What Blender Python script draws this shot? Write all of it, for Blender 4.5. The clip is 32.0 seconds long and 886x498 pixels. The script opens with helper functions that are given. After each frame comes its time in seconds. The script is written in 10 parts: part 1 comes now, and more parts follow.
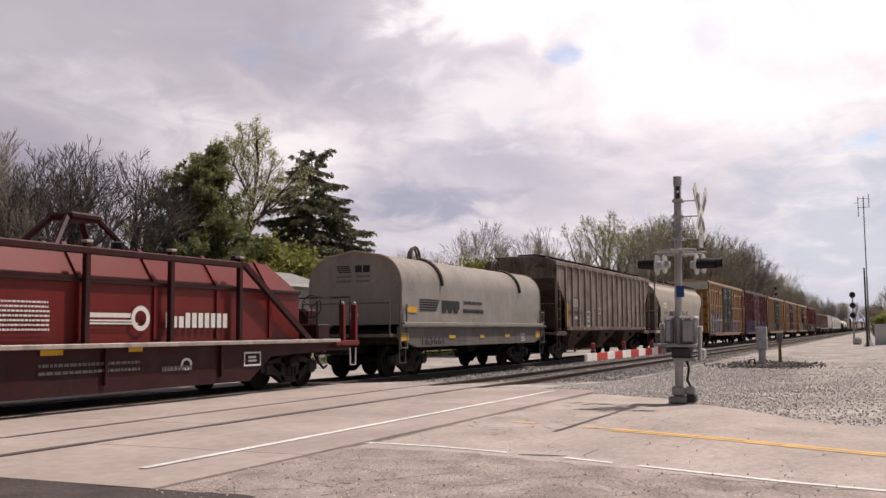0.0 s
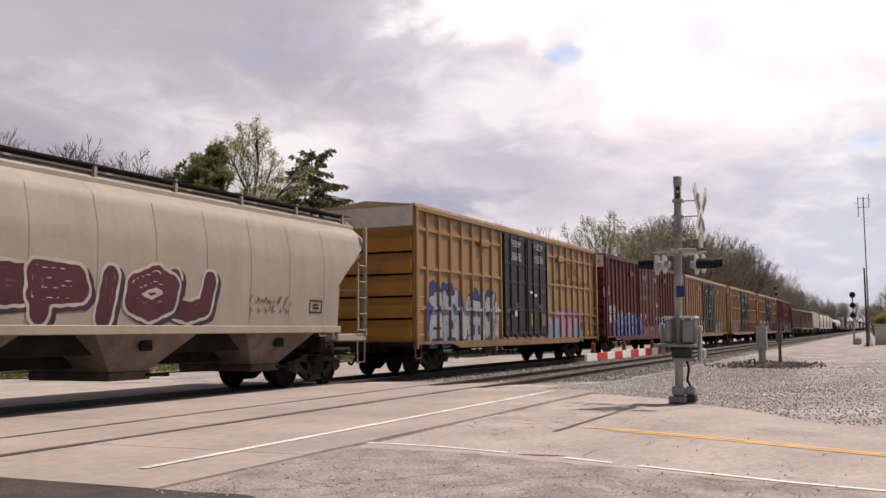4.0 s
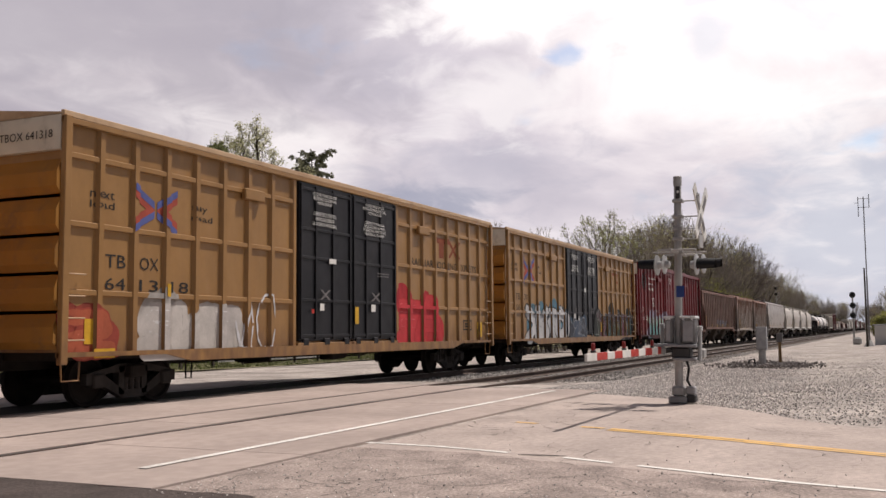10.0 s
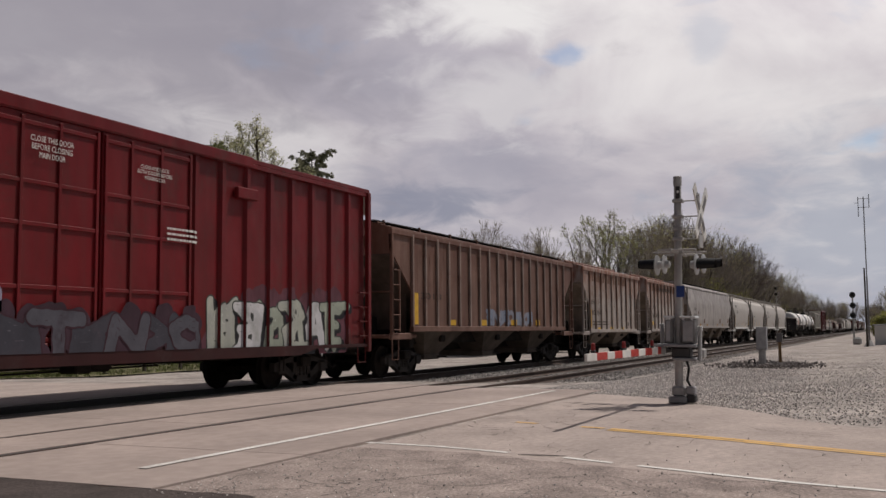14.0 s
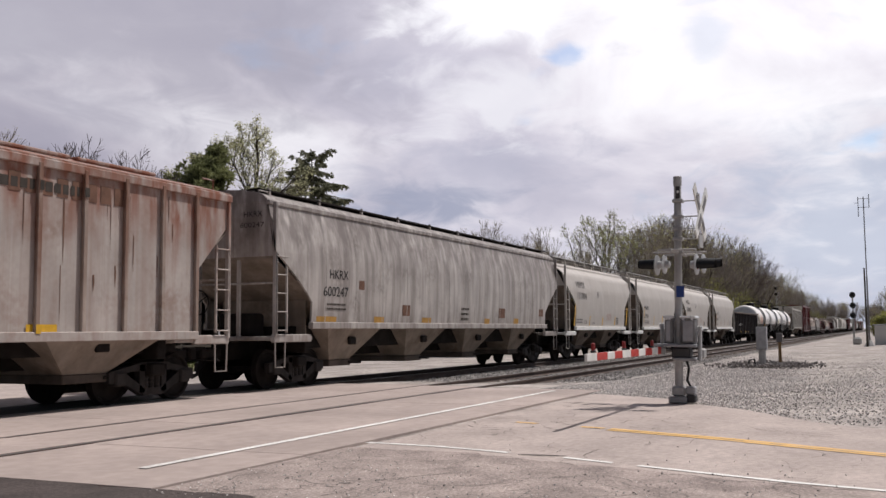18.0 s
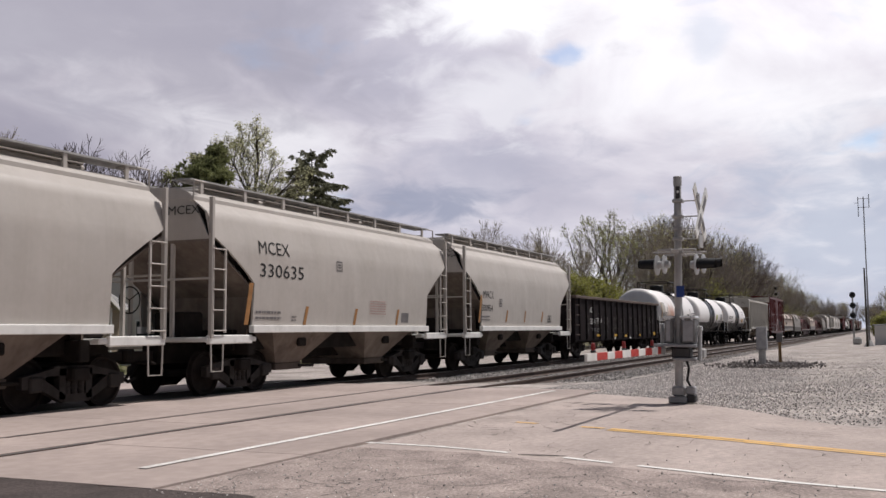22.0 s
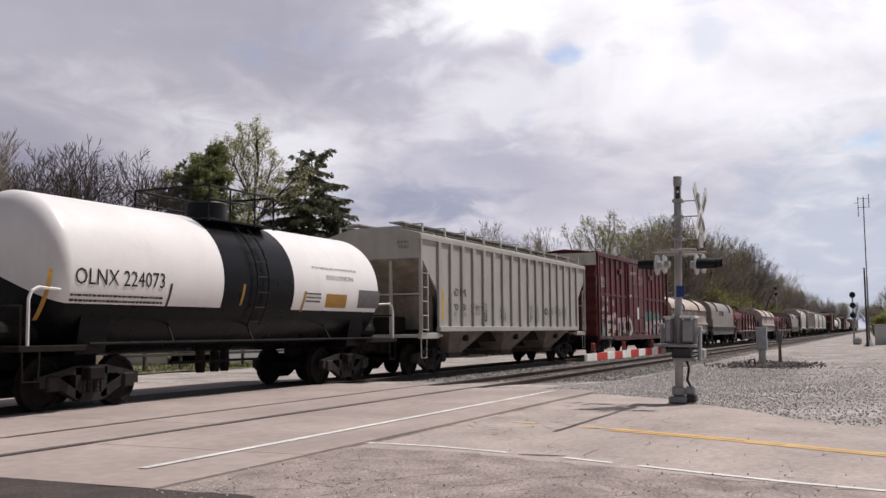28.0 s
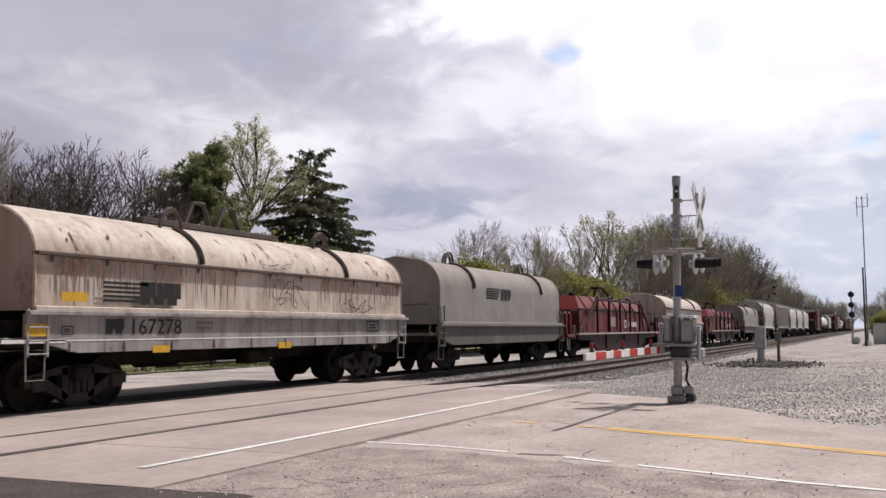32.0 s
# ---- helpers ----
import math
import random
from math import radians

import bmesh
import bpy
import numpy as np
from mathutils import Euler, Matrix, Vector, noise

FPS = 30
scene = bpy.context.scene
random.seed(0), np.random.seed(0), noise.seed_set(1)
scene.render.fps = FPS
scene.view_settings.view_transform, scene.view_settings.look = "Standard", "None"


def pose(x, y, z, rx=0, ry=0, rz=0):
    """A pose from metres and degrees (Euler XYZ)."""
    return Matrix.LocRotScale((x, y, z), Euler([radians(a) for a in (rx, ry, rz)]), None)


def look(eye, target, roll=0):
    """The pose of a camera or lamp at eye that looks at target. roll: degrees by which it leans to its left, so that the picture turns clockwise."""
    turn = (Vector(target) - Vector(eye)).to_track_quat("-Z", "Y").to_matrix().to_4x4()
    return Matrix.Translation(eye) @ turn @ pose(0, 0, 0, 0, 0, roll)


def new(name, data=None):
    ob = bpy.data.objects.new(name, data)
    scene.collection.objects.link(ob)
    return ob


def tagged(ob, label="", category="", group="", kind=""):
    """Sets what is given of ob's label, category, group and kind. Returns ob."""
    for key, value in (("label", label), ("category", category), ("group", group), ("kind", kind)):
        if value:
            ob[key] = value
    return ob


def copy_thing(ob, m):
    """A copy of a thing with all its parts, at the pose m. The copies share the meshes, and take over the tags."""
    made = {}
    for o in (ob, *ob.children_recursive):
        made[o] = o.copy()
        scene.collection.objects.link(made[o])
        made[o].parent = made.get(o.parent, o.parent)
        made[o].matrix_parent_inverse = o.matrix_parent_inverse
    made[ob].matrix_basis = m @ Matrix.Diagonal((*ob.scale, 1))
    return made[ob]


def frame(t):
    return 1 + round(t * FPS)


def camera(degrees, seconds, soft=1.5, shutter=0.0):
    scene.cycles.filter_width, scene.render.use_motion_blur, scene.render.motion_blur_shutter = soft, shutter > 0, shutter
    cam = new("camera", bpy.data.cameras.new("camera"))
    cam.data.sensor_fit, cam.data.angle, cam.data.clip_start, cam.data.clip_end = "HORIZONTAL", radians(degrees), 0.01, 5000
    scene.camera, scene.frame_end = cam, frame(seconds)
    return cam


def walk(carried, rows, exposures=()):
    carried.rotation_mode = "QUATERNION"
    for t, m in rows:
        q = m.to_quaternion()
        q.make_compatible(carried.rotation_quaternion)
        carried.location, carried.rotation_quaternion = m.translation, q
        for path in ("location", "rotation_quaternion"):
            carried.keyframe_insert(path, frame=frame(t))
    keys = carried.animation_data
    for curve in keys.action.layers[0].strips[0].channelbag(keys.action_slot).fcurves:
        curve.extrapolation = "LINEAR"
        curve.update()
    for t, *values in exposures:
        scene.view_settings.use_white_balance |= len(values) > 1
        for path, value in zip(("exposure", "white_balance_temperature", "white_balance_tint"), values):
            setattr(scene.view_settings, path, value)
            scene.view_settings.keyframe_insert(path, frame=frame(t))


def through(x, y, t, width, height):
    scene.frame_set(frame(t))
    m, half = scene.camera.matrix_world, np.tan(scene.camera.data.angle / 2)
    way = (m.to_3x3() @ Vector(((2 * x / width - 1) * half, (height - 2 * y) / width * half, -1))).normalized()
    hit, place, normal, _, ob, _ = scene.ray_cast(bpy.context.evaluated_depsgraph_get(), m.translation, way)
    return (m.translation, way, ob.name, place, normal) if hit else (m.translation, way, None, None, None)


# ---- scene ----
# Axes: x along the railway towards the distance, y across it away from the camera, z up from the rail tops.
EYE_Z = 1.29
cam = camera(49.14, 32.0, soft=1.5)
AIM, LIFT, LEAN = radians(24.4456), radians(4.8707), -0.507


def view(turn=0.0, tip=0.0):
    a, b = AIM + radians(turn), LIFT + radians(tip)
    way = (math.cos(a) * math.cos(b), math.sin(a) * math.cos(b), math.sin(b))
    return look((0, 0, EYE_Z), (way[0] * 10, way[1] * 10, EYE_Z + way[2] * 10), LEAN)


walk(cam, [(0, view()), (28, view()), (30.5, view(-0.04, -0.02)), (32, view(-0.07, -0.035))],
     exposures=[(0, 0.0, 6750, 14), (3, 0.0, 6750, 14), (6, 0.05, 6750, 14), (8, 0.05, 6750, 13), (9, 0.0, 6750, 13), (11.0, -0.1, 6700, 12), (11.8, -0.55, 6650, 12), (13, -0.68, 6600, 12), (14.5, -0.5, 6600, 11), (16.5, -0.1, 6400, 11),
                (18, -0.1, 6300, 11), (21, -0.15, 6300, 11), (25, -0.12, 6300, 11), (28, -0.16, 6300, 11), (30, -0.04, 6300, 11), (32, 0.03, 6300, 11)])

# ---- light ----
SUN_WAY = Vector((0.47, -0.34, 1.0)).normalized()
sun = new("sun", bpy.data.lights.new("sun", "SUN"))
sun.data.energy, sun.data.angle, sun.data.color = 4.3, radians(2.5), (1.0, 0.935, 0.875)
sun.matrix_world = look(SUN_WAY * 50, (0, 0, 0))

world = bpy.data.worlds.new("sky")
scene.world = world
world.use_nodes = True


def sky_nodes():
    nt = world.node_tree
    nt.nodes.clear()
    N = nt.nodes.new

    def link(a, b):
        nt.links.new(a, b)

    def maths(op, a, b=None, c=None):
        n = N("ShaderNodeMath")
        n.operation = op
        for i, v in enumerate((a, b, c)):
            if v is None:
                continue
            if isinstance(v, (int, float)):
                n.inputs[i].default_value = v
            else:
                link(v, n.inputs[i])
        return n.outputs[0]

    def ramp(fac, stops):
        n = N("ShaderNodeValToRGB")
        e = n.color_ramp.elements
        while len(e) < len(stops):
            e.new(0.5)
        for k, (at, col) in zip(e, stops):
            k.position, k.color = at, (*col, 1)
        link(fac, n.inputs[0])
        return n.outputs[0]

    def mix(kind, fac, a, b):
        n = N("ShaderNodeMix")
        n.data_type, n.blend_type = "RGBA", kind
        for sock, v in ((n.inputs[0], fac), (n.inputs[6], a), (n.inputs[7], b)):
            if isinstance(v, (int, float)):
                sock.default_value = v
            elif isinstance(v, tuple):
                sock.default_value = (*v, 1)
            else:
                link(v, sock)
        return n.outputs[2]

    coord = N("ShaderNodeTexCoord").outputs["Generated"]
    sep = N("ShaderNodeSeparateXYZ")
    link(coord, sep.inputs[0])
    height = maths("MAXIMUM", sep.outputs[2], 0.0)
    under = maths("ADD", height, 0.30)
    flat = N("ShaderNodeCombineXYZ")
    link(maths("DIVIDE", sep.outputs[0], under), flat.inputs[0])
    link(maths("DIVIDE", sep.outputs[1], under), flat.inputs[1])

    def clouds(scale, detail, rough, offset, warp=0.4):
        m = N("ShaderNodeMapping")
        m.inputs["Location"].default_value = offset
        link(flat.outputs[0], m.inputs[0])
        n = N("ShaderNodeTexNoise")
        n.inputs["Scale"].default_value, n.inputs["Detail"].default_value = scale, detail
        n.inputs["Roughness"].default_value, n.inputs["Distortion"].default_value = rough, warp
        link(m.outputs[0], n.inputs["Vector"])
        return n.outputs[0]

    # how near the bright part of the sky, where the sun stands behind cloud
    dot = N("ShaderNodeVectorMath")
    dot.operation = "DOT_PRODUCT"
    link(coord, dot.inputs[0])
    dot.inputs[1].default_value = SUN_WAY
    near = maths("MULTIPLY_ADD", dot.outputs["Value"], 0.5, 0.5)
    big = clouds(0.9, 4, 0.5, (3.1, 0.7, 0))
    small = clouds(2.6, 7, 0.55, (0.3, 5.2, 2))
    mass = maths("ADD", maths("MULTIPLY", big, 0.58), maths("MULTIPLY", small, 0.42))
    def patch(way, wide, tall, ragged, offset):
        """One cloud or gap of its own, with a ragged edge."""
        d = N("ShaderNodeVectorMath")
        d.operation = "SUBTRACT"
        link(coord, d.inputs[0])
        d.inputs[1].default_value = Vector(way).normalized()
        q = N("ShaderNodeVectorMath")
        q.operation = "MULTIPLY"
        link(d.outputs[0], q.inputs[0])
        q.inputs[1].default_value = (1 / wide, 1 / wide, 1 / tall)
        ln = N("ShaderNodeVectorMath")
        ln.operation = "LENGTH"
        link(q.outputs[0], ln.inputs[0])
        edge = maths("MULTIPLY_ADD", maths("SUBTRACT", clouds(7, 6, 0.55, offset, 0.6), 0.5), ragged, ln.outputs["Value"])
        n = N("ShaderNodeMapRange")
        n.interpolation_type = "SMOOTHSTEP"
        n.inputs[1].default_value, n.inputs[2].default_value, n.inputs[3].default_value, n.inputs[4].default_value = 0.2, 1.0, 1.0, 0.0
        link(edge, n.inputs[0])
        return n.outputs[0]

    cloud = ramp(mass, [(0.36, (0.48, 0.465, 0.54)), (0.44, (0.585, 0.56, 0.625)), (0.50, (0.72, 0.69, 0.735)), (0.57, (0.87, 0.85, 0.875)), (0.66, (1.0, 0.98, 0.99))])
    glow = ramp(near, [(0.5, (0.82, 0.80, 0.85)), (0.60, (0.88, 0.865, 0.90)), (0.66, (1.02, 1.01, 1.02)), (0.72, (1.10, 1.09, 1.09)), (0.79, (1.2, 1.19, 1.18)), (0.92, (2.2, 2.15, 2.1))])
    lit = mix("MULTIPLY", 1.0, cloud, glow)
    # the thick cloud overhead is darker than the sky near the horizon
    lit = mix("MULTIPLY", 1.0, lit, ramp(height, [(0.0, (1, 1, 1)), (0.36, (1, 1, 1)), (0.6, (0.42, 0.42, 0.43)), (1.0, (0.36, 0.36, 0.37))]))
    # the cloud is thinner, and brighter, towards the sun's side of the view
    across = N("ShaderNodeVectorMath")
    across.operation = "DOT_PRODUCT"
    link(coord, across.inputs[0])
    across.inputs[1].default_value = (0.41, -0.91, 0.0)
    lit = mix("MULTIPLY", 1.0, lit, ramp(maths("MULTIPLY_ADD", across.outputs["Value"], 0.5, 0.5), [(0.26, (0.82, 0.815, 0.83)), (0.40, (0.93, 0.925, 0.93)), (0.5, (1.14, 1.14, 1.13)), (0.62, (1.10, 1.10, 1.09)), (0.75, (0.95, 0.95, 0.95))]))
    sky = N("ShaderNodeTexSky")
    sky.sky_type, sky.sun_disc = "NISHITA", False
    sky.sun_elevation = math.asin(SUN_WAY.z)
    sky.sun_rotation = math.atan2(SUN_WAY.x, SUN_WAY.y)
    blue = mix("MULTIPLY", 1.0, sky.outputs[0], (0.15, 0.15, 0.15))
    gap = ramp(clouds(2.3, 5, 0.5, (7.7, 2.2, 1)), [(0.63, (0, 0, 0)), (0.72, (0.7, 0.7, 0.7))])
    dull = N("ShaderNodeRGBToBW")
    link(gap, dull.inputs[0])
    both = mix("MIX", dull.outputs[0], lit, blue)
    # the cloud bank fills the sky ahead; overhead and behind it breaks up into blue
    ahead = N("ShaderNodeVectorMath")
    ahead.operation = "DOT_PRODUCT"
    link(coord, ahead.inputs[0])
    ahead.inputs[1].default_value = (0.88, 0.46, 0.1)
    clear = ramp(maths("ADD", ahead.outputs["Value"], maths("MULTIPLY", big, 0.25)), [(0.45, (1, 1, 1)), (0.85, (0, 0, 0))])
    clearbw = N("ShaderNodeRGBToBW")
    link(clear, clearbw.inputs[0])
    deep = mix("MULTIPLY", 1.0, sky.outputs[0], (0.042, 0.039, 0.036))
    both = mix("MIX", maths("MULTIPLY", clearbw.outputs[0], 0.92), both, deep)
    # single darker clouds low in the sky, and small gaps of blue between the bright ones
    for way, wide, tall, ragged, offset, tone, much in (
            ((0.893, 0.430, 0.130), 0.11, 0.032, 2.2, (1, 2, 3), (0.36, 0.385, 0.50), 0.85), ((0.914, 0.368, 0.17), 0.16, 0.04, 2.4, (5, 1, 3), (0.50, 0.50, 0.60), 0.5),
            ((0.66, 0.68, 0.33), 0.46, 0.20, 2.0, (3, 7, 1), (0.44, 0.42, 0.49), 0.65), ((0.921, 0.277, 0.275), 0.030, 0.016, 2.4, (8, 2, 3), (0.50, 0.64, 0.92), 0.75),
            ((0.945, 0.145, 0.292), 0.03, 0.055, 2.8, (2, 9, 4), (0.80, 0.84, 0.95), 0.55), ((0.88, 0.357, 0.32), 0.10, 0.05, 2.2, (4, 4, 8), (1.3, 1.29, 1.28), 0.75),
            ((0.99, -0.04, 0.085), 0.30, 0.15, 1.6, (7, 7, 2), (0.50, 0.555, 0.68), 0.72), ((0.90, 0.36, 0.235), 0.13, 0.05, 2.4, (6, 4, 2), (1.02, 1.0, 1.02), 0.6)):
        both = mix("MIX", maths("MULTIPLY", patch(way, wide, tall, ragged, offset), much), both, tone)
    # bluish low sky
    low = ramp(height, [(0.0, (1, 1, 1)), (0.12, (0, 0, 0))])
    lowbw = N("ShaderNodeRGBToBW")
    link(low, lowbw.inputs[0])
    both = mix("MIX", maths("MULTIPLY", lowbw.outputs[0], 0.55), both, (0.64, 0.67, 0.77))
    bg = N("ShaderNodeBackground")
    link(both, bg.inputs[0])
    bg.inputs[1].default_value = 1.0
    out = N("ShaderNodeOutputWorld")
    link(bg.outputs[0], out.inputs[0])


sky_nodes()


# ---- materials ----
def material(name, base, rough=0.6, metal=0.0, vary=0.25, scale=2.0, streak=0.0, dirt=None, dirt_amount=0.0, bump=0.0, bump_scale=40.0,
             stretch=(1, 1, 1), spots=(), spec=0.25, island=0.0, per_object=0.0, fine=0.0, through=0.0, runs=(), dent=0.0):
    """A painted or raw surface: broad and fine variation, vertical streaks, dirt in patches, runs from the top and single stains."""
    m = bpy.data.materials.new(name)
    m.use_nodes = True
    nt = m.node_tree
    bsdf = nt.nodes["Principled BSDF"]
    N = nt.nodes.new

    def link(a, b):
        nt.links.new(a, b)

    def value(op, a, b=None, clamp=False):
        n = N("ShaderNodeMath")
        n.operation, n.use_clamp = op, clamp
        for i, v in enumerate((a, b)):
            if v is None:
                continue
            if isinstance(v, (int, float)):
                n.inputs[i].default_value = v
            else:
                link(v, n.inputs[i])
        return n.outputs[0]

    def mix(kind, fac, a, b):
        n = N("ShaderNodeMix")
        n.data_type, n.blend_type = "RGBA", kind
        for sock, v in ((n.inputs[0], fac), (n.inputs[6], a), (n.inputs[7], b)):
            if isinstance(v, (int, float)):
                sock.default_value = v
            elif isinstance(v, tuple):
                sock.default_value = (*v, 1)
            else:
                link(v, sock)
        return n.outputs[2]

    def noise_of(sc, detail=5, st=(1, 1, 1), off=(0, 0, 0), warp=0.0):
        mp = N("ShaderNodeMapping")
        mp.inputs["Scale"].default_value, mp.inputs["Location"].default_value = st, off
        link(coord, mp.inputs[0])
        n = N("ShaderNodeTexNoise")
        n.inputs["Scale"].default_value, n.inputs["Detail"].default_value, n.inputs["Distortion"].default_value = sc, detail, warp
        link(mp.outputs[0], n.inputs["Vector"])
        return n.outputs[0]

    def step(v, a, b):
        n = N("ShaderNodeMapRange")
        n.inputs[1].default_value, n.inputs[2].default_value = a, b
        link(v, n.inputs[0])
        return n.outputs[0]

    coord = N("ShaderNodeTexCoord").outputs["Object"]
    col = base
    v = step(noise_of(scale, 6, stretch), 0.3, 0.7)
    col = mix("MIX", v, tuple(c * (1 - vary) for c in base), tuple(min(1, c * (1 + vary * 0.6)) for c in base))
    if fine:
        col = mix("MULTIPLY", fine, col, mix("MIX", step(noise_of(scale * 14, 3, stretch), 0.35, 0.65), (0.45, 0.45, 0.45), (1.3, 1.3, 1.3)))
    for k, (px, pz, rx, rz, stain, much) in enumerate(spots):
        # one soft stain of its own on the near side
        sep = N("ShaderNodeSeparateXYZ")
        link(coord, sep.inputs[0])
        dx = value("DIVIDE", value("SUBTRACT", sep.outputs[0], px), rx)
        dz = value("DIVIDE", value("SUBTRACT", sep.outputs[2], pz), rz)
        far = value("SQRT", value("ADD", value("MULTIPLY", dx, dx), value("MULTIPLY", dz, dz)))
        far = value("ADD", far, value("MULTIPLY", value("SUBTRACT", noise_of(1.3, 6, (1.2, 1.2, 0.5), (k * 3, 2, 5)), 0.5), 1.4))
        inside = value("MULTIPLY", step(far, 1.0, 0.25), value("LESS_THAN", sep.outputs[1], 0.0))
        col = mix("MIX", value("MULTIPLY", inside, much), col, stain)
    if streak:
        s = step(noise_of(1.0, 5, (3.2, 3.2, 0.14), warp=0.3), 0.42, 0.7)
        col = mix("MIX", value("MULTIPLY", s, streak), col, dirt or tuple(c * 0.4 for c in base))
        s = step(noise_of(1.0, 4, (11, 11, 0.22), (5, 2, 7), warp=0.2), 0.52, 0.72)
        col = mix("MIX", value("MULTIPLY", s, streak * 0.7), col, dirt or tuple(c * 0.4 for c in base))
    for k, (z0, z1, stain, much) in enumerate(runs):
        # stains that run down from the roof edge, or grime splashed up from below, with an uneven edge
        up = N("ShaderNodeSeparateXYZ")
        link(coord, up.inputs[0])
        reach = value("ADD", up.outputs[2], value("MULTIPLY", value("SUBTRACT", noise_of(1.0, 4, (2.6, 2.6, 0.10), (2 + k * 5, 6, 1)), 0.5), abs(z1 - z0) * 2.2))
        broken = step(noise_of(3.0, 6, (1.5, 1.5, 0.5), (9, 1 + k * 4, 5)), 0.30, 0.58)
        col = mix("MIX", value("MULTIPLY", value("MULTIPLY", step(reach, z0, z1), broken), much), col, stain)
    if dirt and dirt_amount:
        d = value("MULTIPLY", step(noise_of(1.3, 9, (1, 1, 0.8), (4, 8, 1), 0.6), 0.48, 0.68), step(noise_of(9, 6), 0.3, 0.6))
        col = mix("MIX", value("MULTIPLY", d, dirt_amount), col, dirt)
    if island:
        g = N("ShaderNodeNewGeometry")
        col = mix("MULTIPLY", 1.0, col, mix("MIX", g.outputs["Random Per Island"], (1 - island,) * 3, (1 + island,) * 3))
    if per_object:
        g = N("ShaderNodeObjectInfo")
        col = mix("MULTIPLY", 1.0, col, mix("MIX", g.outputs["Random"], (1 - per_object,) * 3, (1 + per_object,) * 3))
    if isinstance(col, tuple):
        bsdf.inputs["Base Color"].default_value = (*col, 1)
    else:
        link(col, bsdf.inputs["Base Color"])
    rr = N("ShaderNodeMapRange")
    rr.inputs[3].default_value, rr.inputs[4].default_value = max(0.05, rough - 0.12), min(1, rough + 0.12)
    link(noise_of(scale * 3, 4), rr.inputs[0])
    link(rr.outputs[0], bsdf.inputs["Roughness"])
    bsdf.inputs["Metallic"].default_value = metal
    bsdf.inputs["Specular IOR Level"].default_value = spec
    if bump:
        b = N("ShaderNodeBump")
        b.inputs["Strength"].default_value, b.inputs["Distance"].default_value = min(1, bump), 0.02
        link(noise_of(bump_scale, 6), b.inputs["Height"])
        link(b.outputs[0], bsdf.inputs["Normal"])
    if dent:
        # sheet metal that is not quite flat
        b = N("ShaderNodeBump")
        b.inputs["Strength"].default_value, b.inputs["Distance"].default_value = dent, 0.06
        link(noise_of(1.1, 2, (1, 1, 0.6), (3, 3, 3)), b.inputs["Height"])
        if bsdf.inputs["Normal"].links:
            link(bsdf.inputs["Normal"].links[0].from_socket, b.inputs["Normal"])
        link(b.outputs[0], bsdf.inputs["Normal"])
    if through:
        # thin leaves let part of the light through
        lets = N("ShaderNodeBsdfTranslucent")
        both = N("ShaderNodeMixShader")
        both.inputs[0].default_value = through
        if not isinstance(col, tuple):
            link(col, lets.inputs[0])
        link(bsdf.outputs[0], both.inputs[1])
        link(lets.outputs[0], both.inputs[2])
        link(both.outputs[0], nt.nodes["Material Output"].inputs[0])
    return m


GRIME = (0.10, 0.085, 0.075)
M = {}
M["road"] = material("worn_asphalt", (0.44, 0.37, 0.335), 0.9, vary=0.16, scale=0.9, fine=0.24, bump=0.4, bump_scale=60, dirt=(0.26, 0.22, 0.20), dirt_amount=0.4)
M["panel_concrete"] = material("crossing_concrete", (0.40, 0.33, 0.298), 0.88, vary=0.2, scale=0.4, fine=0.16, bump=0.2, bump_scale=50, dirt=(0.27, 0.225, 0.2), dirt_amount=0.4)
# oil-stained concrete, made near black: the train's shade is in the colour
M["panel_oily_shade"] = material("oily_shaded_concrete", (0.06, 0.052, 0.047), 0.85, vary=0.3, scale=1.2, fine=0.2, bump=0.2, bump_scale=50)
M["gravel_stone"] = material("gravel_stone", (0.58, 0.535, 0.505), 0.92, vary=0.2, scale=1.5, island=0.6, fine=0.2)
M["old_asphalt"] = material("dark_asphalt", (0.085, 0.068, 0.063), 0.95, vary=0.35, scale=1.6, fine=0.5, bump=0.8, bump_scale=30)
M["gravel"] = material("gravel", (0.40, 0.355, 0.325), 0.95, vary=0.45, scale=0.5, fine=0.6, bump=1.0, bump_scale=14)
M["ballast"] = material("ballast_stone", (0.40, 0.375, 0.355), 0.92, vary=0.3, scale=1.5, island=0.6, fine=0.3)
# darker than the stones: shade beneath the cars is put into the bed's colour
M["ballast_bed_shaded"] = material("ballast_bed_shaded", (0.15, 0.135, 0.125), 0.95, vary=0.45, scale=4.0, fine=0.7, bump=1.0, bump_scale=18)
M["earth"] = material("dry_grass_earth", (0.20, 0.185, 0.105), 0.98, vary=0.4, scale=0.12, fine=0.5, bump=0.8, bump_scale=9)
M["grass"] = material("spring_grass", (0.15, 0.18, 0.06), 0.95, vary=0.4, scale=0.5, island=0.4)
M["rail"] = material("rail_steel", (0.075, 0.052, 0.043), 0.75, 0.1, vary=0.3, scale=3)
M["rail_top"] = material("polished_rail", (0.34, 0.32, 0.31), 0.35, 0.9, vary=0.1)
M["tie"] = material("timber_tie", (0.085, 0.065, 0.05), 0.95, vary=0.4, scale=6, per_object=0.3, bump=0.5)
M["line_white"] = material("road_line_white", (0.78, 0.76, 0.72), 0.8, vary=0.12, scale=6, dirt=(0.35, 0.32, 0.3), dirt_amount=0.75)
M["line_yellow"] = material("road_line_yellow", (0.72, 0.45, 0.17), 0.8, vary=0.15, scale=5, dirt=(0.36, 0.30, 0.27), dirt_amount=0.9)
M["crack"] = material("crack_filler", (0.16, 0.14, 0.127), 0.9, vary=0.3)
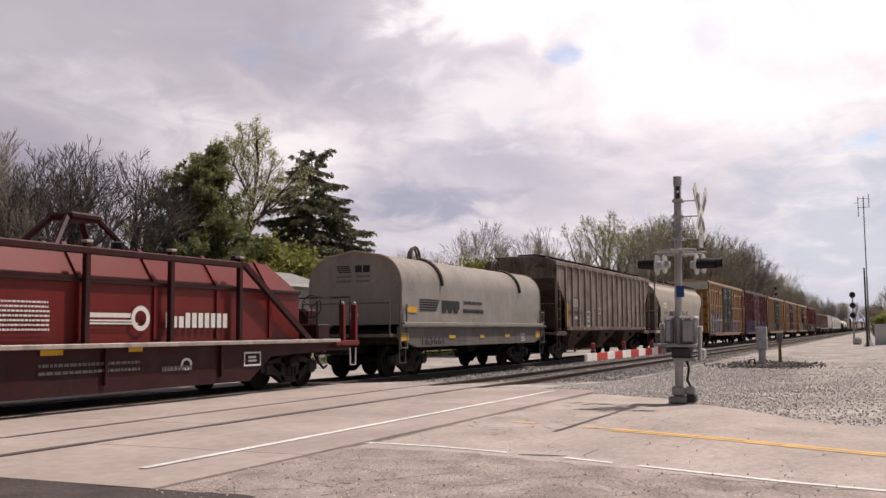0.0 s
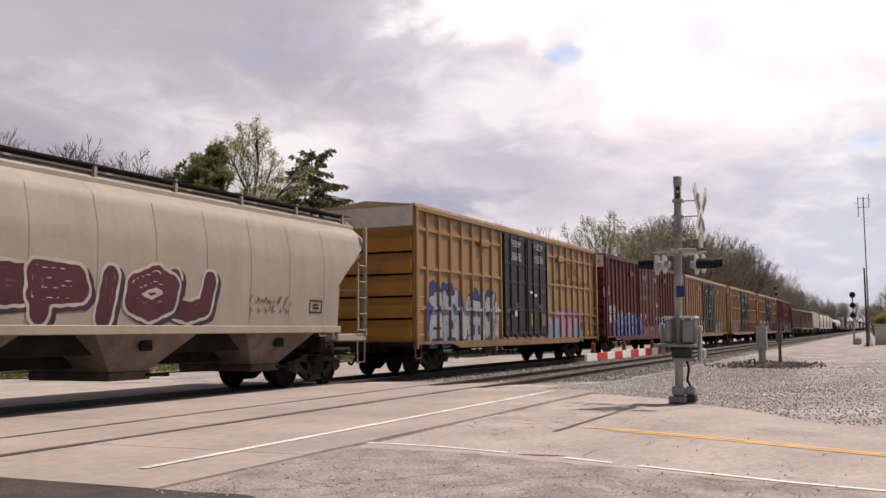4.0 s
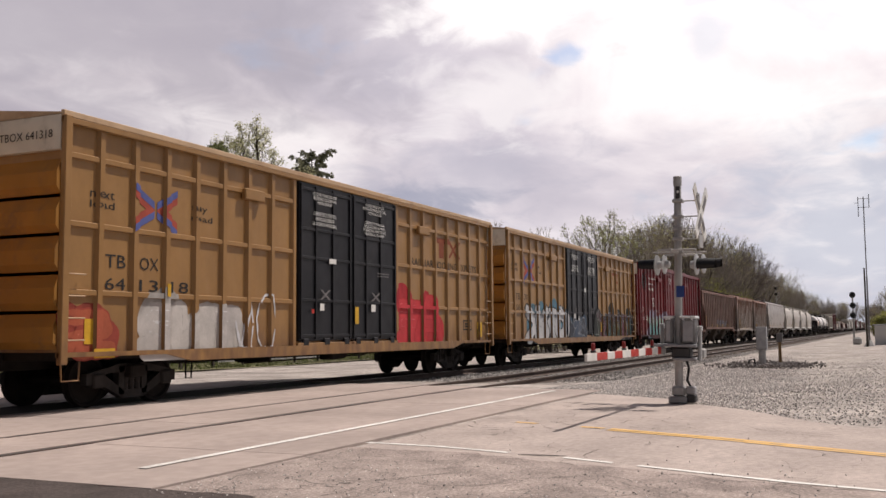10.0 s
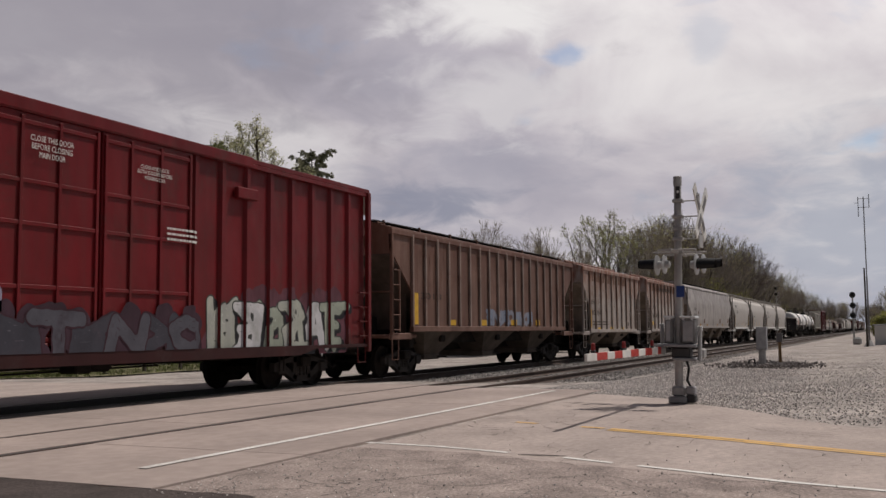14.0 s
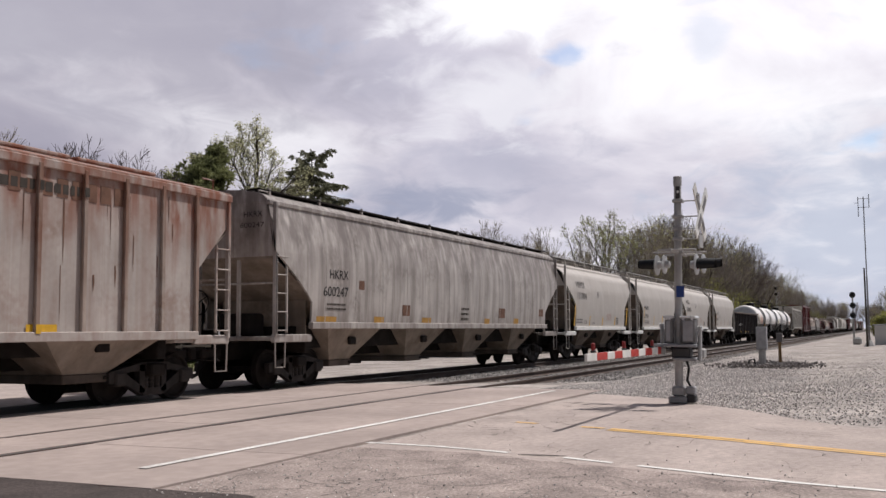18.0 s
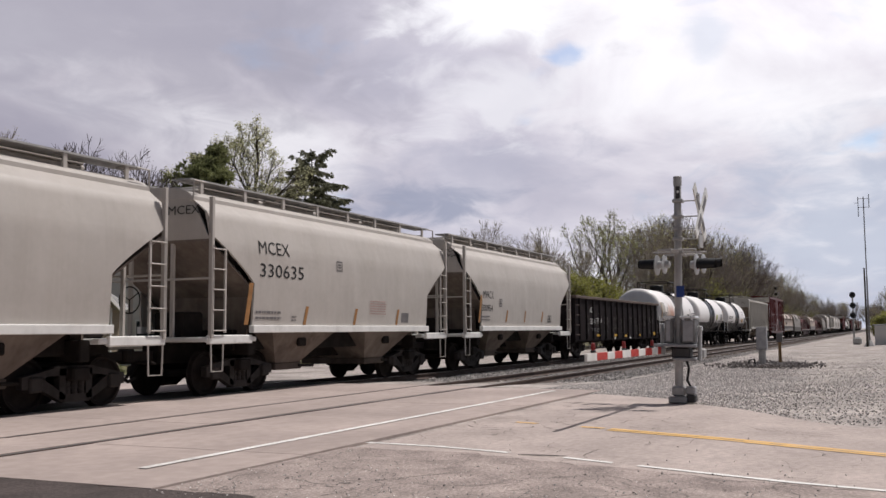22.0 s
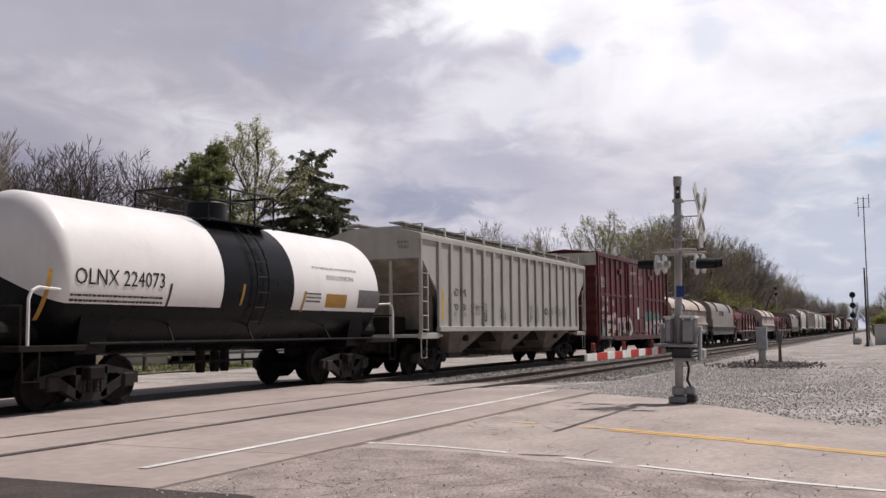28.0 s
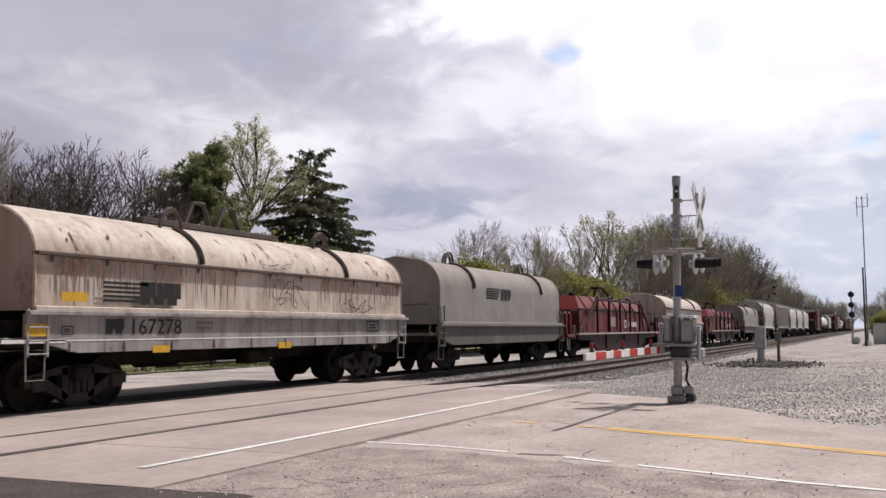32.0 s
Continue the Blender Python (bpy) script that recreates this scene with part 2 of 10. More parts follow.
M["rubber"] = material("rubber_seal", (0.07, 0.062, 0.06), 0.9, vary=0.3)
M["galv"] = material("galvanised_steel", (0.42, 0.41, 0.40), 0.55, 0.35, vary=0.2, scale=4, streak=0.25, dirt=(0.2, 0.18, 0.16), dirt_amount=0.3)
M["alu"] = material("dull_aluminium", (0.34, 0.34, 0.35), 0.5, 0.4, vary=0.2, scale=5)
M["black"] = material("black_enamel", (0.012, 0.012, 0.013), 0.45, vary=0.2)
M["dark_steel"] = material("grimy_steel", (0.021, 0.0175, 0.016), 0.85, 0.0, vary=0.4, scale=3, dirt=(0.035, 0.026, 0.02), dirt_amount=0.5, bump=0.3, spec=0.12)
M["wheel"] = material("wheel_steel", (0.02, 0.016, 0.0145), 0.8, 0.0, vary=0.4, scale=4, dirt=(0.035, 0.025, 0.02), dirt_amount=0.4, spec=0.12)
M["truck_steel"] = material("cast_truck_steel", (0.033, 0.028, 0.026), 0.75, 0.0, vary=0.35, scale=3, dirt=(0.02, 0.016, 0.014), dirt_amount=0.7, bump=0.3, spec=0.2)
M["white_paint"] = material("white_stencil", (0.72, 0.71, 0.68), 0.6, vary=0.1, scale=8)
M["black_paint"] = material("black_stencil", (0.025, 0.024, 0.024), 0.6, vary=0.2, scale=8)
M["grey_paint"] = material("grey_stencil", (0.16, 0.15, 0.15), 0.6, vary=0.2, scale=8)
M["faded_black"] = material("faded_black_stencil", (0.055, 0.045, 0.037), 0.7, vary=0.3, scale=6)
M["yellow_paint"] = material("reflector_yellow", (0.62, 0.36, 0.03), 0.5, vary=0.15, scale=8)
M["red_paint"] = material("red_paint", (0.45, 0.03, 0.02), 0.5, vary=0.15, scale=8)
M["blue_paint"] = material("blue_paint", (0.03, 0.06, 0.22), 0.5, vary=0.2, scale=6)
M["white_steel"] = material("white_steel", (0.74, 0.73, 0.70), 0.5, vary=0.08, scale=4, dirt=GRIME, dirt_amount=0.25)
M["lens_red"] = material("red_lens", (0.16, 0.012, 0.01), 0.25, vary=0.1)
M["bark"] = material("bark", (0.08, 0.066, 0.058), 0.95, vary=0.35, scale=3, bump=0.6, bump_scale=20)
M["bark_pale"] = material("pale_bark", (0.17, 0.142, 0.122), 0.95, vary=0.3, scale=3)
M["leaf_bud"] = material("budding_leaf", (0.50, 0.49, 0.30), 0.8, vary=0.3, scale=0.6, island=0.35, through=0.5)
M["leaf_open"] = material("young_leaf", (0.33, 0.34, 0.15), 0.8, vary=0.3, scale=0.6, island=0.35, through=0.5)
M["leaf_green"] = material("bush_leaf", (0.31, 0.31, 0.09), 0.8, vary=0.35, scale=0.4, island=0.4, through=0.45)
M["leaf_pine"] = material("pine_needle", (0.22, 0.235, 0.11), 0.8, vary=0.35, scale=0.4, island=0.45, through=0.35)
M["leaf_spruce"] = material("spruce_needle", (0.20, 0.20, 0.13), 0.85, vary=0.3, scale=0.5, island=0.4, through=0.3)
M["twig_green"] = material("greening_twig", (0.40, 0.38, 0.18), 0.9, vary=0.3, scale=0.5, island=0.35, through=0.45)
M["siding"] = material("pale_siding", (0.62, 0.60, 0.57), 0.7, vary=0.08, scale=1)
M["shingle"] = material("grey_shingle", (0.27, 0.265, 0.26), 0.9, vary=0.15, scale=2, fine=0.3)
M["fence_wood"] = material("dark_fence_wood", (0.07, 0.06, 0.05), 0.9, vary=0.3, scale=4)
M["verge"] = material("crumbled_asphalt", (0.37, 0.305, 0.275), 0.95, vary=0.3, scale=2.2, fine=0.5, bump=0.9, bump_scale=26, dirt=(0.16, 0.13, 0.12), dirt_amount=0.6)
M["twig"] = material("fine_twig", (0.30, 0.26, 0.23), 0.95, vary=0.25, scale=0.7, island=0.3, through=0.3)
M["twig_mid"] = material("fine_grey_twig", (0.20, 0.172, 0.155), 0.95, vary=0.25, scale=0.7, island=0.3, through=0.25)
M["twig_dark"] = material("fine_dark_twig", (0.115, 0.096, 0.088), 0.95, vary=0.25, scale=0.7, island=0.3, through=0.2)


# ---- building helpers ----
class Shape:
    """Collects vertices and faces of one mesh."""

    def __init__(self):
        self.v, self.f = [], []

    def add(self, verts, faces):
        n = len(self.v)
        self.v += [tuple(p) for p in verts]
        self.f += [tuple(i + n for i in f) for f in faces]
        return self

    def box(self, x0, x1, y0, y1, z0, z1, c=0.0):
        if c <= 0:
            p = [(x, y, z) for z in (z0, z1) for y in (y0, y1) for x in (x0, x1)]
            return self.add(p, [(0, 2, 3, 1), (4, 5, 7, 6), (0, 1, 5, 4), (2, 6, 7, 3), (0, 4, 6, 2), (1, 3, 7, 5)])
        # chamfered along its length in every direction
        X, Y, Z = (x0, x1), (y0, y1), (z0, z1)
        verts, idx = [], {}
        for i in (0, 1):
            for j in (0, 1):
                for k in (0, 1):
                    s = [c if q == 0 else -c for q in (i, j, k)]
                    for a in range(3):
                        p = [X[i] + s[0], Y[j] + s[1], Z[k] + s[2]]
                        p[a] = (X, Y, Z)[a][(i, j, k)[a]]
                        idx[i, j, k, a] = len(verts)
                        verts.append(p)
        faces = []
        for s in (0, 1):
            faces.append([idx[s, j, k, 0] for j, k in ((0, 0), (1, 0), (1, 1), (0, 1))][::1 if s else -1])
            faces.append([idx[i, s, k, 1] for i, k in ((0, 0), (1, 0), (1, 1), (0, 1))][::-1 if s else 1])
            faces.append([idx[i, j, s, 2] for i, j in ((0, 0), (1, 0), (1, 1), (0, 1))][::1 if s else -1])
        for a, b in ((0, 1), (0, 2), (1, 2)):
            o = 3 - a - b
            for s in (0, 1):
                for t in (0, 1):
                    k0, k1 = [0, 0, 0], [0, 0, 0]
                    k0[a] = k1[a] = s
                    k0[b] = k1[b] = t
                    k0[o], k1[o] = 0, 1
                    faces.append([idx[(*k0, a)], idx[(*k1, a)], idx[(*k1, b)], idx[(*k0, b)]])
        for i in (0, 1):
            for j in (0, 1):
                for k in (0, 1):
                    faces.append([idx[i, j, k, a] for a in range(3)])
        return self.add(verts, faces)

    def prism(self, outline, x0, x1, axis="x", cap=True):
        """An outline of (y, z), or (x, z) along y, or (x, y) along z, drawn out."""
        n = len(outline)
        place = {"x": lambda a, b, t: (t, a, b), "y": lambda a, b, t: (a, t, b), "z": lambda a, b, t: (a, b, t)}[axis]
        verts = [place(a, b, t) for t in (x0, x1) for a, b in outline]
        faces = [(i, (i + 1) % n, n + (i + 1) % n, n + i) for i in range(n)]
        if cap:
            faces += [tuple(range(n - 1, -1, -1)), tuple(range(n, 2 * n))]
        return self.add(verts, faces)

    def tube(self, path, r, n=6, close=True, r1=None):
        path = [Vector(p) for p in path]
        rings = []
        for i, p in enumerate(path):
            a, b = path[max(0, i - 1)], path[min(len(path) - 1, i + 1)]
            d = (b - a).normalized()
            u = d.orthogonal().normalized() if i == 0 else (u - d * u.dot(d)).normalized()
            w = d.cross(u)
            rad = r if r1 is None else r + (r1 - r) * i / max(1, len(path) - 1)
            rings.append([p + (u * math.cos(k * 2 * math.pi / n) + w * math.sin(k * 2 * math.pi / n)) * rad for k in range(n)])
        faces = []
        for i in range(len(path) - 1):
            faces += [(i * n + k, i * n + (k + 1) % n, (i + 1) * n + (k + 1) % n, (i + 1) * n + k) for k in range(n)]
        if close:
            faces += [tuple(range(n - 1, -1, -1)), tuple(range((len(path) - 1) * n, len(path) * n))]
        return self.add([q for ring in rings for q in ring], faces)

    def lathe(self, profile, centre, axis="y", n=24):
        """A profile of (along the axis, radius), turned."""
        cx, cy, cz = centre
        verts = []
        for t, r in profile:
            for k in range(n):
                a = 2 * math.pi * k / n
                c, s = r * math.cos(a), r * math.sin(a)
                verts.append({"x": (cx + t, cy + c, cz + s), "y": (cx + c, cy + t, cz + s), "z": (cx + c, cy + s, cz + t)}[axis])
        faces = []
        for i in range(len(profile) - 1):
            faces += [(i * n + k, i * n + (k + 1) % n, (i + 1) * n + (k + 1) % n, (i + 1) * n + k) for k in range(n)]
        faces += [tuple(range(n - 1, -1, -1)), tuple(range((len(profile) - 1) * n, len(profile) * n))]
        return self.add(verts, faces)

    def mesh(self, name, mat, smooth=False):
        me = bpy.data.meshes.new(name)
        me.from_pydata(self.v, [], self.f)
        me.materials.append(mat)
        bm = bmesh.new()
        bm.from_mesh(me)
        bmesh.ops.recalc_face_normals(bm, faces=bm.faces)
        bm.to_mesh(me)
        bm.free()
        if smooth:
            me.shade_smooth()
            me.set_sharp_from_angle(angle=radians(38))
        return me


def part(name, shape, mat, parent=None, label="", smooth=False, at=None):
    """Links a shape (or a mesh already made) as one object, under a thing or a part."""
    me = shape if isinstance(shape, bpy.types.Mesh) else shape.mesh(name, mat, smooth)
    ob = new(name, me)
    ob.parent = parent
    if at is not None:
        ob.matrix_basis = at
    return tagged(ob, label)


def setting(name, shape, mat, label, category="", smooth=False):
    return tagged(part(name, shape, mat, None, "", smooth), label, category, "", "structure")


def grid(x_cuts, y_cuts, height):
    s = Shape()
    nx, ny = len(x_cuts), len(y_cuts)
    s.v = [(x, y, height(x, y)) for y in y_cuts for x in x_cuts]
    s.f = [(j * nx + i, j * nx + i + 1, (j + 1) * nx + i + 1, (j + 1) * nx + i) for j in range(ny - 1) for i in range(nx - 1)]
    return s


LETTERS = {}


def word(text, size, spread=1.0):
    """The built-in font's outlines of a text as a mesh in (x, y), its lower left corner at 0."""
    key = (text, size, spread)
    if key not in LETTERS:
        cu = bpy.data.curves.new("lettering", "FONT")
        cu.body, cu.size, cu.resolution_u, cu.space_character = text, size, 2, spread
        ob = bpy.data.objects.new("lettering", cu)
        me = bpy.data.meshes.new_from_object(ob)
        LETTERS[key] = ([tuple(v.co) for v in me.vertices], [tuple(p.vertices) for p in me.polygons])
        bpy.data.objects.remove(ob)
        bpy.data.meshes.remove(me)
    return LETTERS[key]


def on_side(parent, name, pieces, mat, face, cuts=(), proud=0.006, label="", curve=False, levels=()):
    """Lays flat pieces, polygons of (x, z), on the near side of a car. face(x, z) gives the depth of the side there;
    cuts are the x at which it steps, so that paint follows the posts."""
    bm = bmesh.new()
    order = bm.faces.layers.int.new("order")
    for k, (verts, polys) in enumerate(pieces):
        vs = [bm.verts.new((v[0], 0, v[1])) for v in verts]
        for f in polys:
            try:
                bm.faces.new([vs[i] for i in f])[order] = k
            except ValueError:
                pass
    for c in cuts:
        bmesh.ops.bisect_plane(bm, geom=bm.verts[:] + bm.edges[:] + bm.faces[:], plane_co=(c, 0, 0), plane_no=(1, 0, 0))
    for c in levels:
        bmesh.ops.bisect_plane(bm, geom=bm.verts[:] + bm.edges[:] + bm.faces[:], plane_co=(0, 0, c), plane_no=(0, 0, 1))
    if curve:
        zs = [v.co.z for v in bm.verts]
        for c in np.arange(min(zs) + 0.1, max(zs), 0.12):
            bmesh.ops.bisect_plane(bm, geom=bm.verts[:] + bm.edges[:] + bm.faces[:], plane_co=(0, 0, c), plane_no=(0, 0, 1))
    s = Shape()
    seen = {}
    for f in bm.faces:
        mid = f.calc_center_median()
        y = face(mid.x, mid.z) - proud - f[order] * 0.00012
        pts = [(v.co.x, face(v.co.x, v.co.z) - proud - f[order] * 0.00012 if curve else y, v.co.z) for v in f.verts]
        loop = []
        for p in pts:
            key = (round(p[0], 4), round(p[1], 4), round(p[2], 4))
            if key not in seen:
                seen[key] = len(s.v)
                s.v.append(p)
            if seen[key] not in loop:
                loop.append(seen[key])
        if len(loop) > 2:
            s.f.append(tuple(loop))
    bm.free()
    me = bpy.data.meshes.new(name)
    me.from_pydata(s.v, [], s.f)
    me.materials.append(mat)
    if len(me.polygons) and me.polygons[0].normal.y > 0:
        me.flip_normals()
    ob = new(name, me)
    ob.parent = parent
    return tagged(ob, label)


def bar(x0, x1, z0, z1, slant=0.0):
    return ([(x0, z0), (x1, z0), (x1 + slant, z1), (x0 + slant, z1)], [(0, 1, 2, 3)])


def bars(x, z, widths, h, gap):
    """Lines of writing too small to read, as bars."""
    return [bar(x + o, x + o + w, z - i * gap, z - i * gap + h) for i, (o, w) in enumerate(widths)]


# ---- ground, roads and tracks ----
TRACK_NEAR, TRACK_FAR = 9.50, 13.82


def smooth(a, b, t):
    t = max(0.0, min(1.0, (t - a) / (b - a)))
    return t * t * (3 - 2 * t)


def land(x, y):
    """Height of the ground sheet: level with the road, a little lower away from it."""
    away = max(smooth(20.5, 30, x), smooth(5.5, -6, x))
    z = -0.035 - 0.20 * away * smooth(-2, 3, y)
    z += 0.03 * noise.noise((x * 0.35, y * 0.35, 3.1)) * smooth(22, 26, x)
    z -= 0.10 * smooth(17, 24, y)
    return z


def spread_cuts(lo, hi, near0, near1, step):
    cuts = list(np.arange(near0, near1, step))
    d = step
    x = near1
    while x < hi:
        cuts.append(x)
        d *= 1.35
        x += d
    cuts.append(hi)
    d, x = step, near0
    while x > lo:
        d *= 1.35
        x -= d
        cuts.insert(0, max(x, lo))
    return cuts


setting("ground", grid(spread_cuts(-1500, 3500, -10, 70, 1.0), spread_cuts(-1500, 3500, -12, 40, 1.0), land), M["gravel"],
        "pale grey gravel lot and verge beside the tracks", smooth=True)


def strip(cuts, z):
    """A flat strip from rows of (y, x0, x1)."""
    s = Shape()
    s.v = [(x, y, z) for y, x0, x1 in cuts for x in (x0, x1)]
    s.f = [(2 * i, 2 * i + 1, 2 * i + 3, 2 * i + 2) for i in range(len(cuts) - 1)]
    return s


def ragged(y0, y1, left, right, step=0.25, rough=0.12, seed=0):
    rows, y = [], y0
    while y <= y1 + 1e-6:
        rows.append((y, left(y) + rough * noise.noise((y * 1.3, seed, 0)) + 0.5 * rough * noise.noise((y * 5, seed, 2)),
                     right(y) + rough * noise.noise((y * 1.1, seed, 5)) + 0.5 * rough * noise.noise((y * 6, seed, 7))))
        y += step
    return rows


def right_edge(y):
    pts = [(-6, 9.6), (0.05, 13.75), (0.66, 14.15), (1.3, 15.0), (2.12, 16.4), (3.07, 17.35), (3.72, 18.5), (6.44, 20.0)]
    for (a, xa), (b, xb) in zip(pts, pts[1:]):
        if y <= b:
            return xa + (xb - xa) * (y - a) / (b - a)
    return 20.1


# the near approach, patched asphalt, then the concrete crossing, then the road beyond the railway
setting("road", strip(ragged(-8, 5.72, lambda y: -12.0, right_edge, seed=1), -0.0075), M["road"], "worn grey asphalt road with cracks leading to the crossing", "road")
setting("road", strip(ragged(16.4, 120, lambda y: 5.5 - 0.05 * (y - 16), lambda y: 20.3 - 0.05 * (y - 16), step=2), -0.02), M["road"], "pale asphalt road beyond the tracks", "road")
patch = ragged(4.6, 9.4, lambda y: -10.0, lambda y: 6.5 + 0.1 * noise.noise((y * 3, 4, 4)), step=0.12, rough=0.1, seed=3)
setting("pavement", strip(patch, -0.002), M["old_asphalt"], "dark broken asphalt shoulder at the edge of the crossing", "pavement")
worn = ragged(-5.0, 5.66, lambda y: 2.0 if y < 5.0 else 6.42, lambda y: (9.82 if y > 4.0 else 9.7 - 0.28 * (4.0 - y)) - 0.12, step=0.1, rough=0.12, seed=8)
setting("pavement", strip(worn, -0.0045), M["verge"], "crumbling asphalt verge strewn with grit", "pavement")


def crossing_panels():
    """Concrete panels between and beside the rails, with rubber seals along the rails."""
    deck = tagged(new("crossing"), "pale concrete panels of the level crossing around both tracks", "level crossing", "", "structure")
    edges_y = [5.68, TRACK_NEAR - 0.86, TRACK_NEAR - 0.64, TRACK_NEAR + 0.67, TRACK_NEAR + 0.83, TRACK_FAR - 0.86, TRACK_FAR - 0.64, TRACK_FAR + 0.64, TRACK_FAR + 0.86, 16.45]
    for a, b in ((0, 1), (2, 3), (4, 5), (6, 7), (8, 9)):
        y0, y1 = edges_y[a], edges_y[b]
        n = 6
        x0, x1 = 6.52, 20.9 + (y0 - 6.7) * 0.16
        for i in range(n):
            w = (x1 - x0) / n
            # the panels between the far rails carry the train's shade in their colour
            part("panel", Shape().box(x0 + i * w + 0.0015, x0 + (i + 1) * w - 0.0015, y0, y1, -0.25, 0.0 + 0.002 * math.sin(i * 2.1 + y0), 0.003), M["panel_oily_shade"] if a == 6 else M["panel_concrete"], deck)
    for c in (TRACK_NEAR, TRACK_FAR):
        for s in (-1, 1):
            y = c + s * 0.75
            part("seal", Shape().box(6.5, 21.4, y - 0.105, y + 0.105, -0.3, -0.022), M["rubber"], deck, "dark rubber seal beside the rail")
    return deck


crossing_panels()


def track(y, name):
    t = tagged(new("track"), "steel rails on timber ties in ballast", "railway track", "", "structure")
    for s in (-1, 1):
        prof = [(-0.07, -0.17), (0.07, -0.17), (0.07, -0.155), (0.012, -0.12), (0.012, -0.05), (0.036, -0.038), (0.036, -0.006), (0.026, 0.0), (-0.026, 0.0), (-0.036, -0.006), (-0.036, -0.038), (-0.012, -0.05), (-0.012, -0.12), (-0.07, -0.155)]
        part("rail", Shape().prism([(a + y + s * 0.75, b) for a, b in prof], -400, 1200), M["rail"], t, "rust-brown rail")
        part("rail_head", Shape().box(-400, 1200, y + s * 0.75 - 0.024, y + s * 0.75 + 0.024, -0.002, 0.003), M["rail_top"], t, "polished running surface")
    return t


near_track = track(TRACK_NEAR, "near")
far_track = track(TRACK_FAR, "far")


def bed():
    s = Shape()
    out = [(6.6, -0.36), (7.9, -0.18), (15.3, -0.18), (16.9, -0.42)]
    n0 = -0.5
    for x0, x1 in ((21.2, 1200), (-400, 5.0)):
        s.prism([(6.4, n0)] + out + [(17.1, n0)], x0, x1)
    return setting("ballast", s, M["ballast_bed_shaded"], "grey crushed stone ballast under both tracks, darkened for shade", "ballast")


bed()


def stones(name, count, place, size, mat, label):
    """Loose stones, each a small lump of its own, in one object."""
    rnd = random.Random(len(name) * 7 + count)
    base = [(1, 0, 0), (-1, 0, 0), (0, 1, 0), (0, -1, 0), (0, 0, 1), (0, 0, -1)]
    tri = [(0, 2, 4), (2, 1, 4), (1, 3, 4), (3, 0, 4), (2, 0, 5), (1, 2, 5), (3, 1, 5), (0, 3, 5)]
    s = Shape()
    for _ in range(count):
        x, y, z = place(rnd)
        r = size * rnd.uniform(0.5, 1.3)
        e = Euler((rnd.uniform(0, 6), rnd.uniform(0, 6), rnd.uniform(0, 6))).to_matrix()
        k = Vector((rnd.uniform(0.7, 1.2), rnd.uniform(0.6, 1.0), rnd.uniform(0.5, 0.8)))
        s.add([e @ Vector((a * k.x, b * k.y, c * k.z)) * r + Vector((x, y, z + r * 0.2)) for a, b, c in base], tri)
    return tagged(part(name, s, mat), label, "stones", "", "stuff")


def in_bed(rnd):
    x = 21.3 + abs(rnd.gauss(0, 1)) * 16
    while True:
        y = rnd.uniform(6.3, 17.2)
        if min(abs(y - c - k) for c in (TRACK_NEAR, TRACK_FAR) for k in (-0.75, 0.75)) > 0.1:
            break
    z = -0.18 if 7.9 < y < 15.3 else -0.18 - 0.18 * ((7.9 - y) / 1.3 if y < 7.9 else (y - 15.3) / 1.3)
    return x, y, z


def in_lot(rnd):
    while True:
        x, y = 14.5 + abs(rnd.gauss(0, 1)) * 15, rnd.uniform(-2, 7.2)
        if x > right_edge(y) + 0.2 and rnd.random() < smooth(1.2, 4.2, y - 0.05 * (x - 17)) + 0.10:
            return x, y, land(x, y)


stones("ballast_stones", 30000, in_bed, 0.042, M["ballast"], "loose grey ballast stones between and beside the rails")
stones("gravel_stones", 62000, in_lot, 0.023, M["gravel_stone"], "loose pale gravel stones beside the mast")
stones("grit", 700, lambda r: (6.2 + abs(r.gauss(0, 1)) * 1.6, r.uniform(0.2, 5.6), -0.005), 0.012, M["gravel_stone"], "grit scattered on the broken asphalt verge")

ties = Shape()
for i in range(420):
    for c in (TRACK_NEAR, TRACK_FAR):
        ties.box(21.6 + i * 0.53, 21.83 + i * 0.53, c - 1.3, c + 1.3, -0.32, -0.168, 0.01)
tagged(part("ties", ties, M["tie"]), "dark timber ties under the rails", "railway tie", "", "stuff")


def road_line(name, pts, width, mat, label, seed, holes=0.0):
    """A painted line as thin worn dashes end to end."""
    rnd = random.Random(seed)
    s = Shape()
    for (xa, ya), (xb, yb) in zip(pts, pts[1:]):
        n = max(1, int(math.hypot(xb - xa, yb - ya) / 0.3))
        d = Vector((xb - xa, yb - ya, 0)).normalized()
        w = Vector((-d.y, d.x, 0)) * width / 2
        for i in range(n):
            if rnd.random() < holes:
                continue
            a = Vector((xa + (xb - xa) * i / n, ya + (yb - ya) * i / n, 0))
            b = Vector((xa + (xb - xa) * (i + 1) / n, ya + (yb - ya) * (i + 1) / n, 0))
            k0, k1 = rnd.uniform(0.85, 1.1), rnd.uniform(0.85, 1.1)
            s.add([a - w * k0, b - w * k1, b + w * k1, a + w * k0], [(0, 1, 2, 3)])
    for i, v in enumerate(s.v):
        s.v[i] = (v[0], v[1], 0.008 if v[1] > 5.68 else -0.002)
    return setting(name, s, mat, label, "road marking")


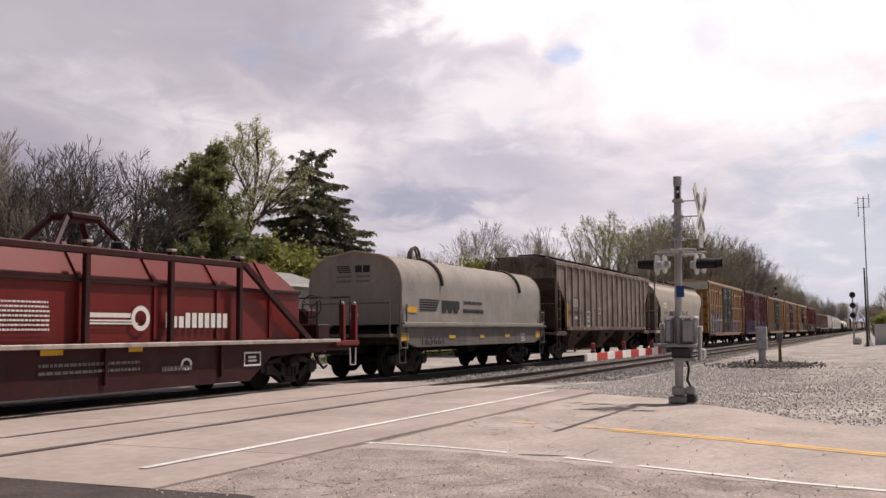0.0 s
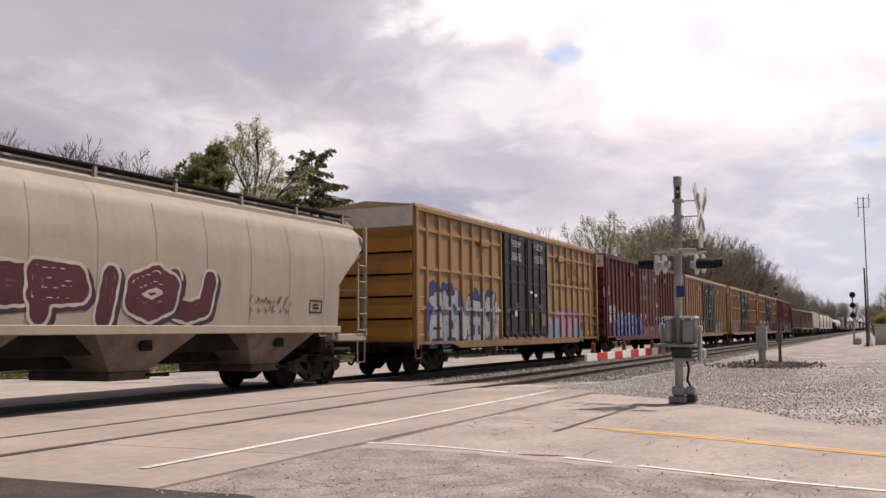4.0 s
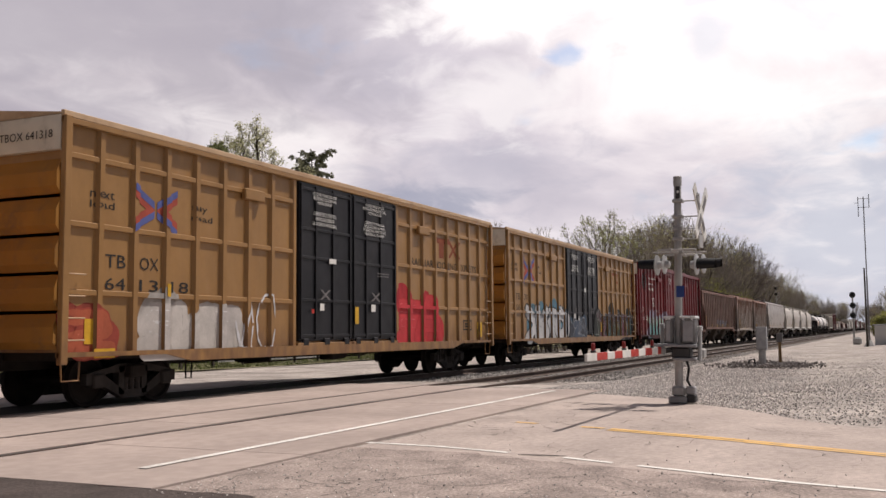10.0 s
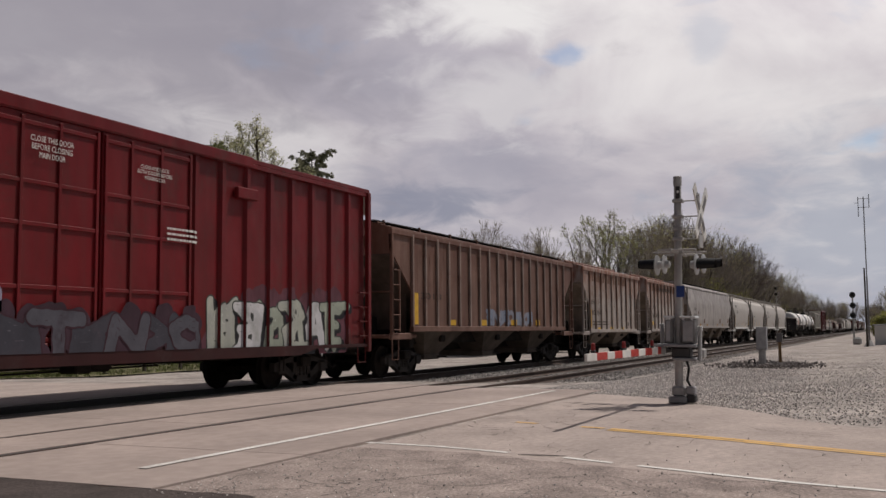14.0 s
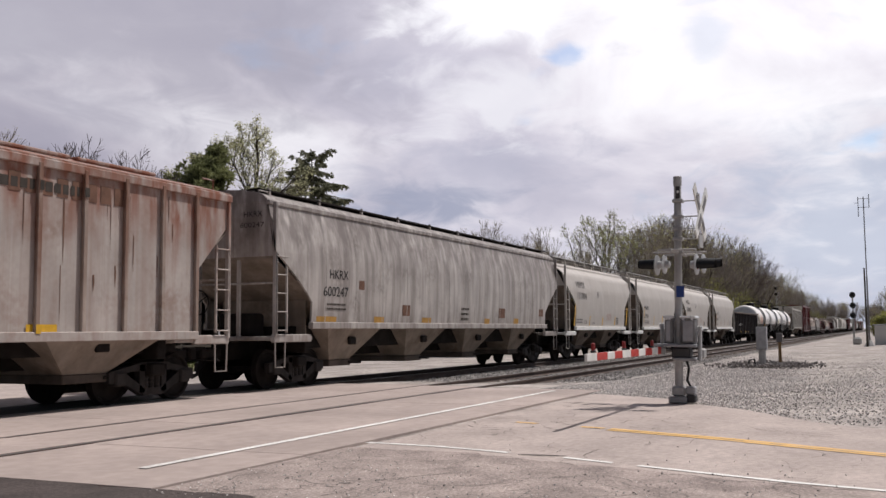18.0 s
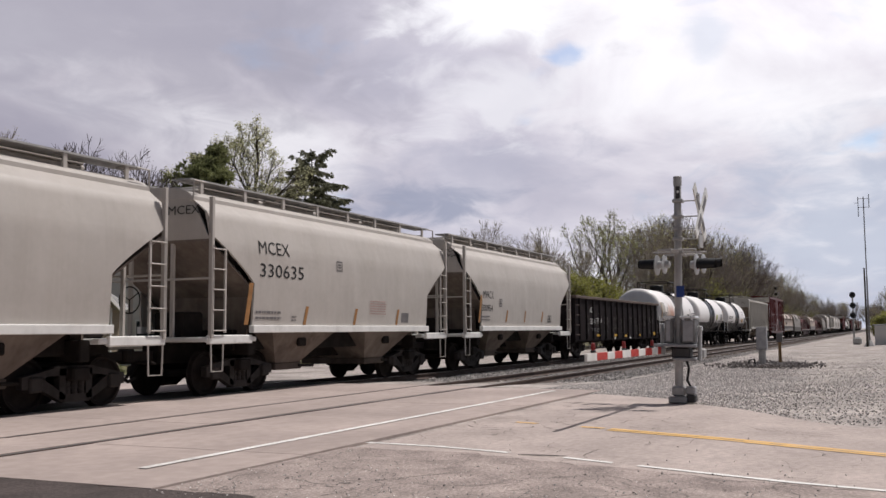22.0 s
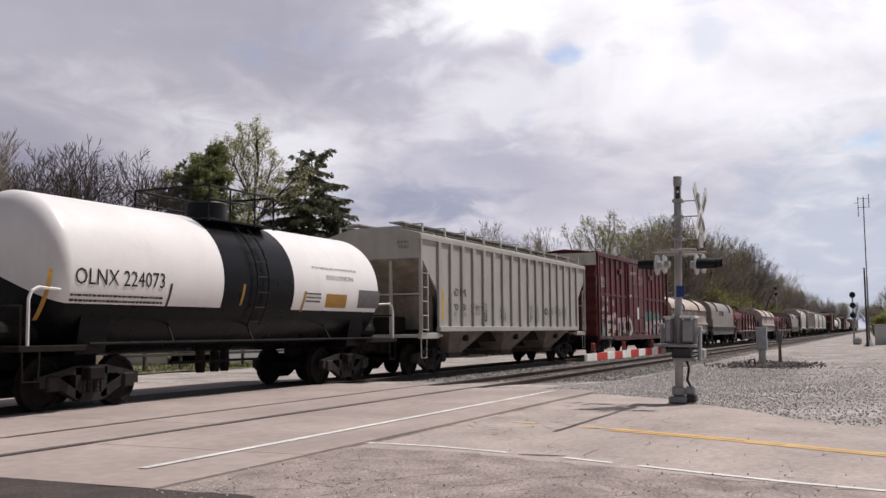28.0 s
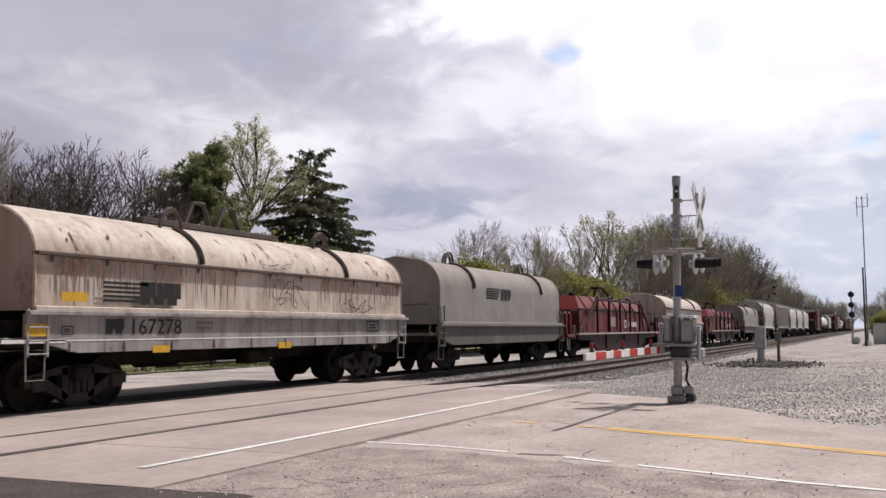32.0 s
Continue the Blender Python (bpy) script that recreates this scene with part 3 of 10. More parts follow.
road_line("stop_line", [(7.41, 6.57), (20.1, 6.55)], 0.11, M["line_white"], "worn white stop line before the crossing", 12, 0.0)
EDGE = [(10.17, 5.62), (10.08, 4.63), (9.84, 3.72)], [(9.66, 3.05), (9.33, 2.21), (9.12, 1.67), (8.79, 0.78), (8.6, 0.05), (7.9, -3)]
for k, run_of in enumerate(EDGE):
    road_line("edge_line", run_of, 0.085, M["line_white"], "thin white edge line on the asphalt", 2 + k, 0.03)
road_line("centre_line", [(13.42, 5.6), (13.15, 4.85), (12.68, 3.45)], 0.13, M["line_yellow"], "flaking yellow centre line before the crossing", 7, 0.38)
MIDDLE = [(12.58, 3.35), (11.93, 1.8), (10.98, 0.05), (9.4, -3)]
for k, off in enumerate((0.08, -0.08)):
    road_line("centre_line", [(a + off, b) for a, b in MIDDLE], 0.12, M["line_yellow"], "faded yellow centre line on the asphalt", 8 + k, 0.02)


def cracks(count, seed, box):
    """Thin wandering cracks and patches in the asphalt."""
    rnd = random.Random(seed)
    s = Shape()
    for _ in range(count):
        x, y = rnd.uniform(box[0], box[1]), rnd.uniform(box[2], box[3])
        a = rnd.uniform(0, 6.28)
        wide = rnd.choice((0.002, 0.003, 0.005))
        for i in range(rnd.randint(4, 14)):
            a += rnd.gauss(0, 0.5)
            d = rnd.uniform(0.06, 0.16)
            nx, ny = x + d * math.cos(a), y + d * math.sin(a)
            w = wide * rnd.uniform(0.4, 1.6)
            px, py = -math.sin(a) * w, math.cos(a) * w
            if ny < 5.6:
                s.add([(x - px, y - py, -0.0025), (nx - px, ny - py, -0.0025), (nx + px, ny + py, -0.0025), (x + px, y + py, -0.0025)], [(0, 1, 2, 3)])
            x, y = nx, ny
    return tagged(part("cracks", s, M["crack"]), "thin dark cracks across the worn asphalt", "crack", "", "stuff")


cracks(70, 5, (6.5, 17, 0.0, 5.6))
cracks(45, 6, (6.6, 9.4, 0.3, 5.5))
cracks(30, 8, (11.8, 13.6, 0.4, 5.4))


def stains(rows):
    """Tar patches, potholes and oily smears: flat ragged shapes on the asphalt."""
    s = Shape()
    rnd = random.Random(12)
    for x, y, rx, ry, turn, bits in rows:
        for _ in range(bits):
            cx, cy = (0, 0) if bits == 1 else (rnd.gauss(0, rx), rnd.gauss(0, ry))
            kx, ky = (rx, ry) if bits == 1 else (rx * rnd.uniform(0.08, 0.3), ry * rnd.uniform(0.1, 0.35))
            c, d = math.cos(radians(turn)), math.sin(radians(turn))
            ring = []
            for q in range(14):
                k = rnd.uniform(0.55, 1.15)
                a, b = cx + kx * k * math.cos(q * 0.4488), cy + ky * k * math.sin(q * 0.4488)
                ring.append((x + a * c - b * d, y + a * d + b * c, -0.0024 + 0.00004 * len(s.f)))
            s.add(ring, [tuple(range(14))])
    return tagged(part("stains", s, M["crack"]), "dark tar spots, potholes and smears on the road", "stain", "", "stuff")


stains([(9.76, 3.36, 0.05, 0.33, 8, 1), (11.55, 4.35, 0.10, 0.26, 12, 4), (8.6, 4.9, 0.03, 0.35, 20, 4), (16.6, 5.2, 0.3, 0.4, 20, 7), (6.72, 5.25, 0.08, 0.18, 0, 6), (7.2, 4.8, 0.12, 0.3, 0, 5), (12.6, 3.9, 0.08, 0.3, 10, 5)])
setting("grass_verge", grid(spread_cuts(-200, 600, 0, 90, 3.0), spread_cuts(27, 300, 27, 60, 3.0), lambda x, y: land(x, y) + 0.03 + 0.1 * noise.noise((x * 0.1, y * 0.1, 0)) if x > 21 - 0.05 * (y - 16) or x < 5 - 0.05 * (y - 16) else land(x, y) - 0.3), M["earth"], "dull green grass beyond the railway", "grass", True)


def tufts():
    rnd = random.Random(4)
    s = Shape()
    for _ in range(5000):
        x, y = rnd.uniform(21, 75), 27.2 + abs(rnd.gauss(0, 4))
        for _ in range(3):
            a, h, w = rnd.uniform(0, 6.28), rnd.uniform(0.06, 0.2), 0.02
            dx, dy = math.cos(a) * w, math.sin(a) * w
            ox, oy = rnd.uniform(-0.1, 0.1), rnd.uniform(-0.1, 0.1)
            z = land(x, y) + 0.02
            s.add([(x + ox - dx, y + oy - dy, z), (x + ox + dx, y + oy + dy, z), (x + ox + dy * 3, y + oy + dx * 3, z + h)], [(0, 1, 2)])
    return tagged(part("grass", s, M["grass"]), "short spring grass along the far verge", "grass", "", "stuff")


tufts()


# ---- rolling stock ----
HALF = 1.57
WHEELS = {"front": [], "rear": []}


def wheelset_mesh():
    s = Shape()
    for side in (-1, 1):
        p = [(-0.075, 0.455), (-0.07, 0.48), (-0.045, 0.482), (-0.04, 0.46), (0.06, 0.455), (0.065, 0.40), (0.02, 0.37), (0.015, 0.2), (0.06, 0.13), (0.065, 0.08)]
        p = [(-0.075, 0.08), (-0.07, 0.36)] + p
        s.lathe([(side * (0.76 + t), r) for t, r in p], (0, 0, 0), "y", 28)
        s.lathe([(side * 0.80, 0.07), (side * 1.08, 0.07)], (0, 0, 0), "y", 10)
        for k in range(3):
            a = k * 2.094
            s.box(math.cos(a) * 0.05 - 0.012, math.cos(a) * 0.05 + 0.012, side * 1.09 - 0.015, side * 1.09 + 0.015, math.sin(a) * 0.05 - 0.012, math.sin(a) * 0.05 + 0.012)
    s.lathe([(-0.7, 0.085), (0.7, 0.085)], (0, 0, 0), "y", 10)
    return s.mesh("wheelset", M["wheel"], True)


def side_frame_shape(y):
    """The cast side frame of a truck: arched top, sloping lower arms, windows, journal boxes."""
    s = Shape()
    w0, w1 = y - 0.07, y + 0.07
    s.prism([(-1.16, 0.40), (-1.16, 0.60), (-0.62, 0.70), (-0.36, 0.76), (0.36, 0.76), (0.62, 0.70), (1.16, 0.60), (1.16, 0.40), (0.98, 0.40), (0.9, 0.52), (0.6, 0.60), (-0.6, 0.60), (-0.9, 0.52), (-0.98, 0.40)], w0, w1, "y")
    for k in (-1, 1):
        s.prism([(k * 0.98, 0.40), (k * 0.80, 0.40), (k * 0.28, 0.14), (k * 0.28, 0.30), (k * 0.72, 0.56), (k * 0.95, 0.56)], w0, w1, "y")
        s.box(k * 0.30 - 0.07, k * 0.30 + 0.07, w0, w1, 0.2, 0.72)
        s.box(k * 0.889 - 0.14, k * 0.889 + 0.14, y - 0.12, y + 0.12, 0.34, 0.60, 0.03)
    s.box(-0.3, 0.3, w0, w1, 0.14, 0.28)
    for q in (-0.16, 0, 0.16):
        s.lathe([(0.28, 0.065), (0.31, 0.075), (0.35, 0.065), (0.39, 0.075), (0.43, 0.065), (0.47, 0.075), (0.5, 0.065)], (q, y, 0), "z", 10)
    return s


def truck_meshes():
    b = Shape().box(-0.2, 0.2, -1.2, 1.2, 0.5, 0.74, 0.03)
    b.box(-0.36, 0.36, -0.4, 0.4, 0.72, 0.82, 0.02)
    for k in (-0.45, 0.45):
        b.tube([(k, -0.85, 0.42), (k, 0.85, 0.42)], 0.05, 8)
    return b.mesh("bolster", M["dark_steel"]), side_frame_shape(-0.99).mesh("side_frame", M["truck_steel"]), side_frame_shape(0.99).mesh("side_frame", M["truck_steel"])


WHEELSET = wheelset_mesh()
BOLSTER, FRAME_NEAR, FRAME_FAR = truck_meshes()


def truck(car, x):
    t = part("truck", BOLSTER, None, car, "dark cast steel truck", at=pose(x, 0, 0))
    part("side_frame", FRAME_NEAR, None, t)
    part("side_frame", FRAME_FAR, None, t)
    for k, which in ((-0.889, "front"), (0.889, "rear")):
        WHEELS[which].append(part("wheelset", WHEELSET, None, t, at=pose(k, 0, 0.457)))


def coupler_mesh():
    s = Shape().box(-0.1, 0.62, -0.09, 0.09, 0.75, 0.95, 0.02)
    s.box(0.55, 0.82, -0.17, 0.1, 0.70, 1.0, 0.05)
    s.box(0.72, 0.86, -0.04, 0.17, 0.74, 0.96, 0.04)
    s.tube([(0.0, -0.32, 0.72), (0.25, -0.3, 0.5), (0.55, -0.25, 0.36), (0.8, -0.2, 0.42)], 0.035, 6)
    s.tube([(0.1, -1.2, 0.78), (0.35, -1.1, 0.72), (0.38, -0.4, 0.74), (0.3, 0, 0.78)], 0.018, 5)
    return s.mesh("coupler", M["dark_steel"])


COUPLER = coupler_mesh()


def running_gear(car, L, inset, floor=1.0, sill=True):
    truck(car, -L / 2 + inset)
    truck(car, L / 2 - inset)
    part("coupler", COUPLER, None, car, "", at=pose(L / 2 - 0.15, 0, 0))
    part("coupler", COUPLER, None, car, "", at=pose(-L / 2 + 0.15, 0, 0, 0, 0, 180))
    if sill:
        part("centre_sill", Shape().box(-L / 2 + 0.1, L / 2 - 0.1, -0.22, 0.22, 0.68, floor, 0.02), M["dark_steel"], car)


def ladder(car, x0, x1, y, z0, z1, n, mat, r=0.014, rail=True, lean=0.0):
    """Rungs between two stiles, each rung a part."""
    if rail:
        for x in (x0, x1):
            part("stile", Shape().box(x - 0.022, x + 0.022, y - 0.02, y + 0.02, z0 - 0.05, z1 + 0.08), mat, car)
    for i in range(n):
        z = z0 + (z1 - z0) * i / max(1, n - 1)
        part("rung", Shape().tube([(x0, y + 0.05, z), (x0, y - 0.03, z), (x1, y - 0.03, z), (x1, y + 0.05, z)], r, 5), mat, car)


def stirrup(car, x, y, mat, z=0.85, drop=0.45, w=0.32):
    part("sill_step", Shape().tube([(x - w / 2, y, z), (x - w / 2 + 0.02, y, z - drop), (x + w / 2 - 0.02, y, z - drop), (x + w / 2, y, z)], 0.018, 5), mat, car)


def brake_wheel(car, x, y, z, mat):
    s = Shape()
    n = 16
    ring = [(x, y + 0.28 * math.cos(2 * math.pi * k / n), z + 0.28 * math.sin(2 * math.pi * k / n)) for k in range(n + 1)]
    s.tube(ring, 0.015, 5, False)
    for k in range(3):
        a = k * 2.094 + 0.5
        s.tube([(x, y, z), (x, y + 0.28 * math.cos(a), z + 0.28 * math.sin(a))], 0.012, 4)
    part("brake_wheel", s, mat, car, "round hand brake wheel")


def under_rigging(car, mat, span=3.0):
    s = Shape()
    s.lathe([(-0.6, 0.02), (-0.58, 0.2), (0.58, 0.2), (0.6, 0.02)], (-1.2, 0.55, 0.78), "x", 12)
    s.lathe([(-0.25, 0.15), (0.25, 0.15)], (1.0, -0.6, 0.75), "x", 10)
    s.tube([(-span, -0.5, 0.62), (span, -0.3, 0.66)], 0.02, 5)
    s.box(0.2, 0.6, -0.9, -0.5, 0.6, 0.9, 0.03)
    part("brake_gear", s, mat, car, "brake cylinder, reservoir and rods")


def boxcar(label, L, paint, end_paint, rail_paint, doors, posts, girts=(), eave=4.98, floor=0.80, proud=0.07, plate=True, door_mat=None, end_ribs=5, post_paint=None, sill_mat=None, header=True, tall_steps=False):
    """An outside-post boxcar. doors: list of (x0, x1); posts: x of the side posts; girts: heights of rails between posts."""
    car = tagged(new("boxcar"), label, "boxcar", "cars of the freight train")
    h = L / 2
    skin = HALF - proud
    post_paint = post_paint or paint
    b = Shape()
    z0, z1 = 1.0, eave - 0.02
    b.box(-h + 0.12, h - 0.12, -skin, skin, z0, z1)
    part("body", b, paint, car)
    roof = Shape().prism([(-HALF + 0.02, eave), (0, eave + 0.17), (HALF - 0.02, eave), (HALF - 0.02, eave - 0.04), (-HALF + 0.02, eave - 0.04)], -h, h)
    for i in range(1, int(L / 1.2)):
        x = -h + i * L / int(L / 1.2)
        roof.prism([(-HALF + 0.03, eave + 0.002), (0, eave + 0.21), (HALF - 0.03, eave + 0.002)], x - 0.04, x + 0.04)
    part("roof", roof, rail_paint, car, "ribbed metal roof")
    for s in (-1, 1):
        part("top_rail", Shape().box(-h, h, s * HALF - 0.05, s * HALF + 0.03, eave - 0.07, eave + 0.035, 0.01), rail_paint, car, "light top edge rail")
        part("top_chord", Shape().box(-h, h, s * HALF - 0.05, s * HALF + 0.02, eave - 0.17, eave - 0.07, 0.01), paint, car)
        if header:
            part("header", Shape().box(-0.27 * L, 0.23 * L, s * HALF - 0.06, s * HALF + 0.05, eave - 0.15, eave + 0.065, 0.012), paint, car, "header beam above the doors")
        part("side_sill", Shape().prism([(-h, 1.0), (h, 1.0), (h, 0.92), (h - 2.6, 0.92), (h - 3.3, floor - 0.02), (-h + 3.3, floor - 0.02), (-h + 2.6, 0.92), (-h, 0.92)], s * HALF - 0.06, s * HALF + 0.02, "y"), sill_mat or paint, car, "side sill along the floor")
        for x in (-h, h):
            e = 0.16 if x < 0 else -0.16
            part("corner_post", Shape().box(min(x, x + e), max(x, x + e), s * HALF - 0.1, s * HALF + 0.01, 0.80, eave - 0.05, 0.015), post_paint, car)
        for x in posts:
            p = Shape().prism([(x - 0.10, -skin), (x - 0.055, -HALF), (x + 0.055, -HALF), (x + 0.10, -skin)], 0.96, eave - 0.11, "z")
            if s > 0:
                p.v = [(a, -b_, c) for a, b_, c in p.v]
            part("side_post", p, post_paint, car)
        edges = sorted([-h + 0.1] + list(posts) + [h - 0.1])
        for a, b_ in zip(edges, edges[1:]):
            if any(d0 - 0.3 < (a + b_) / 2 < d1 + 0.3 for d0, d1 in doors):
                continue
            for z in girts:
                part("girt", Shape().box(a + 0.06, b_ - 0.06, min(s * (skin - 0.01), s * (skin + 0.055)), max(s * (skin - 0.01), s * (skin + 0.055)), z - 0.05, z + 0.05, 0.012), paint, car)
        dm = door_mat or paint
        for k, (x0, x1) in enumerate(doors):
            y = -HALF - 0.015 if s < 0 else HALF + 0.015
            ya, yb = (y, y + 0.09) if s < 0 else (y - 0.09, y)
            d = part("door", Shape().box(x0 + 0.03, x1 - 0.03, ya, yb, 1.10, eave - 0.17, 0.012), dm, car, "plug door")
            yo = ya if s < 0 else yb
            if s < 0:
                w = x1 - x0
                for q in (0.04, 0.30, 0.62, 0.96):
                    part("lock_rod", Shape().box(x0 + w * q - 0.035, x0 + w * q + 0.035, yo - 0.04, yo + 0.004, 1.14, eave - 0.22, 0.008), dm, d)
                for z in (1.22, 2.05, 3.05, 3.72, eave - 0.32):
                    part("door_bar", Shape().box(x0 + 0.05, x1 - 0.05, yo - 0.03, yo + 0.004, z - 0.035, z + 0.035, 0.008), dm, d)
                part("door_track", Shape().box(x0 - 0.05, x1 + 0.05, -HALF - 0.05, -HALF + 0.02, 0.98, 1.06, 0.01), sill_mat or paint, d)
                for q in (0.12, 0.5, 0.88):
                    part("roller", Shape().box(x0 + w * q - 0.12, x0 + w * q + 0.12, -HALF - 0.06, -HALF + 0.01, 0.99, 1.16, 0.02), dm, d)
    for x in (-h * 0.44, h * 0.44):
        part("tack_board", Shape().box(x - 0.36, x + 0.36, -HALF - 0.07, -HALF + 0.05, eave - 0.86, eave - 0.62, 0.02), paint, car, "small routing board")
    for s in (-1, 1):
        e = Shape()
        x = s * (h - 0.10)
        wave = []
        for i in range(end_ribs):
            za = 1.05 + (eave - 1.75) * i / end_ribs
            zb = za + (eave - 1.75) / end_ribs
            wave += [(x - 0.02 * s, za), (x + 0.09 * s, za + 0.12), (x + 0.09 * s, zb - 0.28), (x - 0.02 * s, zb - 0.06)]
        e.prism(wave + [(x - 0.05 * s, eave - 0.7), (x - 0.05 * s, 1.05)], -HALF + 0.1, HALF - 0.1, "y")
        part("end_panel", e, end_paint, car, "end wall of horizontal corrugations")
        part("end_cap", Shape().box(min(x - s * .02, x + s * .10), max(x - s * .02, x + s * .10), -HALF + 0.02, HALF - 0.02, eave - 0.62, eave - 0.03), M["white_panel"] if plate else end_paint, car, "white panel across the top of the end")
        gx = s * (h - 0.32)
        if tall_steps:
            ladder(car, gx - 0.26, gx + 0.26, -HALF - 0.05, 1.15, 2.75, 4, rail_paint)
            for i in range(4):
                part("rung_edge", Shape().tube([(gx - 0.24, -HALF - 0.068, 1.15 + i * 1.6 / 3), (gx + 0.24, -HALF - 0.068, 1.15 + i * 1.6 / 3)], 0.013, 5), M["white_steel"], car)
        else:
            ladder(car, gx - 0.22, gx + 0.22, -HALF - 0.03, 1.2, 2.3, 4, rail_paint, rail=False)
        stirrup(car, gx, -HALF + 0.02, post_paint, 0.95, 0.42, 0.42)
        stirrup(car, s * (h - 3.6), -HALF + 0.25, M["dark_steel"], 0.85, 0.42, 0.2)
    part("floor_frame", Shape().box(-h + 0.15, h - 0.15, -HALF + 0.12, HALF - 0.12, 0.86, 1.02), M["dark_steel"], car)
    running_gear(car, L, 2.35)
    under_rigging(car, M["dark_steel"])
    return car


def post_face(posts, proud=0.07, extra=(), girts=()):
    skin = HALF - proud

    def face(x, z):
        if z < 0.998:
            return -HALF - 0.022
        if any(a <= x <= b for a, b in extra):
            return -HALF - 0.062
        if any(abs(x - p) < 0.075 for p in posts):
            return -HALF
        return -skin - 0.055 if any(abs(z - g) < 0.05 for g in girts) else -skin
    cuts = [p + k for p in posts for k in (-0.075, 0.075)]
    return face, cuts


def hopper(label, L, paint, roof_paint, bays, posts=0, post_w=0.05, curved=False, eave=4.12, sill=1.41, cut=1.35, rim=3.55, low=2.45, ladder_mat=None, sill_paint=None, chute_paint=None, dark_boards=True, side_y=1.53, top_h=0.27, post_paint=None, boards=True, shoulder=0.0, seams=True):
    """A covered hopper: side sheets cut away at the ends, slope sheets, chutes below, hatches and boards on top."""
    car = tagged(new("covered_hopper"), label, "hopper car", "cars of the freight train")
    h = L / 2
    ladder_mat, sill_paint, chute_paint = ladder_mat or paint, sill_paint or paint, chute_paint or paint

    def end_at(z):
        """How far in from the end the side sheet starts at height z."""
        if z >= rim:
            return 0.06
        if z <= low:
            return cut
        t = (rim - z) / (rim - low)
        if curved:
            t = t * 0.75 + 0.25 * math.sin(t * math.pi / 2) if t < 1 else 1
        return 0.06 + (cut - 0.06) * t

    def side_at(z):
        if not curved:
            return side_y
        t = (z - sill) / (eave - sill)
        return side_y + 0.06 * math.sin(min(1, t * 1.05) * math.pi) - 0.17 * max(0, t - 0.62) ** 1.3 / 0.38 ** 1.3 - shoulder * max(0, t - 0.89) / 0.11

    zs = sorted({sill, low, rim, eave} | set(np.linspace(sill, eave, 13 if curved else 4)))
    if curved:
        zs = sorted(set(zs) | set(np.linspace(low, rim, 8)) | {sill + (eave - sill) * 0.89})
    for sgn in (-1, 1):
        s = Shape()
        v, f = [], []
        for z in zs:
            a = h - end_at(z)
            v += [(x, sgn * side_at(z), z) for x in np.linspace(-a, a, 15)]
        for i in range(len(zs) - 1):
            f += [(i * 15 + k, i * 15 + k + 1, (i + 1) * 15 + k + 1, (i + 1) * 15 + k) for k in range(14)]
        s.add(v, f)
        # the sheet's thickness, seen at its cut ends
        for e in (-1, 1):
            v = []
            for z in zs:
                x = e * (h - end_at(z))
                v += [(x, sgn * side_at(z), z), (x, sgn * (side_at(z) - 0.05), z)]
            s.add(v, [(2 * i, 2 * i + 1, 2 * i + 3, 2 * i + 2) for i in range(len(zs) - 1)])
        part("side_sheet", s, paint, car, "", curved)
    top = side_at(eave)
    if curved:
        rp = [(-top, eave)] + [(-top * math.cos(a), eave + top_h * math.sin(a) ** 0.8) for a in np.linspace(0.15, math.pi - 0.15, 11)] + [(top, eave)]
    else:
        rp = [(-top - 0.03, eave - 0.02), (-top - 0.03, eave + 0.05), (-0.75, eave + top_h), (0.75, eave + top_h), (top + 0.03, eave + 0.05), (top + 0.03, eave - 0.02)]
    part("roof", Shape().prism(rp, -h + 0.04, h - 0.04), roof_paint, car, "", curved)
    for sgn in (-1, 1):
        if curved:
            part("top_chord", Shape().box(-h + 0.03, h - 0.03, sgn * top - 0.05, sgn * top + 0.045, eave - 0.06, eave + 0.06, 0.02), roof_paint, car)
        else:
            part("top_chord", Shape().box(-h + 0.03, h - 0.03, sgn * side_y - 0.06, sgn * side_y + 0.07, eave - 0.13, eave + 0.02, 0.015), roof_paint, car)
        part("side_sill", Shape().box(-h + cut - 0.05, h - cut + 0.05, sgn * (side_y + 0.0) - 0.08, sgn * (side_y + 0.0) + 0.05, sill - 0.12, sill + 0.04, 0.012), sill_paint, car, "side sill under the side sheets")
    # end: upper panel, slope sheet, platform
    for e in (-1, 1):
        x = e * (h - 0.06)
        part("end_panel", Shape().prism([(-side_y + 0.02, rim - 0.1), (-top, eave + 0.02), (-0.7, eave + top_h - 0.02), (0.7, eave + top_h - 0.02), (top, eave + 0.02), (side_y - 0.02, rim - 0.1)], min(x, x - e * 0.04), max(x, x - e * 0.04)), paint, car)
        run = min(3.2, 0.25 * L)
        slope = Shape()
        a, b_ = (x, rim - 0.1), (x - e * run, sill - 0.05)
        slope.add([(a[0], -side_y + 0.03, a[1]), (a[0], side_y - 0.03, a[1]), (b_[0], side_y - 0.03, b_[1]), (b_[0], -side_y + 0.03, b_[1]),
                   (a[0], -side_y + 0.03, a[1] - 0.05), (a[0], side_y - 0.03, a[1] - 0.05), (b_[0], side_y - 0.03, b_[1] - 0.05), (b_[0], -side_y + 0.03, b_[1] - 0.05)],
                  [(0, 1, 2, 3), (7, 6, 5, 4), (0, 4, 5, 1), (2, 6, 7, 3), (0, 3, 7, 4), (1, 5, 6, 2)])
        part("slope_sheet", slope, chute_paint, car)
        part("bulkhead", Shape().box(min(e * (h - cut - 0.25), e * (h - cut - 0.3)), max(e * (h - cut - 0.25), e * (h - cut - 0.3)), -1.2, 1.2, 1.1, low + 0.15), chute_paint, car)
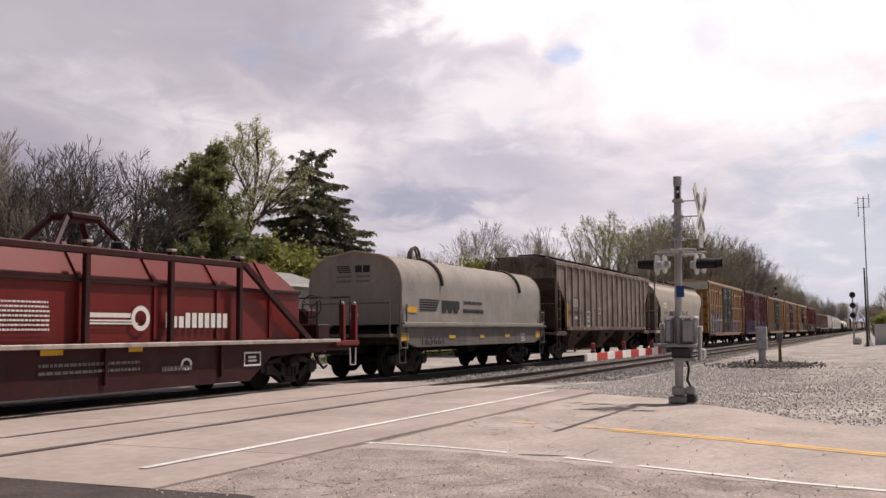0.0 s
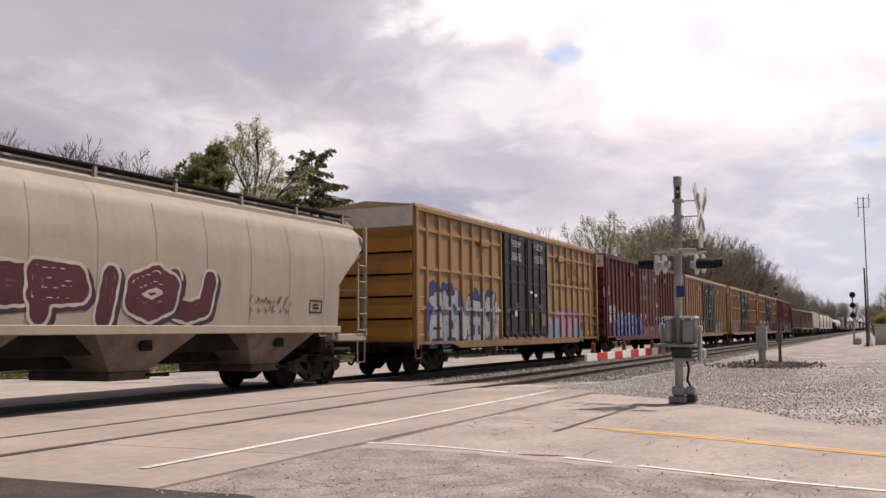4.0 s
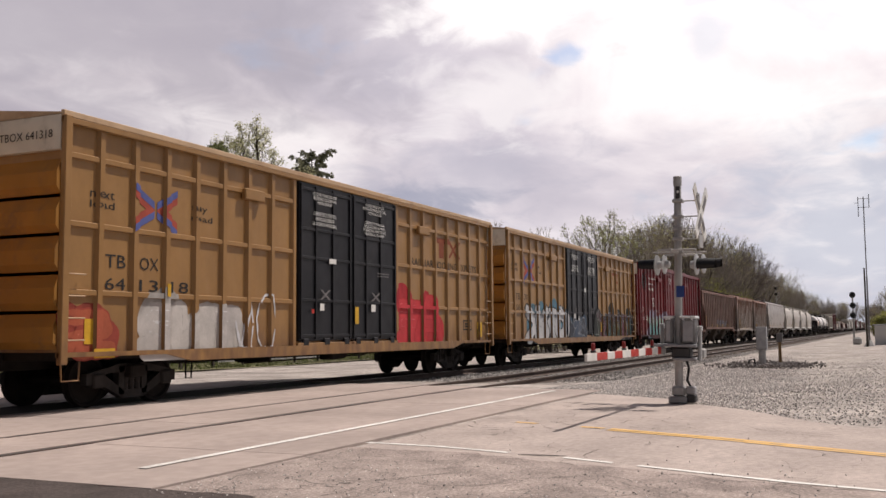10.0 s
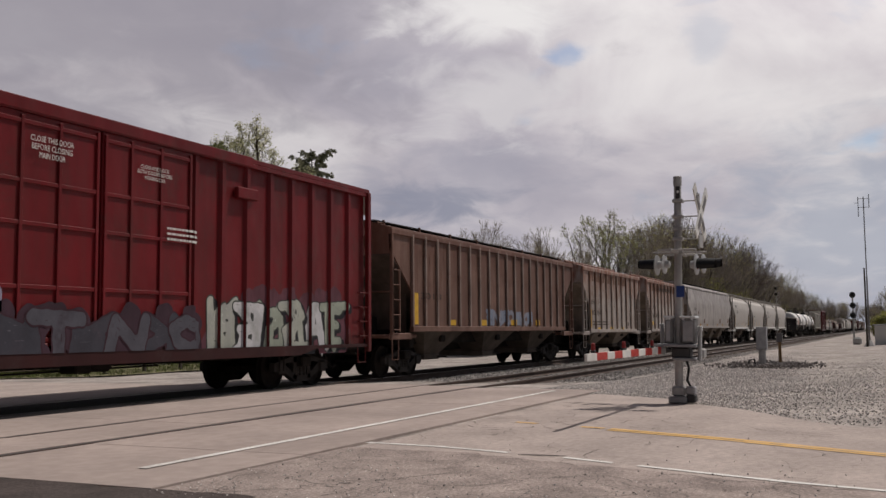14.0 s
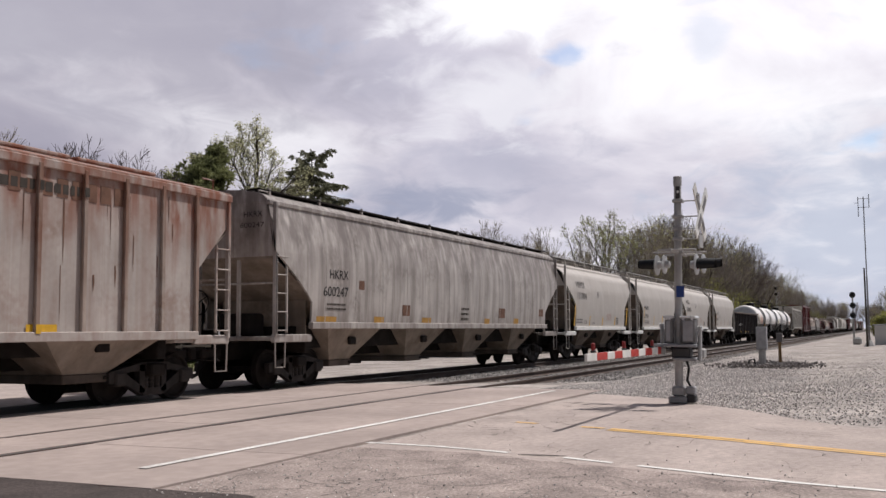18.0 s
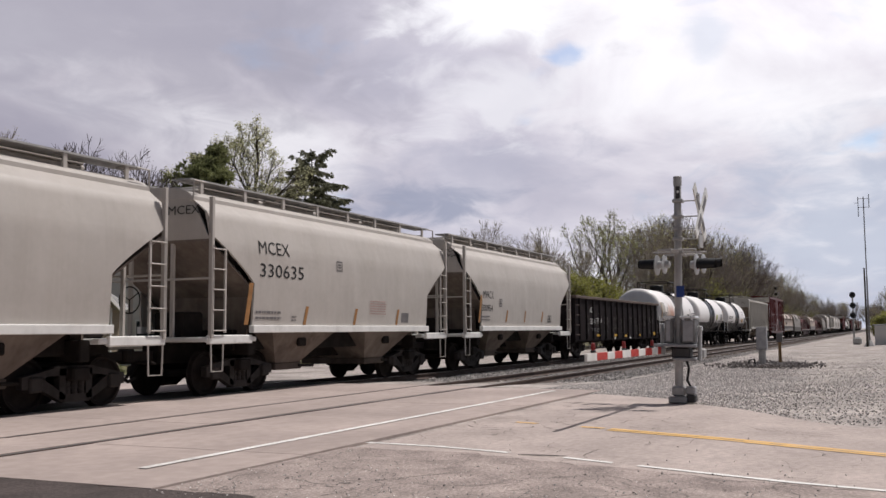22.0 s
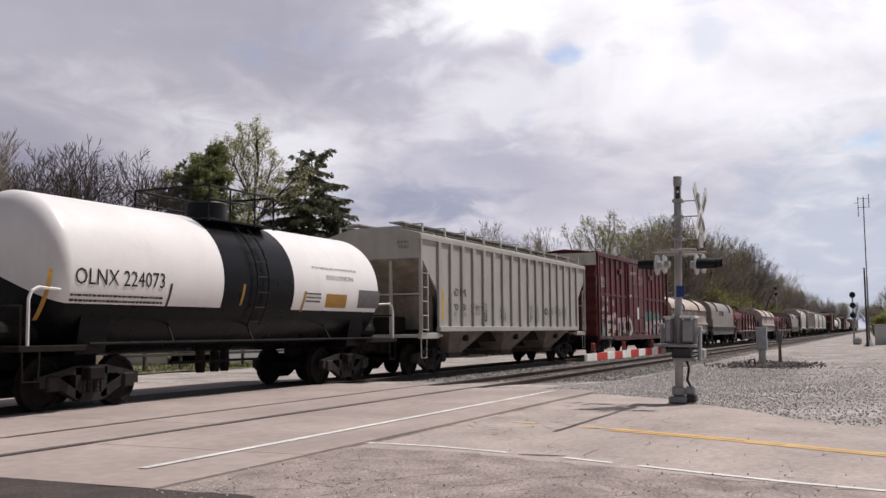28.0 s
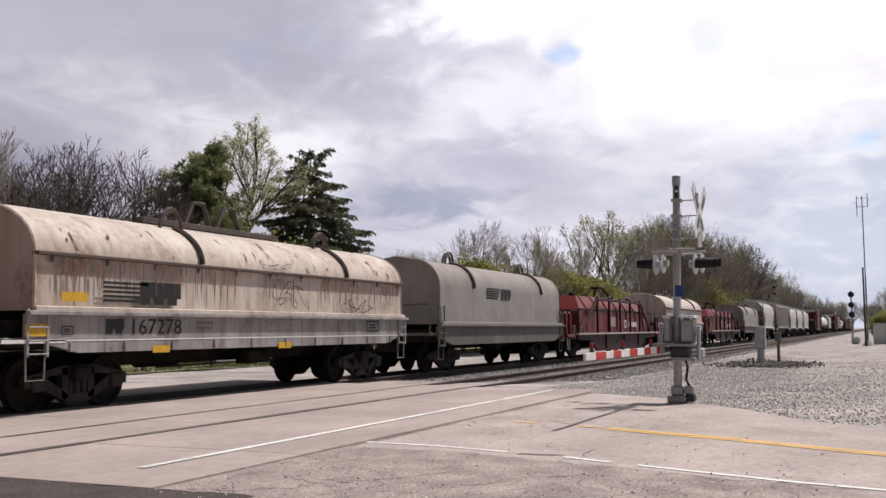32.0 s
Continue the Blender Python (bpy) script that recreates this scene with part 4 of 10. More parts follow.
        part("end_platform", Shape().box(min(e * h, e * (h - 1.7)), max(e * h, e * (h - 1.7)), -side_y + 0.02, side_y - 0.02, 1.12, 1.22, 0.02), sill_paint, car)
        part("side_bracket", Shape().box(min(e * (h - 0.05), e * (h - cut)), max(e * (h - 0.05), e * (h - cut)), -side_y - 0.02, -side_y + 0.08, 1.08, 1.26, 0.02), sill_paint, car)
        part("bolster_web", Shape().box(e * (h - 1.8) - 0.12, e * (h - 1.8) + 0.12, -1.3, 1.3, 0.82, 1.2, 0.02), M["dark_steel"], car)
        for sgn in (-1, 1):
            part("corner_post", Shape().box(min(x, x - e * 0.09), max(x, x - e * 0.09), sgn * side_y - 0.05, sgn * side_y + 0.04, 1.2, eave, 0.01), ladder_mat, car)
            part("inner_post", Shape().box(min(x - e * 0.02, x - e * 0.08), max(x - e * 0.02, x - e * 0.08), sgn * 0.55 - 0.04, sgn * 0.55 + 0.04, 1.2, rim), ladder_mat, car)
        part("end_rail", Shape().tube([(x, -side_y, 2.4), (x, side_y, 2.4)], 0.025, 5), ladder_mat, car)
        xa, xb = sorted((x - e * 0.04, x - e * 0.46))
        ladder(car, xa, xb, -side_y - 0.03, 1.35, 3.0, 5, ladder_mat)
        stirrup(car, x - e * 0.25, -side_y, ladder_mat, 1.15, 0.62, 0.40)
        part("end_gear", Shape().box(min(e * (h - 0.5), e * (h - 1.2)), max(e * (h - 0.5), e * (h - 1.2)), -0.5, 0.3, 1.22, 1.75, 0.05), M["dark_steel"], car, "brake reservoir on the end platform")
        if e < 0:
            brake_wheel(car, e * (h - 0.02), 0.5, 2.0, M["dark_steel"])
    if posts:
        a = h - cut
        xs = list(np.linspace(-a, a, posts))
        for x in xs:
            for sgn in (-1, 1):
                part("side_post", Shape().box(x - post_w, x + post_w, min(sgn * side_y, sgn * (side_y + 0.07)), max(sgn * side_y, sgn * (side_y + 0.07)), sill, eave - 0.05, 0.012), post_paint or paint, car)
    elif curved and seams:
        # thin weld seams of the side sheets
        for x in np.linspace(-h + 2.2, h - 2.2, int(L / 1.7)):
            seam = Shape()
            zz = [z for z in zs if z >= sill]
            v = []
            for z in zz:
                v += [(x - 0.012, -side_at(z) - 0.006, z), (x + 0.012, -side_at(z) - 0.006, z)]
            seam.add(v, [(2 * i, 2 * i + 1, 2 * i + 3, 2 * i + 2) for i in range(len(zz) - 1)])
            part("weld_seam", seam, paint, car)
    # chutes
    a = h - cut - 0.1
    step = 2 * a / bays
    for i in range(bays):
        c = -a + step * (i + 0.5)
        half, b0 = step * 0.33, 0.48
        ch = Shape()
        y0, y1, zt, zb = side_y - 0.04, 0.95, sill - 0.06, 0.58
        v = [(c - half, -y0, zt), (c + half, -y0, zt), (c + half, y0, zt), (c - half, y0, zt), (c - b0, -y1, zb), (c + b0, -y1, zb), (c + b0, y1, zb), (c - b0, y1, zb)]
        ch.add(v, [(0, 1, 5, 4), (1, 2, 6, 5), (2, 3, 7, 6), (3, 0, 4, 7), (4, 5, 6, 7), (3, 2, 1, 0)])
        q = part("chute", ch, chute_paint, car, "sloping discharge chute")
        part("gate", Shape().box(c - 0.55, c + 0.55, -1.0, 1.0, 0.44, 0.60, 0.02), M["chute_grime"], q, "sliding outlet gate")
        part("gate_rack", Shape().tube([(c + 0.4, -1.0, 0.52), (c + 1.05, -1.0, 0.50)], 0.035, 6), M["dark_steel"], q)
        part("vibrator_bracket", Shape().box(c - 0.16, c + 0.16, -1.40, -1.30, 0.98, 1.18, 0.03), M["dark_steel"], q)
    # a plain dark block gives the gaps between the chutes their shade
    part("inner_slope", Shape().box(-a, a, -0.95, 0.95, 0.92, sill - 0.05, 0.02), M["dark_steel"], car, "dark block standing in for the shade between the chutes")
    # boards and hatches on the roof
    board = M["dark_steel"] if dark_boards else M["galv"]
    zr = eave + top_h + (0.0 if dark_boards else 0.16)
    for sgn in (-1, 1) if boards else ():
        mid, half = (0.95, 0.16) if dark_boards else (0.74, 0.24)
        part("running_board", Shape().box(-h + 0.1, h - 0.1, sgn * mid - half, sgn * mid + half, zr - 0.035, zr, 0.0), board, car)
        n = max(4, int(L / 1.9)) if dark_boards else max(5, int(L / 1.45))
        for i in range(n):
            x = -h + 0.5 + (L - 1.0) * i / (n - 1)
            if dark_boards:
                part("board_bracket", Shape().box(x - 0.035, x + 0.035, sgn * 1.08 - 0.03, sgn * 1.08 + 0.03, eave + 0.05, zr + (0.04 if sgn < 0 else 0), 0.0), ladder_mat, car)
            else:
                y = sgn * (top - 0.12)
                part("board_bracket", Shape().box(x - 0.045, x + 0.045, y - 0.02, y + 0.02, eave + 0.02, zr - 0.04).box(x - 0.03, x + 0.03, min(y, sgn * 0.7), max(y, sgn * 0.7), zr - 0.07, zr - 0.036), ladder_mat, car)
    n = max(2, bays * 2)
    part("hatch_trough", Shape().box(-h + 1.0, h - 1.0, -0.42, 0.42, eave + top_h - 0.05, eave + top_h + 0.10, 0.03), roof_paint, car)
    for i in range(n):
        x0 = -h + 1.0 + (L - 2.0) * i / n
        part("hatch", Shape().box(x0 + 0.08, x0 + (L - 2.0) / n - 0.08, -0.47, 0.47, eave + top_h + 0.09, eave + top_h + 0.16, 0.02), board if dark_boards else roof_paint, car)
    for e in (-1, 1):
        x = e * (h - 0.06)
        part("grab_rail", Shape().tube([(x, -1.1, eave), (x, -1.1, zr - 0.06), (x - e * 0.35, -1.1, zr - 0.06)], 0.02, 5), ladder_mat, car)
    running_gear(car, L, 1.75, floor=1.1)
    return car, (lambda x, z: -side_at(z)), ([x + k for x in (list(np.linspace(-(h - cut), h - cut, posts)) if posts else []) for k in (-0.05, 0.05)])


def coil_car(label, L, hood_paint, deck_paint, hood_prof, deck_z=(0.95, 1.48), hood_inset=0.35, ledge=None, ledge_paint=None, loops=(), top_frame=False, rim_paint=None, stiff=None):
    """A coil car: a trough deck and one hood whose outline is (y, z) from the near foot over the top to the far foot."""
    car = tagged(new("coil_car"), label, "coil car", "cars of the freight train")
    h = L / 2
    d0, d1 = deck_z
    part("deck", Shape().box(-h, h, -1.2, 1.2, d0 + 0.1, d1 - 0.1, 0.02), M["dark_steel"], car)
    for s in (-1, 1):
        part("side_sill", Shape().prism([(-h + 0.1, d1), (h - 0.1, d1), (h - 0.1, d0 + 0.25), (h - 1.2, d0), (-h + 1.2, d0), (-h + 0.1, d0 + 0.25)], s * HALF - 0.06 * s - 0.05, s * HALF - 0.06 * s + 0.05, "y"), deck_paint, car, "painted side sill")
        part("sill_flange", Shape().box(-h + 0.05, h - 0.05, s * HALF - 0.10, s * HALF + 0.0, d1 - 0.02, d1 + 0.05, 0.01), deck_paint, car)
        n = int(L / 1.25) if stiff else 0
        for i in range(n):
            x = -h + 1.0 + (L - 2.0) * i / (n - 1)
            part("sill_stiffener", Shape().box(x - 0.03, x + 0.03, s * (HALF - 0.01) - 0.03, s * (HALF - 0.01) + 0.03, d0 + 0.02, stiff, 0.005), deck_paint, car)
    hx = h - hood_inset
    part("hood", Shape().prism(hood_prof, -hx, hx), hood_paint, car, "rounded steel hood over the coils", True)
    foot = hood_prof[0][1]
    for s in (-1, 1):
        part("hood_rim", Shape().box(-hx - 0.04, hx + 0.04, s * HALF - 0.06, s * HALF + 0.045, foot - 0.02, foot + 0.07, 0.015), rim_paint or hood_paint, car)
        part("end_bead", Shape().tube([(s * hx, y, z) for y, z in hood_prof], 0.03, 5), hood_paint, car)
    if ledge:
        part("ledge", Shape().box(-hx - 0.02, hx + 0.02, -HALF - 0.06, -HALF + 0.1, ledge - 0.03, ledge + 0.03, 0.01), ledge_paint or hood_paint, car)
        for x in np.linspace(-hx + 0.3, hx - 0.3, int(L / 1.2)):
            part("ledge_bracket", Shape().prism([(-HALF - 0.055, ledge - 0.03), (-HALF, ledge - 0.14), (-HALF, ledge - 0.03)], x - 0.025, x + 0.025), ledge_paint or hood_paint, car)
    for x in loops:
        peak = max(z for _, z in hood_prof)
        near_side = [(y, z) for y, z in hood_prof if y < -0.55 and z > peak - 1.1]
        part("lifting_strap", Shape().tube([(x, y * 1.03, z + 0.03) for y, z in near_side], 0.05, 5), M["dark_loop"], car, "steel strap up the side of the hood")
        y0, z0 = near_side[-1]
        for off in (0.0, 0.28):
            part("lifting_loop", Shape().tube([(x - 0.05 + 0.34 * math.cos(q) + off, y0 + off * 0.8, z0 - 0.05 + 0.46 * math.sin(q)) for q in np.linspace(0, math.pi, 9)], 0.04, 6), M["dark_loop"], car, "arched steel lifting loop")
    if top_frame:
        peak = max(z for _, z in hood_prof)
        part("lifting_beam", Shape().box(-2.4, 2.4, -0.12, 0.12, peak + 0.04, peak + 0.16, 0.01), M["dark_loop"], car)
        for x in (-0.55, 0.55):
            part("lifting_arch", Shape().tube([(x - 0.5, 0, peak), (x - 0.15, 0, peak + 0.65), (x + 0.2, 0, peak + 0.65), (x + 0.5, 0, peak)], 0.06, 6), M["dark_loop"], car)
    for e in (-1, 1):
        ladder(car, min(e * (h - 0.1), e * (h - 0.5)), max(e * (h - 0.1), e * (h - 0.5)), -HALF + 0.0, d0 + 0.0, d1 + (0.0 if stiff else 0.55), 4, deck_paint, r=0.016)
        stirrup(car, e * (h - 0.3), -HALF + 0.04, deck_paint, d0 + 0.2, 0.62, 0.4)
        part("end_platform", Shape().box(min(e * (h + 0.25), e * (h - 0.4)), max(e * (h + 0.25), e * (h - 0.4)), -1.45, 1.45, 1.15, 1.24, 0.01), deck_paint, car)
        if not stiff:
            part("platform_rail", Shape().tube([(e * (h + 0.2), -1.4, 1.2), (e * (h + 0.2), -1.4, 2.1), (e * (h + 0.2), 1.4, 2.1), (e * (h + 0.2), 1.4, 1.2)], 0.025, 5), deck_paint, car)
    brake_wheel(car, h + 0.15, -0.6, 2.1, M["dark_steel"])
    running_gear(car, L, 1.7, floor=1.0)
    under_rigging(car, M["dark_steel"], 2.4)
    return car


def red_coil_car(label, L):
    """The dark red coil car with a deep sill and an outer truss over its hood."""
    car = tagged(new("coil_car"), label, "coil car", "cars of the freight train")
    h, k = L / 2, L / 2 - 1.3
    P, D = M["coil_red"], M["coil_red_dark"]
    part("deck", Shape().box(-h, h, -1.3, 1.3, 0.85, 1.05, 0.02), D, car)
    for s in (-1, 1):
        y = s * (HALF - 0.06)
        part("side_sill", Shape().prism([(-k + 0.3, 1.10), (k - 0.3, 1.10), (k - 0.3, 0.85), (k - 2.6, 0.78), (k - 3.4, 0.29), (-k + 3.4, 0.29), (-k + 2.6, 0.78), (-k + 0.3, 0.85)], y - 0.05, y + 0.05, "y"), D, car, "deep fish-belly side sill")
        part("deck_edge", Shape().box(-k - 0.1, k + 0.1, s * HALF - 0.16, s * HALF + 0.0, 1.06, 1.14, 0.012), M["worn_edge"], car, "worn pale deck edge")
        for x in (-3.1, 0.4, 3.6):
            part("sill_stiffener", Shape().box(x - 0.04, x + 0.04, s * HALF - 0.06, s * HALF - 0.0, 0.42, 1.05, 0.01), D, car)
    hx = 6.8
    prof = [(-1.36, 1.14), (-1.36, 2.22), (-0.95, 2.86), (0.95, 2.86), (1.36, 2.22), (1.36, 1.14)]
    hood = Shape()
    n = len(prof)
    v = [(-hx, y, z) for y, z in prof] + [(hx, y, z) for y, z in prof]
    for i in (2, 3):
        v[i] = (-hx + 0.75, *prof[i])
        v[n + i] = (hx - 0.75, *prof[i])
    hood.add(v, [(i, (i + 1) % n, n + (i + 1) % n, n + i) for i in range(n)] + [(1, 2, 3, 4), (0, 1, 4, 5), (n + 4, n + 3, n + 2, n + 1), (n + 5, n + 4, n + 1, n)])
    part("hood", hood, P, car, "red hood with bevelled shoulders")
    for x in np.linspace(-5.6, 5.6, 7):
        part("hood_rib", Shape().prism([(-1.40, 1.2), (-1.40, 2.24), (-0.97, 2.90), (-0.9, 2.85), (-1.3, 2.2), (-1.3, 1.2)], x - 0.05, x + 0.05), P, car)
    part("hood_crease", Shape().box(-hx, hx, -1.42, -1.34, 2.18, 2.26, 0.01), D, car)
    for s in (-1, 1):
        y = s * (HALF - 0.06)
        part("truss_rail", Shape().box(-4.3, 4.3, y - 0.06, y + 0.06, 2.66, 2.78, 0.015), D, car)
        for x in np.linspace(-4.3, 4.3, 5):
            part("truss_post", Shape().box(x - 0.06, x + 0.06, y - 0.05, y + 0.05, 1.1, 2.85, 0.012), D, car)
            part("post_cap", Shape().box(x - 0.08, x + 0.08, y - 0.07, y + 0.07, 2.85, 2.90, 0.012), M["worn_edge"], car)
        for e in (-1, 1):
            part("truss_brace", Shape().prism([(e * 4.28, 2.78), (e * 4.5, 2.78), (e * 7.15, 1.12), (e * 6.9, 1.12)], y - 0.05, y + 0.05, "y"), D, car)
    gx = 1.2
    part("lifting_head", Shape().box(gx - 0.40, gx + 0.40, -0.32, 0.32, 3.42, 3.56, 0.04), D, car)
    for sx in (-1, 1):
        for sy in (-1, 1):
            part("lifting_leg", Shape().tube([(gx + sx * 0.36, sy * 0.2, 3.48), (gx + sx * 0.48, sy * 0.26, 3.36), (gx + sx * 0.95, sy * 0.5, 2.84)], 0.06, 6), D, car)
    for x in (-5.4, 5.4, 1.7):
        part("hood_vent", Shape().lathe([(2.84, 0.05), (2.9, 0.13), (3.02, 0.13), (3.05, 0.05)], (x, -0.6, 0), "z", 10), M["black"], car)
    for e in (-1, 1):
        part("end_platform", Shape().box(min(e * h, e * (h - 1.7)), max(e * h, e * (h - 1.7)), -1.45, 1.45, 1.02, 1.1, 0.01), D, car)
        part("platform_edge", Shape().box(min(e * h, e * (k + 0.15)), max(e * h, e * (k + 0.15)), -HALF, -HALF + 0.12, 0.98, 1.09, 0.01), P, car)
        part("handrail", Shape().tube([(e * (h - 1.85), -1.45, 1.1), (e * (h - 1.85), -1.45, 2.05), (e * (h - 1.75), -1.45, 2.15), (e * (h - 0.75), -1.45, 2.12), (e * (h - 0.7), -1.45, 1.1)], 0.022, 5), M["black"], car)
        part("handrail", Shape().tube([(e * (h - 0.02), -1.3, 1.1), (e * (h - 0.02), -1.3, 2.2), (e * (h - 0.02), 1.3, 2.2), (e * (h - 0.02), 1.3, 1.1)], 0.022, 5), D, car)
        for q in (0.06, 0.66):
            part("end_post", Shape().box(e * (h - q) - 0.06, e * (h - q) + 0.06, -1.52, -1.38, 0.95, 2.0, 0.01), P, car)
            part("post_cap", Shape().lathe([(2.0, 0.05), (2.05, 0.05), (2.07, 0.03)], (e * (h - q), -1.45, 0), "z", 8), M["worn_edge"], car)
        brake_wheel(car, e * (h - 0.9), -0.7, 1.95, D)
        brake_wheel(car, e * (h - 0.4), 0.3, 1.75, M["black"])
        stirrup(car, e * (h - 0.25), -HALF + 0.05, M["white_steel"], 0.9, 0.42, 0.3)
        part("end_box", Shape().box(min(e * (h - 1.2), e * (h - 1.75)), max(e * (h - 1.2), e * (h - 1.75)), -1.42, -0.3, 1.1, 1.5, 0.03), D, car)
        part("valve_box", Shape().box(min(e * (h - 0.3), e * (h - 0.8)), max(e * (h - 0.3), e * (h - 0.8)), -0.5, 0.6, 1.1, 1.9, 0.06), D, car)
        part("air_pipe", Shape().tube([(e * (h - 1.1), -1.2, 1.1), (e * (h - 1.1), -1.2, 1.4), (e * (h - 0.6), -1.1, 1.45), (e * (h - 0.45), -0.9, 1.1)], 0.03, 5), M["dark_steel"], car)
    running_gear(car, L, 2.4, floor=1.0)
    under_rigging(car, M["dark_steel"], 2.4)
    return car


def gondola(label, L):
    car = tagged(new("gondola"), label, "gondola", "cars of the freight train")
    h = L / 2
    P = M["gondola"]
    z0, z1 = 0.86, 2.74
    w = HALF - 0.10
    for s in (-1, 1):
        part("side_wall", Shape().box(-h + 0.1, h - 0.1, s * w - 0.03, s * w + 0.03, z0, z1), P, car)
        part("end_wall", Shape().box(s * (h - 0.12) - 0.03, s * (h - 0.12) + 0.03, -w + 0.04, w - 0.04, z0, z1), P, car)
    part("floor", Shape().box(-h + 0.2, h - 0.2, -w + 0.04, w - 0.04, 1.02, 1.1), P, car)
    for s in (-1, 1):
        part("top_chord", Shape().box(-h + 0.04, h - 0.04, s * (HALF - 0.07) - 0.09, s * (HALF - 0.07) + 0.09, z1 - 0.04, z1 + 0.09, 0.02), M["gondola_rim"], car, "rusted top chord")
        part("end_chord", Shape().box(s * (h - 0.12) - 0.09, s * (h - 0.12) + 0.09, -w, w, z1 - 0.04, z1 + 0.09, 0.02), M["gondola_rim"], car)
        part("side_sill", Shape().box(-h + 0.1, h - 0.1, s * w - 0.02, s * w + 0.08, z0 - 0.06, z0 + 0.1, 0.012), P, car)
        for x in np.linspace(-h + 0.75, h - 0.75, 15):
            p = Shape().prism([(x - 0.14, -w), (x - 0.08, -HALF + 0.0), (x + 0.08, -HALF + 0.0), (x + 0.14, -w)], z0 + 0.02, z1 - 0.02, "z")
            if s > 0:
                p.v = [(a, -q, c) for a, q, c in p.v]
            part("side_post", p, P, car)
        ladder(car, min(s * (h - 0.15), s * (h - 0.55)), max(s * (h - 0.15), s * (h - 0.55)), -HALF + 0.04, 1.1, 2.4, 4, M["gondola_rim"], rail=False)
        stirrup(car, s * (h - 0.35), -HALF + 0.1, P, 0.85, 0.42, 0.4)
    running_gear(car, L, 1.8, floor=0.95)
    under_rigging(car, M["dark_steel"])
    return car


def tank_car(label, L, shell, band, belly, radius=1.47, centre=2.36, belly_z=1.82, band_at=(-1.25, 1.35), patches=()):
    """A tank car: the shell in its painted zones, saddle dome, platform with railings, ladders, side rails."""
    car = tagged(new("tank_car"), label, "tank car", "cars of the freight train")
    h = L / 2 - 0.75
    n = 48

    def zone(x0, x1, a0, a1, r, caps=()):
        s = Shape()
        xs = [(x0, r), (x1, r)]
        if "l" in caps:
            xs = [(x0 + 0.36 - 0.36 * math.sin(q), r * (1 - 0.001) * math.cos(q) ** 0.42 if q < 1.57 else 0.01) for q in np.linspace(1.5706, 0, 14)] + xs[1:]
        if "r" in caps:
            xs = xs[:-1] + [(x1 - 0.36 + 0.36 * math.sin(q), r * (1 - 0.001) * math.cos(q) ** 0.42 if q < 1.57 else 0.01) for q in np.linspace(0, 1.5706, 14)]
        angles = np.linspace(a0, a1, n + 1)
        v = [(x, -rr * math.cos(a), centre + rr * math.sin(a)) for x, rr in xs for a in angles]
        m = n + 1
        s.add(v, [(i * m + k, i * m + k + 1, (i + 1) * m + k + 1, (i + 1) * m + k) for i in range(len(xs) - 1) for k in range(n)])
        return s
    dip = math.asin((belly_z - centre) / radius)
    part("shell", zone(-h, band_at[0], dip, math.pi - dip, radius, "l"), shell, car, "white painted end of the tank", True)
    part("shell", zone(band_at[1], h, dip, math.pi - dip, radius, "r"), shell, car, "white painted end of the tank", True)
    part("band", zone(band_at[0], band_at[1], dip, math.pi - dip, radius + 0.004), band, car, "dark band round the middle", True)
    part("belly", zone(-h, h, math.pi - dip, 2 * math.pi + dip, radius, "lr"), belly, car, "dark lower half of the tank", True)
    # sill, saddles, end platforms
    for e in (-1, 1):
        part("saddle", Shape().prism([(-1.15, 0.95), (-1.3, 1.75), (-1.0, 1.35), (0, 1.0), (1.0, 1.35), (1.3, 1.75), (1.15, 0.95)], e * (h - 1.1) - 0.35, e * (h - 1.1) + 0.35), belly, car)
        part("end_platform", Shape().box(min(e * (h + 0.75), e * (h - 1.0)), max(e * (h + 0.75), e * (h - 1.0)), -1.5, 1.5, 1.02, 1.12, 0.01), M["dark_steel"], car)
        part("stub_sill", Shape().box(min(e * (h + 0.6), e * (h - 2.2)), max(e * (h + 0.6), e * (h - 2.2)), -0.25, 0.25, 0.7, 1.1, 0.02), M["dark_steel"], car)
        rail = M["white_steel"]
        part("end_handrail", Shape().tube([(e * (h + 0.66), -1.42, 1.1), (e * (h + 0.66), -1.42, 1.75), (e * (h + 0.66), 1.42, 1.75), (e * (h + 0.66), 1.42, 1.1)], 0.024, 6), M["dark_steel"], car, "dark end handrail")
        part("grab_rail", Shape().tube([(e * (h - 0.15), -1.40, 2.04), (e * (h + 0.36), -1.46, 2.06), (e * (h + 0.50), -1.47, 2.0), (e * (h + 0.56), -1.47, 1.86), (e * (h + 0.56), -1.47, 1.12)], 0.028, 6), rail, car, "pale bent grab rail")
        stirrup(car, e * (h + 0.5), -1.48, M["dark_steel"], 1.05, 0.5, 0.35)
        part("reservoir", Shape().lathe([(-0.5, 0.02), (-0.48, 0.2), (0.48, 0.2), (0.5, 0.02)], (e * (h + 0.1), -0.7, 1.34), "x", 12), M["dark_steel"], car)
    for s in (-1, 1):
        part("side_rail", Shape().tube([(-h + 0.7, s * 1.52, 1.14), (h - 0.7, s * 1.52, 1.14)], 0.028, 5), M["dark_steel"], car)
        for x in (-h * 0.5, h * 0.5, -0.3):
            part("rail_bracket", Shape().tube([(x, s * 1.52, 1.14), (x + 0.25, s * 1.15, 1.5)], 0.02, 4), M["dark_steel"], car)
    # dome platform
    t = centre + radius
    part("dome", Shape().lathe([(t - 0.12, 0.45), (t + 0.36, 0.45), (t + 0.39, 0.42), (t + 0.41, 0.15)], (0, 0, 0), "z", 20), M["black"], car, "dark valve housing", True)
